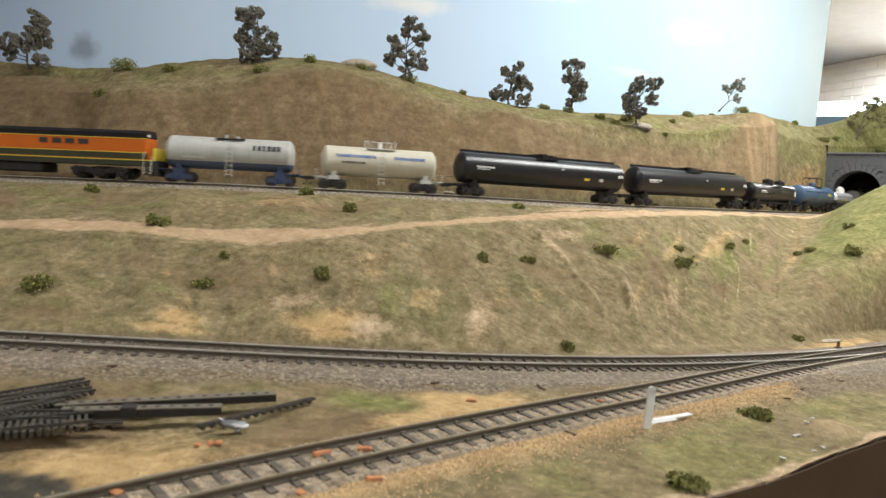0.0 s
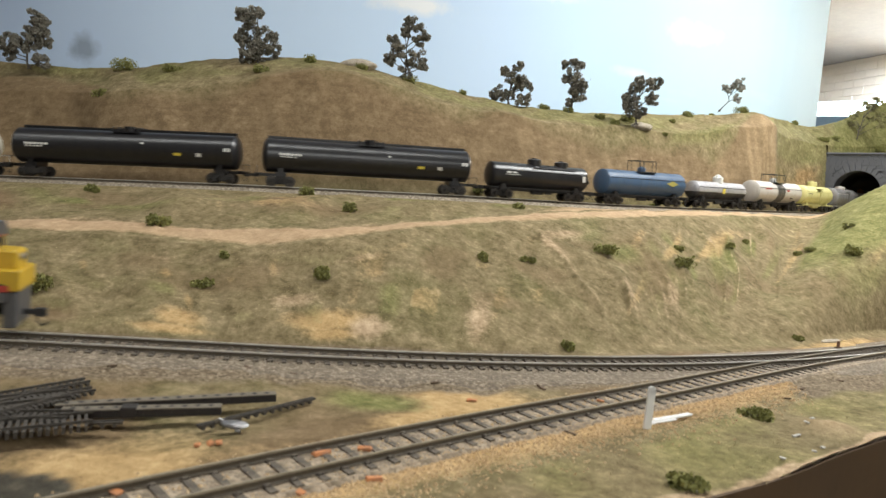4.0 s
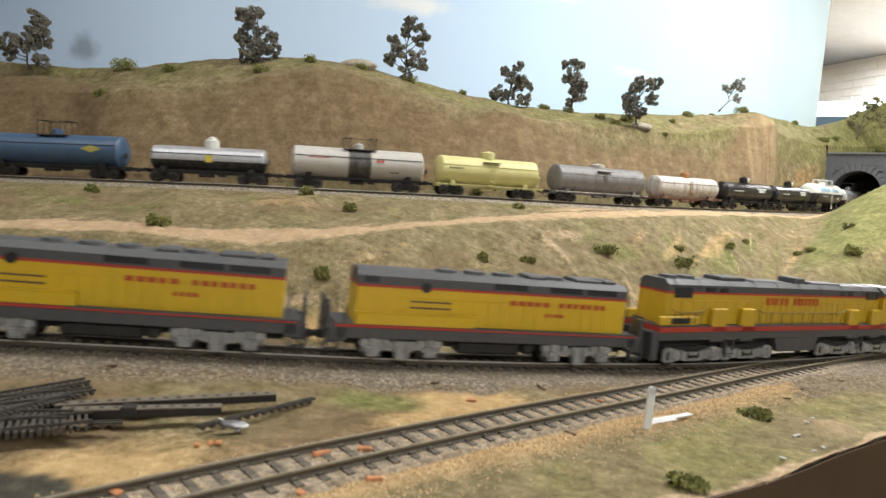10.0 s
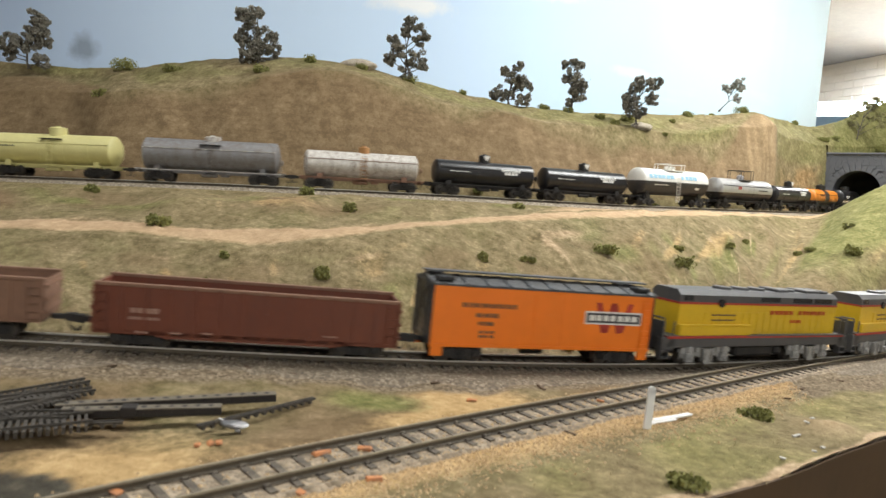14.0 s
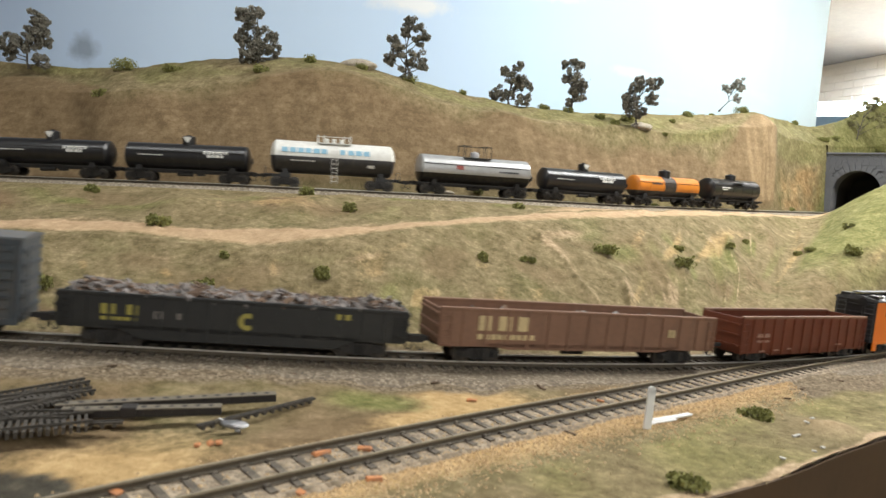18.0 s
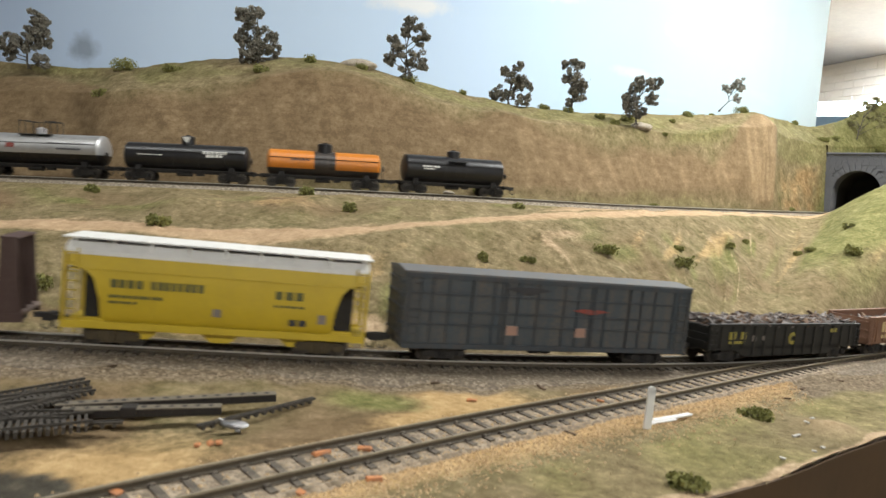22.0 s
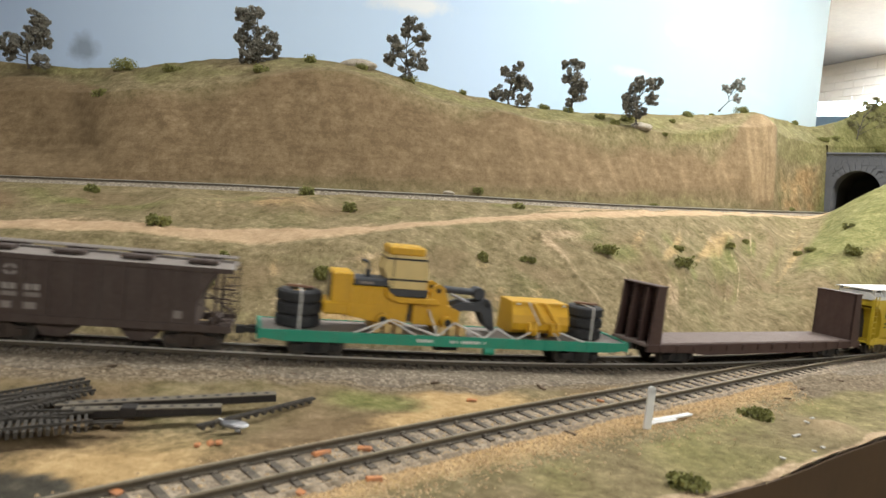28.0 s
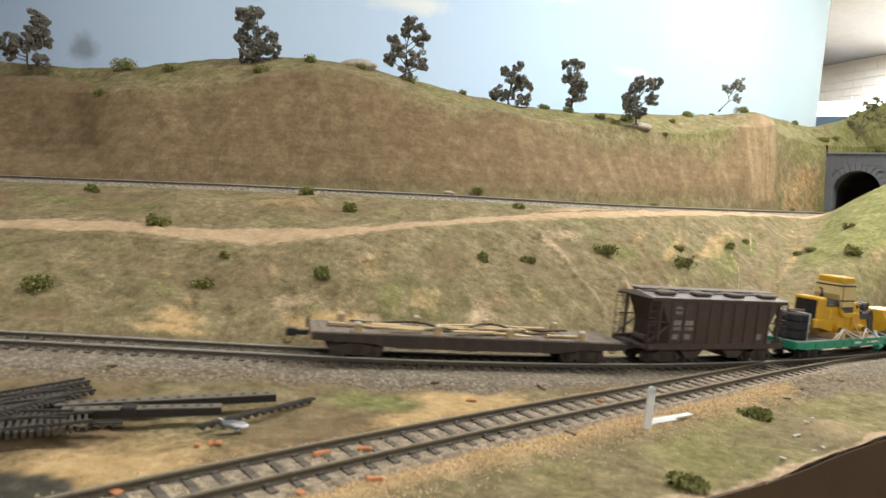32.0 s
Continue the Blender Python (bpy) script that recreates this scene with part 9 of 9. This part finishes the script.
def bits(name, label, places, mat, size, seed, cat, turn=None):
    rnd = random.Random(seed)
    for x, y, l in places:
        bm = bbox(-l / 2, l / 2, -size / 2, size / 2, 0, size * 0.40, size * 0.12)
        for v in bm.verts:
            v.co += Vector((rnd.uniform(-1, 1), rnd.uniform(-1, 1), rnd.uniform(-1, 1))) * size * 0.12
        z = ground_at(x, y) + 0.0004
        d = float(abs(y - SIDING_Y(x)))
        if d < 0.018:
            z = float(low_level(0, x)) - 0.0030
        s_, lat_, d_ = LOW.near(np.array([x]), np.array([y]))
        if float(d_[0]) < 0.030:
            z = max(z, float(low_level(0, x)) - 0.0046 - 0.09 * max(0, float(d_[0]) - 0.017))
        single(name, bm, M[mat], label, cat, group=name + "s", m=Matrix.Translation((x, y, z)) @ Euler((rnd.uniform(-0.15, 0.15), rnd.uniform(-0.15, 0.15), rnd.uniform(-1.2, 1.2) if turn is None else turn)).to_matrix().to_4x4())


bits("plastic_chip", "bright orange broken plastic chip lying by the siding", [(-0.039, 0.230, 0.0075), (-0.024, 0.238, 0.0055), (-0.094, 0.187, 0.0070), (-0.085, 0.2305, 0.0020), (-0.040, 0.200, 0.0030), (-0.018, 0.216, 0.0060), (-0.078, 0.2335, 0.0022), (0.088, 0.332, 0.0035), (-0.081, 0.2330, 0.0022), (0.020, 0.318, 0.0050)], "chip", 0.0026, 3, "litter")
bits("wood_scrap", "dark splintered wood scrap on the ballast", [(0.063, 0.283, 0.0055), (0.001, 0.339, 0.0050), (0.051, 0.367, 0.0120), (0.127, 0.395, 0.0060), (0.101, 0.390, 0.0060), (-0.013, 0.352, 0.0060), (-0.062, 0.334, 0.0070), (-0.074, 0.329, 0.0075), (-0.191, 0.307, 0.0065), (-0.096, 0.328, 0.0075), (-0.128, 0.322, 0.0050), (-0.155, 0.305, 0.0045), (0.218, 0.392, 0.0060), (0.290, 0.455, 0.0050), (0.242, 0.417, 0.0045), (0.060, 0.352, 0.0070)], "wood", 0.0018, 5, "litter")

bits("plaster_chip", "small white chip of plaster in the grass by the fascia", [(0.1864, 0.3213, 0.0050), (0.1998, 0.3366, 0.0026), (0.2063, 0.3428, 0.0026), (0.1575, 0.2800, 0.0024), (0.1813, 0.2965, 0.0020), (0.1880, 0.3012, 0.0022), (0.1035, 0.2390, 0.0020)], "plaster_bit", 0.0016, 8, "litter")
# small switch stand by the junction
stand = thing("switch_stand", "tiny rust-brown switch stand with a pale lever", "switch stand", m=pose(0.3615, 0.5760, float(low_level(0, 0.3615)) - 0.004, 0, 0, 20))
part("post", bbox(-0.0010, 0.0010, -0.0010, 0.0010, 0, 0.0062, 0.0002), M["rust"], stand)
part("base", bbox(-0.0030, 0.0030, -0.0016, 0.0016, 0, 0.0010, 0.0002), M["wood"], stand)
bm = bmesh.new()
tube(bm, (0, 0, 0.0056), (0.0062, -0.0010, 0.0066), 0.0004, 0.0004, 6)
part("lever", bm, M["crate"], stand)

# white post and the white strip beside it
post = thing("marker_post", "plain white plastic marker post stuck upright by the siding", "post", m=pose(0.1045, 0.305, ground_at(0.1045, 0.305) - 0.002, 0, 2, 10))
bm = bmesh.new()
box(bm, -0.0018, 0.0018, -0.0007, 0.0007, 0, 0.0215)
tube(bm, (0, -0.0007, 0.0215), (0, 0.0007, 0.0215), 0.0018, 0.0018, 16)
part("blade", bm, M["post"], post)
strip = thing("plaster_strip", "thin white strip of torn plaster cloth on the grit", "litter", m=pose(0.1205, 0.3215, ground_at(0.121, 0.321) + 0.0010, 0, 0, 31))
part("strip", bbox(-0.0165, 0.0175, -0.0014, 0.0018, 0, 0.0009, 0.0003), M["post"], strip)
part("scrap", bbox(-0.0165, 0.0030, -0.0034, -0.0018, 0, 0.0008, 0.0003), M["post"], strip)


# girders, old track panels and a casting heaped beside the siding
def girder(x0, y0, x1, y1, label, splice=False):
    l = math.hypot(x1 - x0, y1 - y0)
    z = float(low_level(0, (x0 + x1) / 2)) - 0.0045
    ob = thing("bridge_girder", label, "girder", "girders beside the siding", Matrix.Translation((x0, y0, z)) @ Matrix.Rotation(math.atan2(y1 - y0, x1 - x0), 4, "Z"))
    # web colour carries the flange's shadow; holes are dark diamonds laid on top
    part("web", bbox(0, l, -0.0006, 0.0026, 0.0, 0.0032, 0.0002), M["girder"], ob)
    part("flange", bbox(0, l, -0.0012, 0.0036, 0.0032, 0.0037, 0.0001), M["girder_top"], ob, "dusty top flange")
    n = int(l / 0.0052)
    for i in range(n):
        x = 0.004 + i * (l - 0.008) / max(1, n - 1)
        bm = bmesh.new()
        tube(bm, (x, 0.0012, 0.0035), (x, 0.0012, 0.00378), 0.0013, 0.0013, 4)
        part("dark_slot", bm, M["girder"], ob, "dark diamond plate standing for a shaded hole")
        part("stiffener", bbox(x - 0.0003, x + 0.0003, -0.0010, -0.0005, 0.0004, 0.0031), M["girder"], ob)
    if splice:
        part("splice_plate", bbox(l * 0.36, l * 0.46, -0.0016, 0.0040, 0.0002, 0.0043, 0.0002), M["girder"], ob, "dark splice plate")


girder(-0.1480, 0.2475, -0.0690, 0.2800, "plate girder, its side darkened as shade, with slotted dusty flange, lying on earth")
girder(-0.1425, 0.2420, -0.0859, 0.2585, "plate girder, its side darkened as shade, with a splice plate, lying on earth", True)


def track_panel(x, y, dz, turn, l, pitch=0.0026, w=0.0075, label="loose dark plastic track panel heaped beside the siding", tilt=0.0, tall=0.0012):
    z = float(low_level(0, x)) - 0.0055 + dz
    ob = thing("track_panel", label, "track panel", "loose track panels", Matrix.Translation((x, y, z)) @ Euler((0, radians(tilt), radians(turn))).to_matrix().to_4x4())
    n = int(l / pitch)
    tie = finish("tie", bbox(-0.0006, 0.0006, -w, w, 0, tall), M["panel_tie"])
    for i in range(n):
        t = part("tie", tie, None, ob)
        t.location.x = -l / 2 + pitch * (i + 0.5)
    for s in (-1, 1):
        part("rail", bbox(-l / 2, l / 2, s * w * 0.62 - 0.0004, s * w * 0.62 + 0.0004, tall, tall + 0.0010), M["panel_tie"], ob)


track_panel(-0.1549, 0.2195, 0.0012, 29, 0.066, 0.0024, 0.0081, tall=0.0024)
track_panel(-0.1600, 0.2430, 0.0026, 64, 0.046, 0.0022, 0.0090)
track_panel(-0.1745, 0.2520, 0.0008, 51, 0.070, 0.0028, 0.0042)
track_panel(-0.1690, 0.2447, 0.0004, 46, 0.070, 0.0028, 0.0036)
track_panel(-0.1765, 0.2370, 0.0020, 36, 0.070, 0.0022, 0.0075)
track_panel(-0.1530, 0.2330, 0.0022, 12, 0.036, 0.0022, 0.0060)
track_panel(-0.1235, 0.2385, 0.0002, 20, 0.013, 0.0040, 0.0016, "narrow loose strip of dark track")
track_panel(-0.0725, 0.2683, 0.0, 49.5, 0.057, 0.0040, 0.0014, "narrow loose strip of dark track")

cast = thing("metal_casting", "small bright silver metal casting lying on the ground", "casting", m=pose(-0.0775, 0.2495, float(low_level(0, -0.0765)) - 0.0050, 0, 4, 4))
bm = bmesh.new()
bmesh.ops.create_icosphere(bm, subdivisions=2, radius=0.5)
for v in bm.verts:
    v.co = Vector((v.co.x * 0.0118, v.co.y * 0.0064, v.co.z * 0.0030 + 0.0018)) * (1 + 0.12 * noise.noise(v.co * 4))
part("body", bm, M["silver"], cast)
bm = bmesh.new()
pipe(bm, [(-0.0042, 0, 0.002), (-0.0062, 0.001, 0.0028), (-0.0078, 0.002, 0.0012)], 0.0007, 7)
tube(bm, (0.001, -0.0026, 0.0004), (0.003, -0.0028, 0.0004), 0.0007, 0.0007, 8)
part("hook", bm, M["silver"], cast)


# ---------------------------------------------------------------- room beyond the tunnel
def brick_wall():
    wall = bpy.data.objects["wall_right"]
    t = radians(18)
    rnd = random.Random(3)
    me = finish("brick", bbox(-0.004, 0.002, -0.0552, 0.0552, -0.0184, 0.0184, 0.0012), M["wall_white"])
    z, row = 0.36, 0
    while z < CEIL - 0.03:
        for i in range(13):
            b = 1.75 + 0.112 * i + (0.056 if row % 2 else 0)
            br = part("brick", me, None, wall)
            br.matrix_basis = Matrix.Rotation(t, 4, "Z") @ Matrix.Translation((ROOM_X1 + rnd.uniform(0.009, 0.013), b, z + 0.0187))
        z += 0.0385
        row += 1


brick_wall()
sheet_wall([(1.384, 2.90), (1.98, 2.90)], 0.0, 0, 0.006, M["pale_panel"], "backdrop_far", "low pale blue backdrop panel behind the tunnel hill", "backdrop", [0.584, 0.6466])
sheet_wall([(0.97, 2.05), (1.26, 2.05)], 0.0, 0, 0.006, M["blue_panel"], "backdrop_low", "mid-blue end of a low backdrop panel", "backdrop", [0.402, 0.4227])


# ---------------------------------------------------------------- supports of the track beyond the scene
def bench(line, s0, s1, name, half, z_top):
    prof = [(-half, z_top - 0.03), (half, z_top - 0.03), (half, z_top), (-half, z_top)]
    single(name, ribbon(stations(line, s0, s1, 0.04), prof), M["lumber"], "plywood board carrying the hidden track", "benchwork", kind="structure")
    for s in np.arange(s0 + 0.15, s1, 0.8):
        p = line.at(float(s))
        ob = thing("bench_leg", "square pale timber leg under the track board", "bench leg", "bench legs")
        part("post", bbox(p.x - 0.02, p.x + 0.02, p.y - 0.02, p.y + 0.02, -1.25, p.z + z_top - 0.03), M["lumber"], ob)


bench(LOW, -3.55, -0.45, "benchwork_west", 0.09, -0.0105)
bench(LOW, 1.10, 3.65, "benchwork_east", 0.09, -0.0105)
bench(UP, -4.85, -1.0, "benchwork_upper", 0.06, -0.0105)
bench(UP, 1.15, 3.05, "benchwork_tunnel", 0.06, -0.0105)


# ---------------------------------------------------------------- loose ballast, grit and turf
def scatter(name, label, pts, lo, hi, mat, seed, flat=1.0, blade=False):
    """Many tiny stones (or grass blades) as one mesh; pts: rows of x, y, z."""
    rs = np.random.RandomState(seed)
    n = len(pts)
    size = rs.uniform(lo, hi, n)[:, None, None]
    if blade:
        base = np.array([[-0.35, 0, 0], [0.35, 0, 0], [0.0, 0.0, 1.0]])
        faces = np.array([[0, 1, 2]])
    else:
        base = np.array([[0.9, 0.1, -0.3], [-0.5, 0.8, -0.3], [-0.5, -0.7, -0.3], [0.1, 0.0, 0.75], [0.5, 0.6, 0.2]])
        faces = np.array([[0, 4, 3], [4, 1, 3], [1, 2, 3], [2, 0, 3], [0, 1, 4]])
    a = rs.uniform(0, 6.283, n)
    c, s = np.cos(a)[:, None], np.sin(a)[:, None]
    V = base[None] * (1 + rs.uniform(-0.3, 0.3, (n, len(base), 3)))
    V = V * size
    X = V[:, :, 0] * c - V[:, :, 1] * s
    Y = V[:, :, 0] * s + V[:, :, 1] * c
    Z = V[:, :, 2] * flat
    if blade:
        lx, ly = rs.normal(0, 0.8, (n, 1)), rs.normal(0, 0.8, (n, 1))
        X, Y = X + lx * Z, Y + ly * Z
    P = np.stack([X, Y, Z], -1) + pts[:, None, :]
    F = (faces[None] + (np.arange(n) * len(base))[:, None, None]).reshape(-1, 3)
    me = bpy.data.meshes.new(name)
    me.from_pydata(P.reshape(-1, 3).tolist(), [], F.tolist())
    me.materials.append(M[mat])
    ob = new(name, me)
    tagged(ob, label, name.replace("_", " "), kind="stuff")


def loose():
    rs = np.random.RandomState(5)
    n = 11000
    s = rs.uniform(0.06, 1.0, n)
    lat = rs.uniform(-0.034, 0.046, n)
    keep = (np.abs(np.abs(lat) - GAUGE) > 0.0018)
    s, lat = s[keep], lat[keep]
    h = np.interp(s, LOW.s, LOW.h)
    x = np.interp(s, LOW.s, LOW.x) + lat * np.sin(h)
    y = np.interp(s, LOW.s, LOW.y) - lat * np.cos(h)
    z = np.interp(s, LOW.s, LOW.z) + np.where(np.abs(lat) < 0.0165, -0.0036, -0.0036 - (np.abs(lat) - 0.0165) * 0.30)
    scatter("ballast_stones", "loose grey ballast stones", np.stack([x, y, z], -1), 0.0005, 0.0012, "pebble", 1)
    n = 18000
    x = rs.uniform(-0.16, 0.24, n)
    d = rs.normal(0.017, 0.015, n)
    y = SIDING_Y(x) - d
    s_, l_, dd = LOW.near(x, y)
    keep = (dd > 0.022) & (np.abs(np.abs(d * 0.8) - GAUGE) > 0.0025) & ((np.abs(d) > 0.019) | (rs.rand(n) < 0.25))
    x, y, d = x[keep], y[keep], d[keep]
    zg = np.array([ground_at(a, b) for a, b in zip(x, y)])
    z = np.where(np.abs(d) < 0.021, low_level(0, x) - 0.0034, zg)
    scatter("grit", "loose tan grit beside the siding", np.stack([x, y, z], -1), 0.0005, 0.0012, "tan_pebble", 2)
    # turf on banks, ridge and the verge by the fascia
    rs = np.random.RandomState(9)
    flatv, fu = np.broadcast_to(GV, GX.shape).reshape(-1), np.broadcast_to(GU, GX.shape).reshape(-1)
    fx, fy, fz = GX.reshape(-1), GY.reshape(-1), GZ.reshape(-1)
    side = SIDING_Y(fx) - fy
    dist = np.hypot(fx, fy)
    seen = (fu > 1.0) & (fu < 12.3)
    bank_w = ((flatv > 2.08) & (flatv < 2.98)) * 1.0 + ((flatv > 4.05) & (flatv < 4.95)) * 1.2 + ((flatv > 7.0) & (flatv < 8.5)) * 1.0
    verge = ((flatv < 1.9) & (side > 0.045) & (fx > -0.02)) * 1.2
    wgt = (bank_w + verge) * seen * (0.35 + vnoise(fx * 30, fy * 30, 31) ** 2 * 2)
    s_, l_, dd = UP.near(fx, fy)
    wgt = wgt * (dd > 0.03)
    j = rs.choice(len(fx), 30000, p=wgt / wgt.sum())
    P = np.stack([fx[j], fy[j], fz[j]], -1) + np.stack([rs.uniform(-0.0015, 0.0015, len(j)), rs.uniform(-0.0015, 0.0015, len(j)), np.full(len(j), -0.0002)], -1)
    scatter("turf", "fine straw-coloured turf fibres", P, 0.0004, 0.0009, "grass_bit", 3, blade=True)


loose()


tank_train()
freight_train()


def up_run(s, t):
    """Place on the upper line: an even pace, a touch ahead early on."""
    return s - V_UP * (t - 13) - 0.0010 - 0.0030 * math.exp(-((t - 7) / 4.0) ** 2)


def motions():
    """Both trains: the tank train runs out of the tunnel, the freight train follows the lower line."""
    for ob, line, s, half in TRAIN:
        rows = []
        for t in range(0, 33):
            place = s + low_run(t) if line is LOW else up_run(s, t)
            rows.append((t, line.car(place, half)))
        walk(ob, rows)


motions()
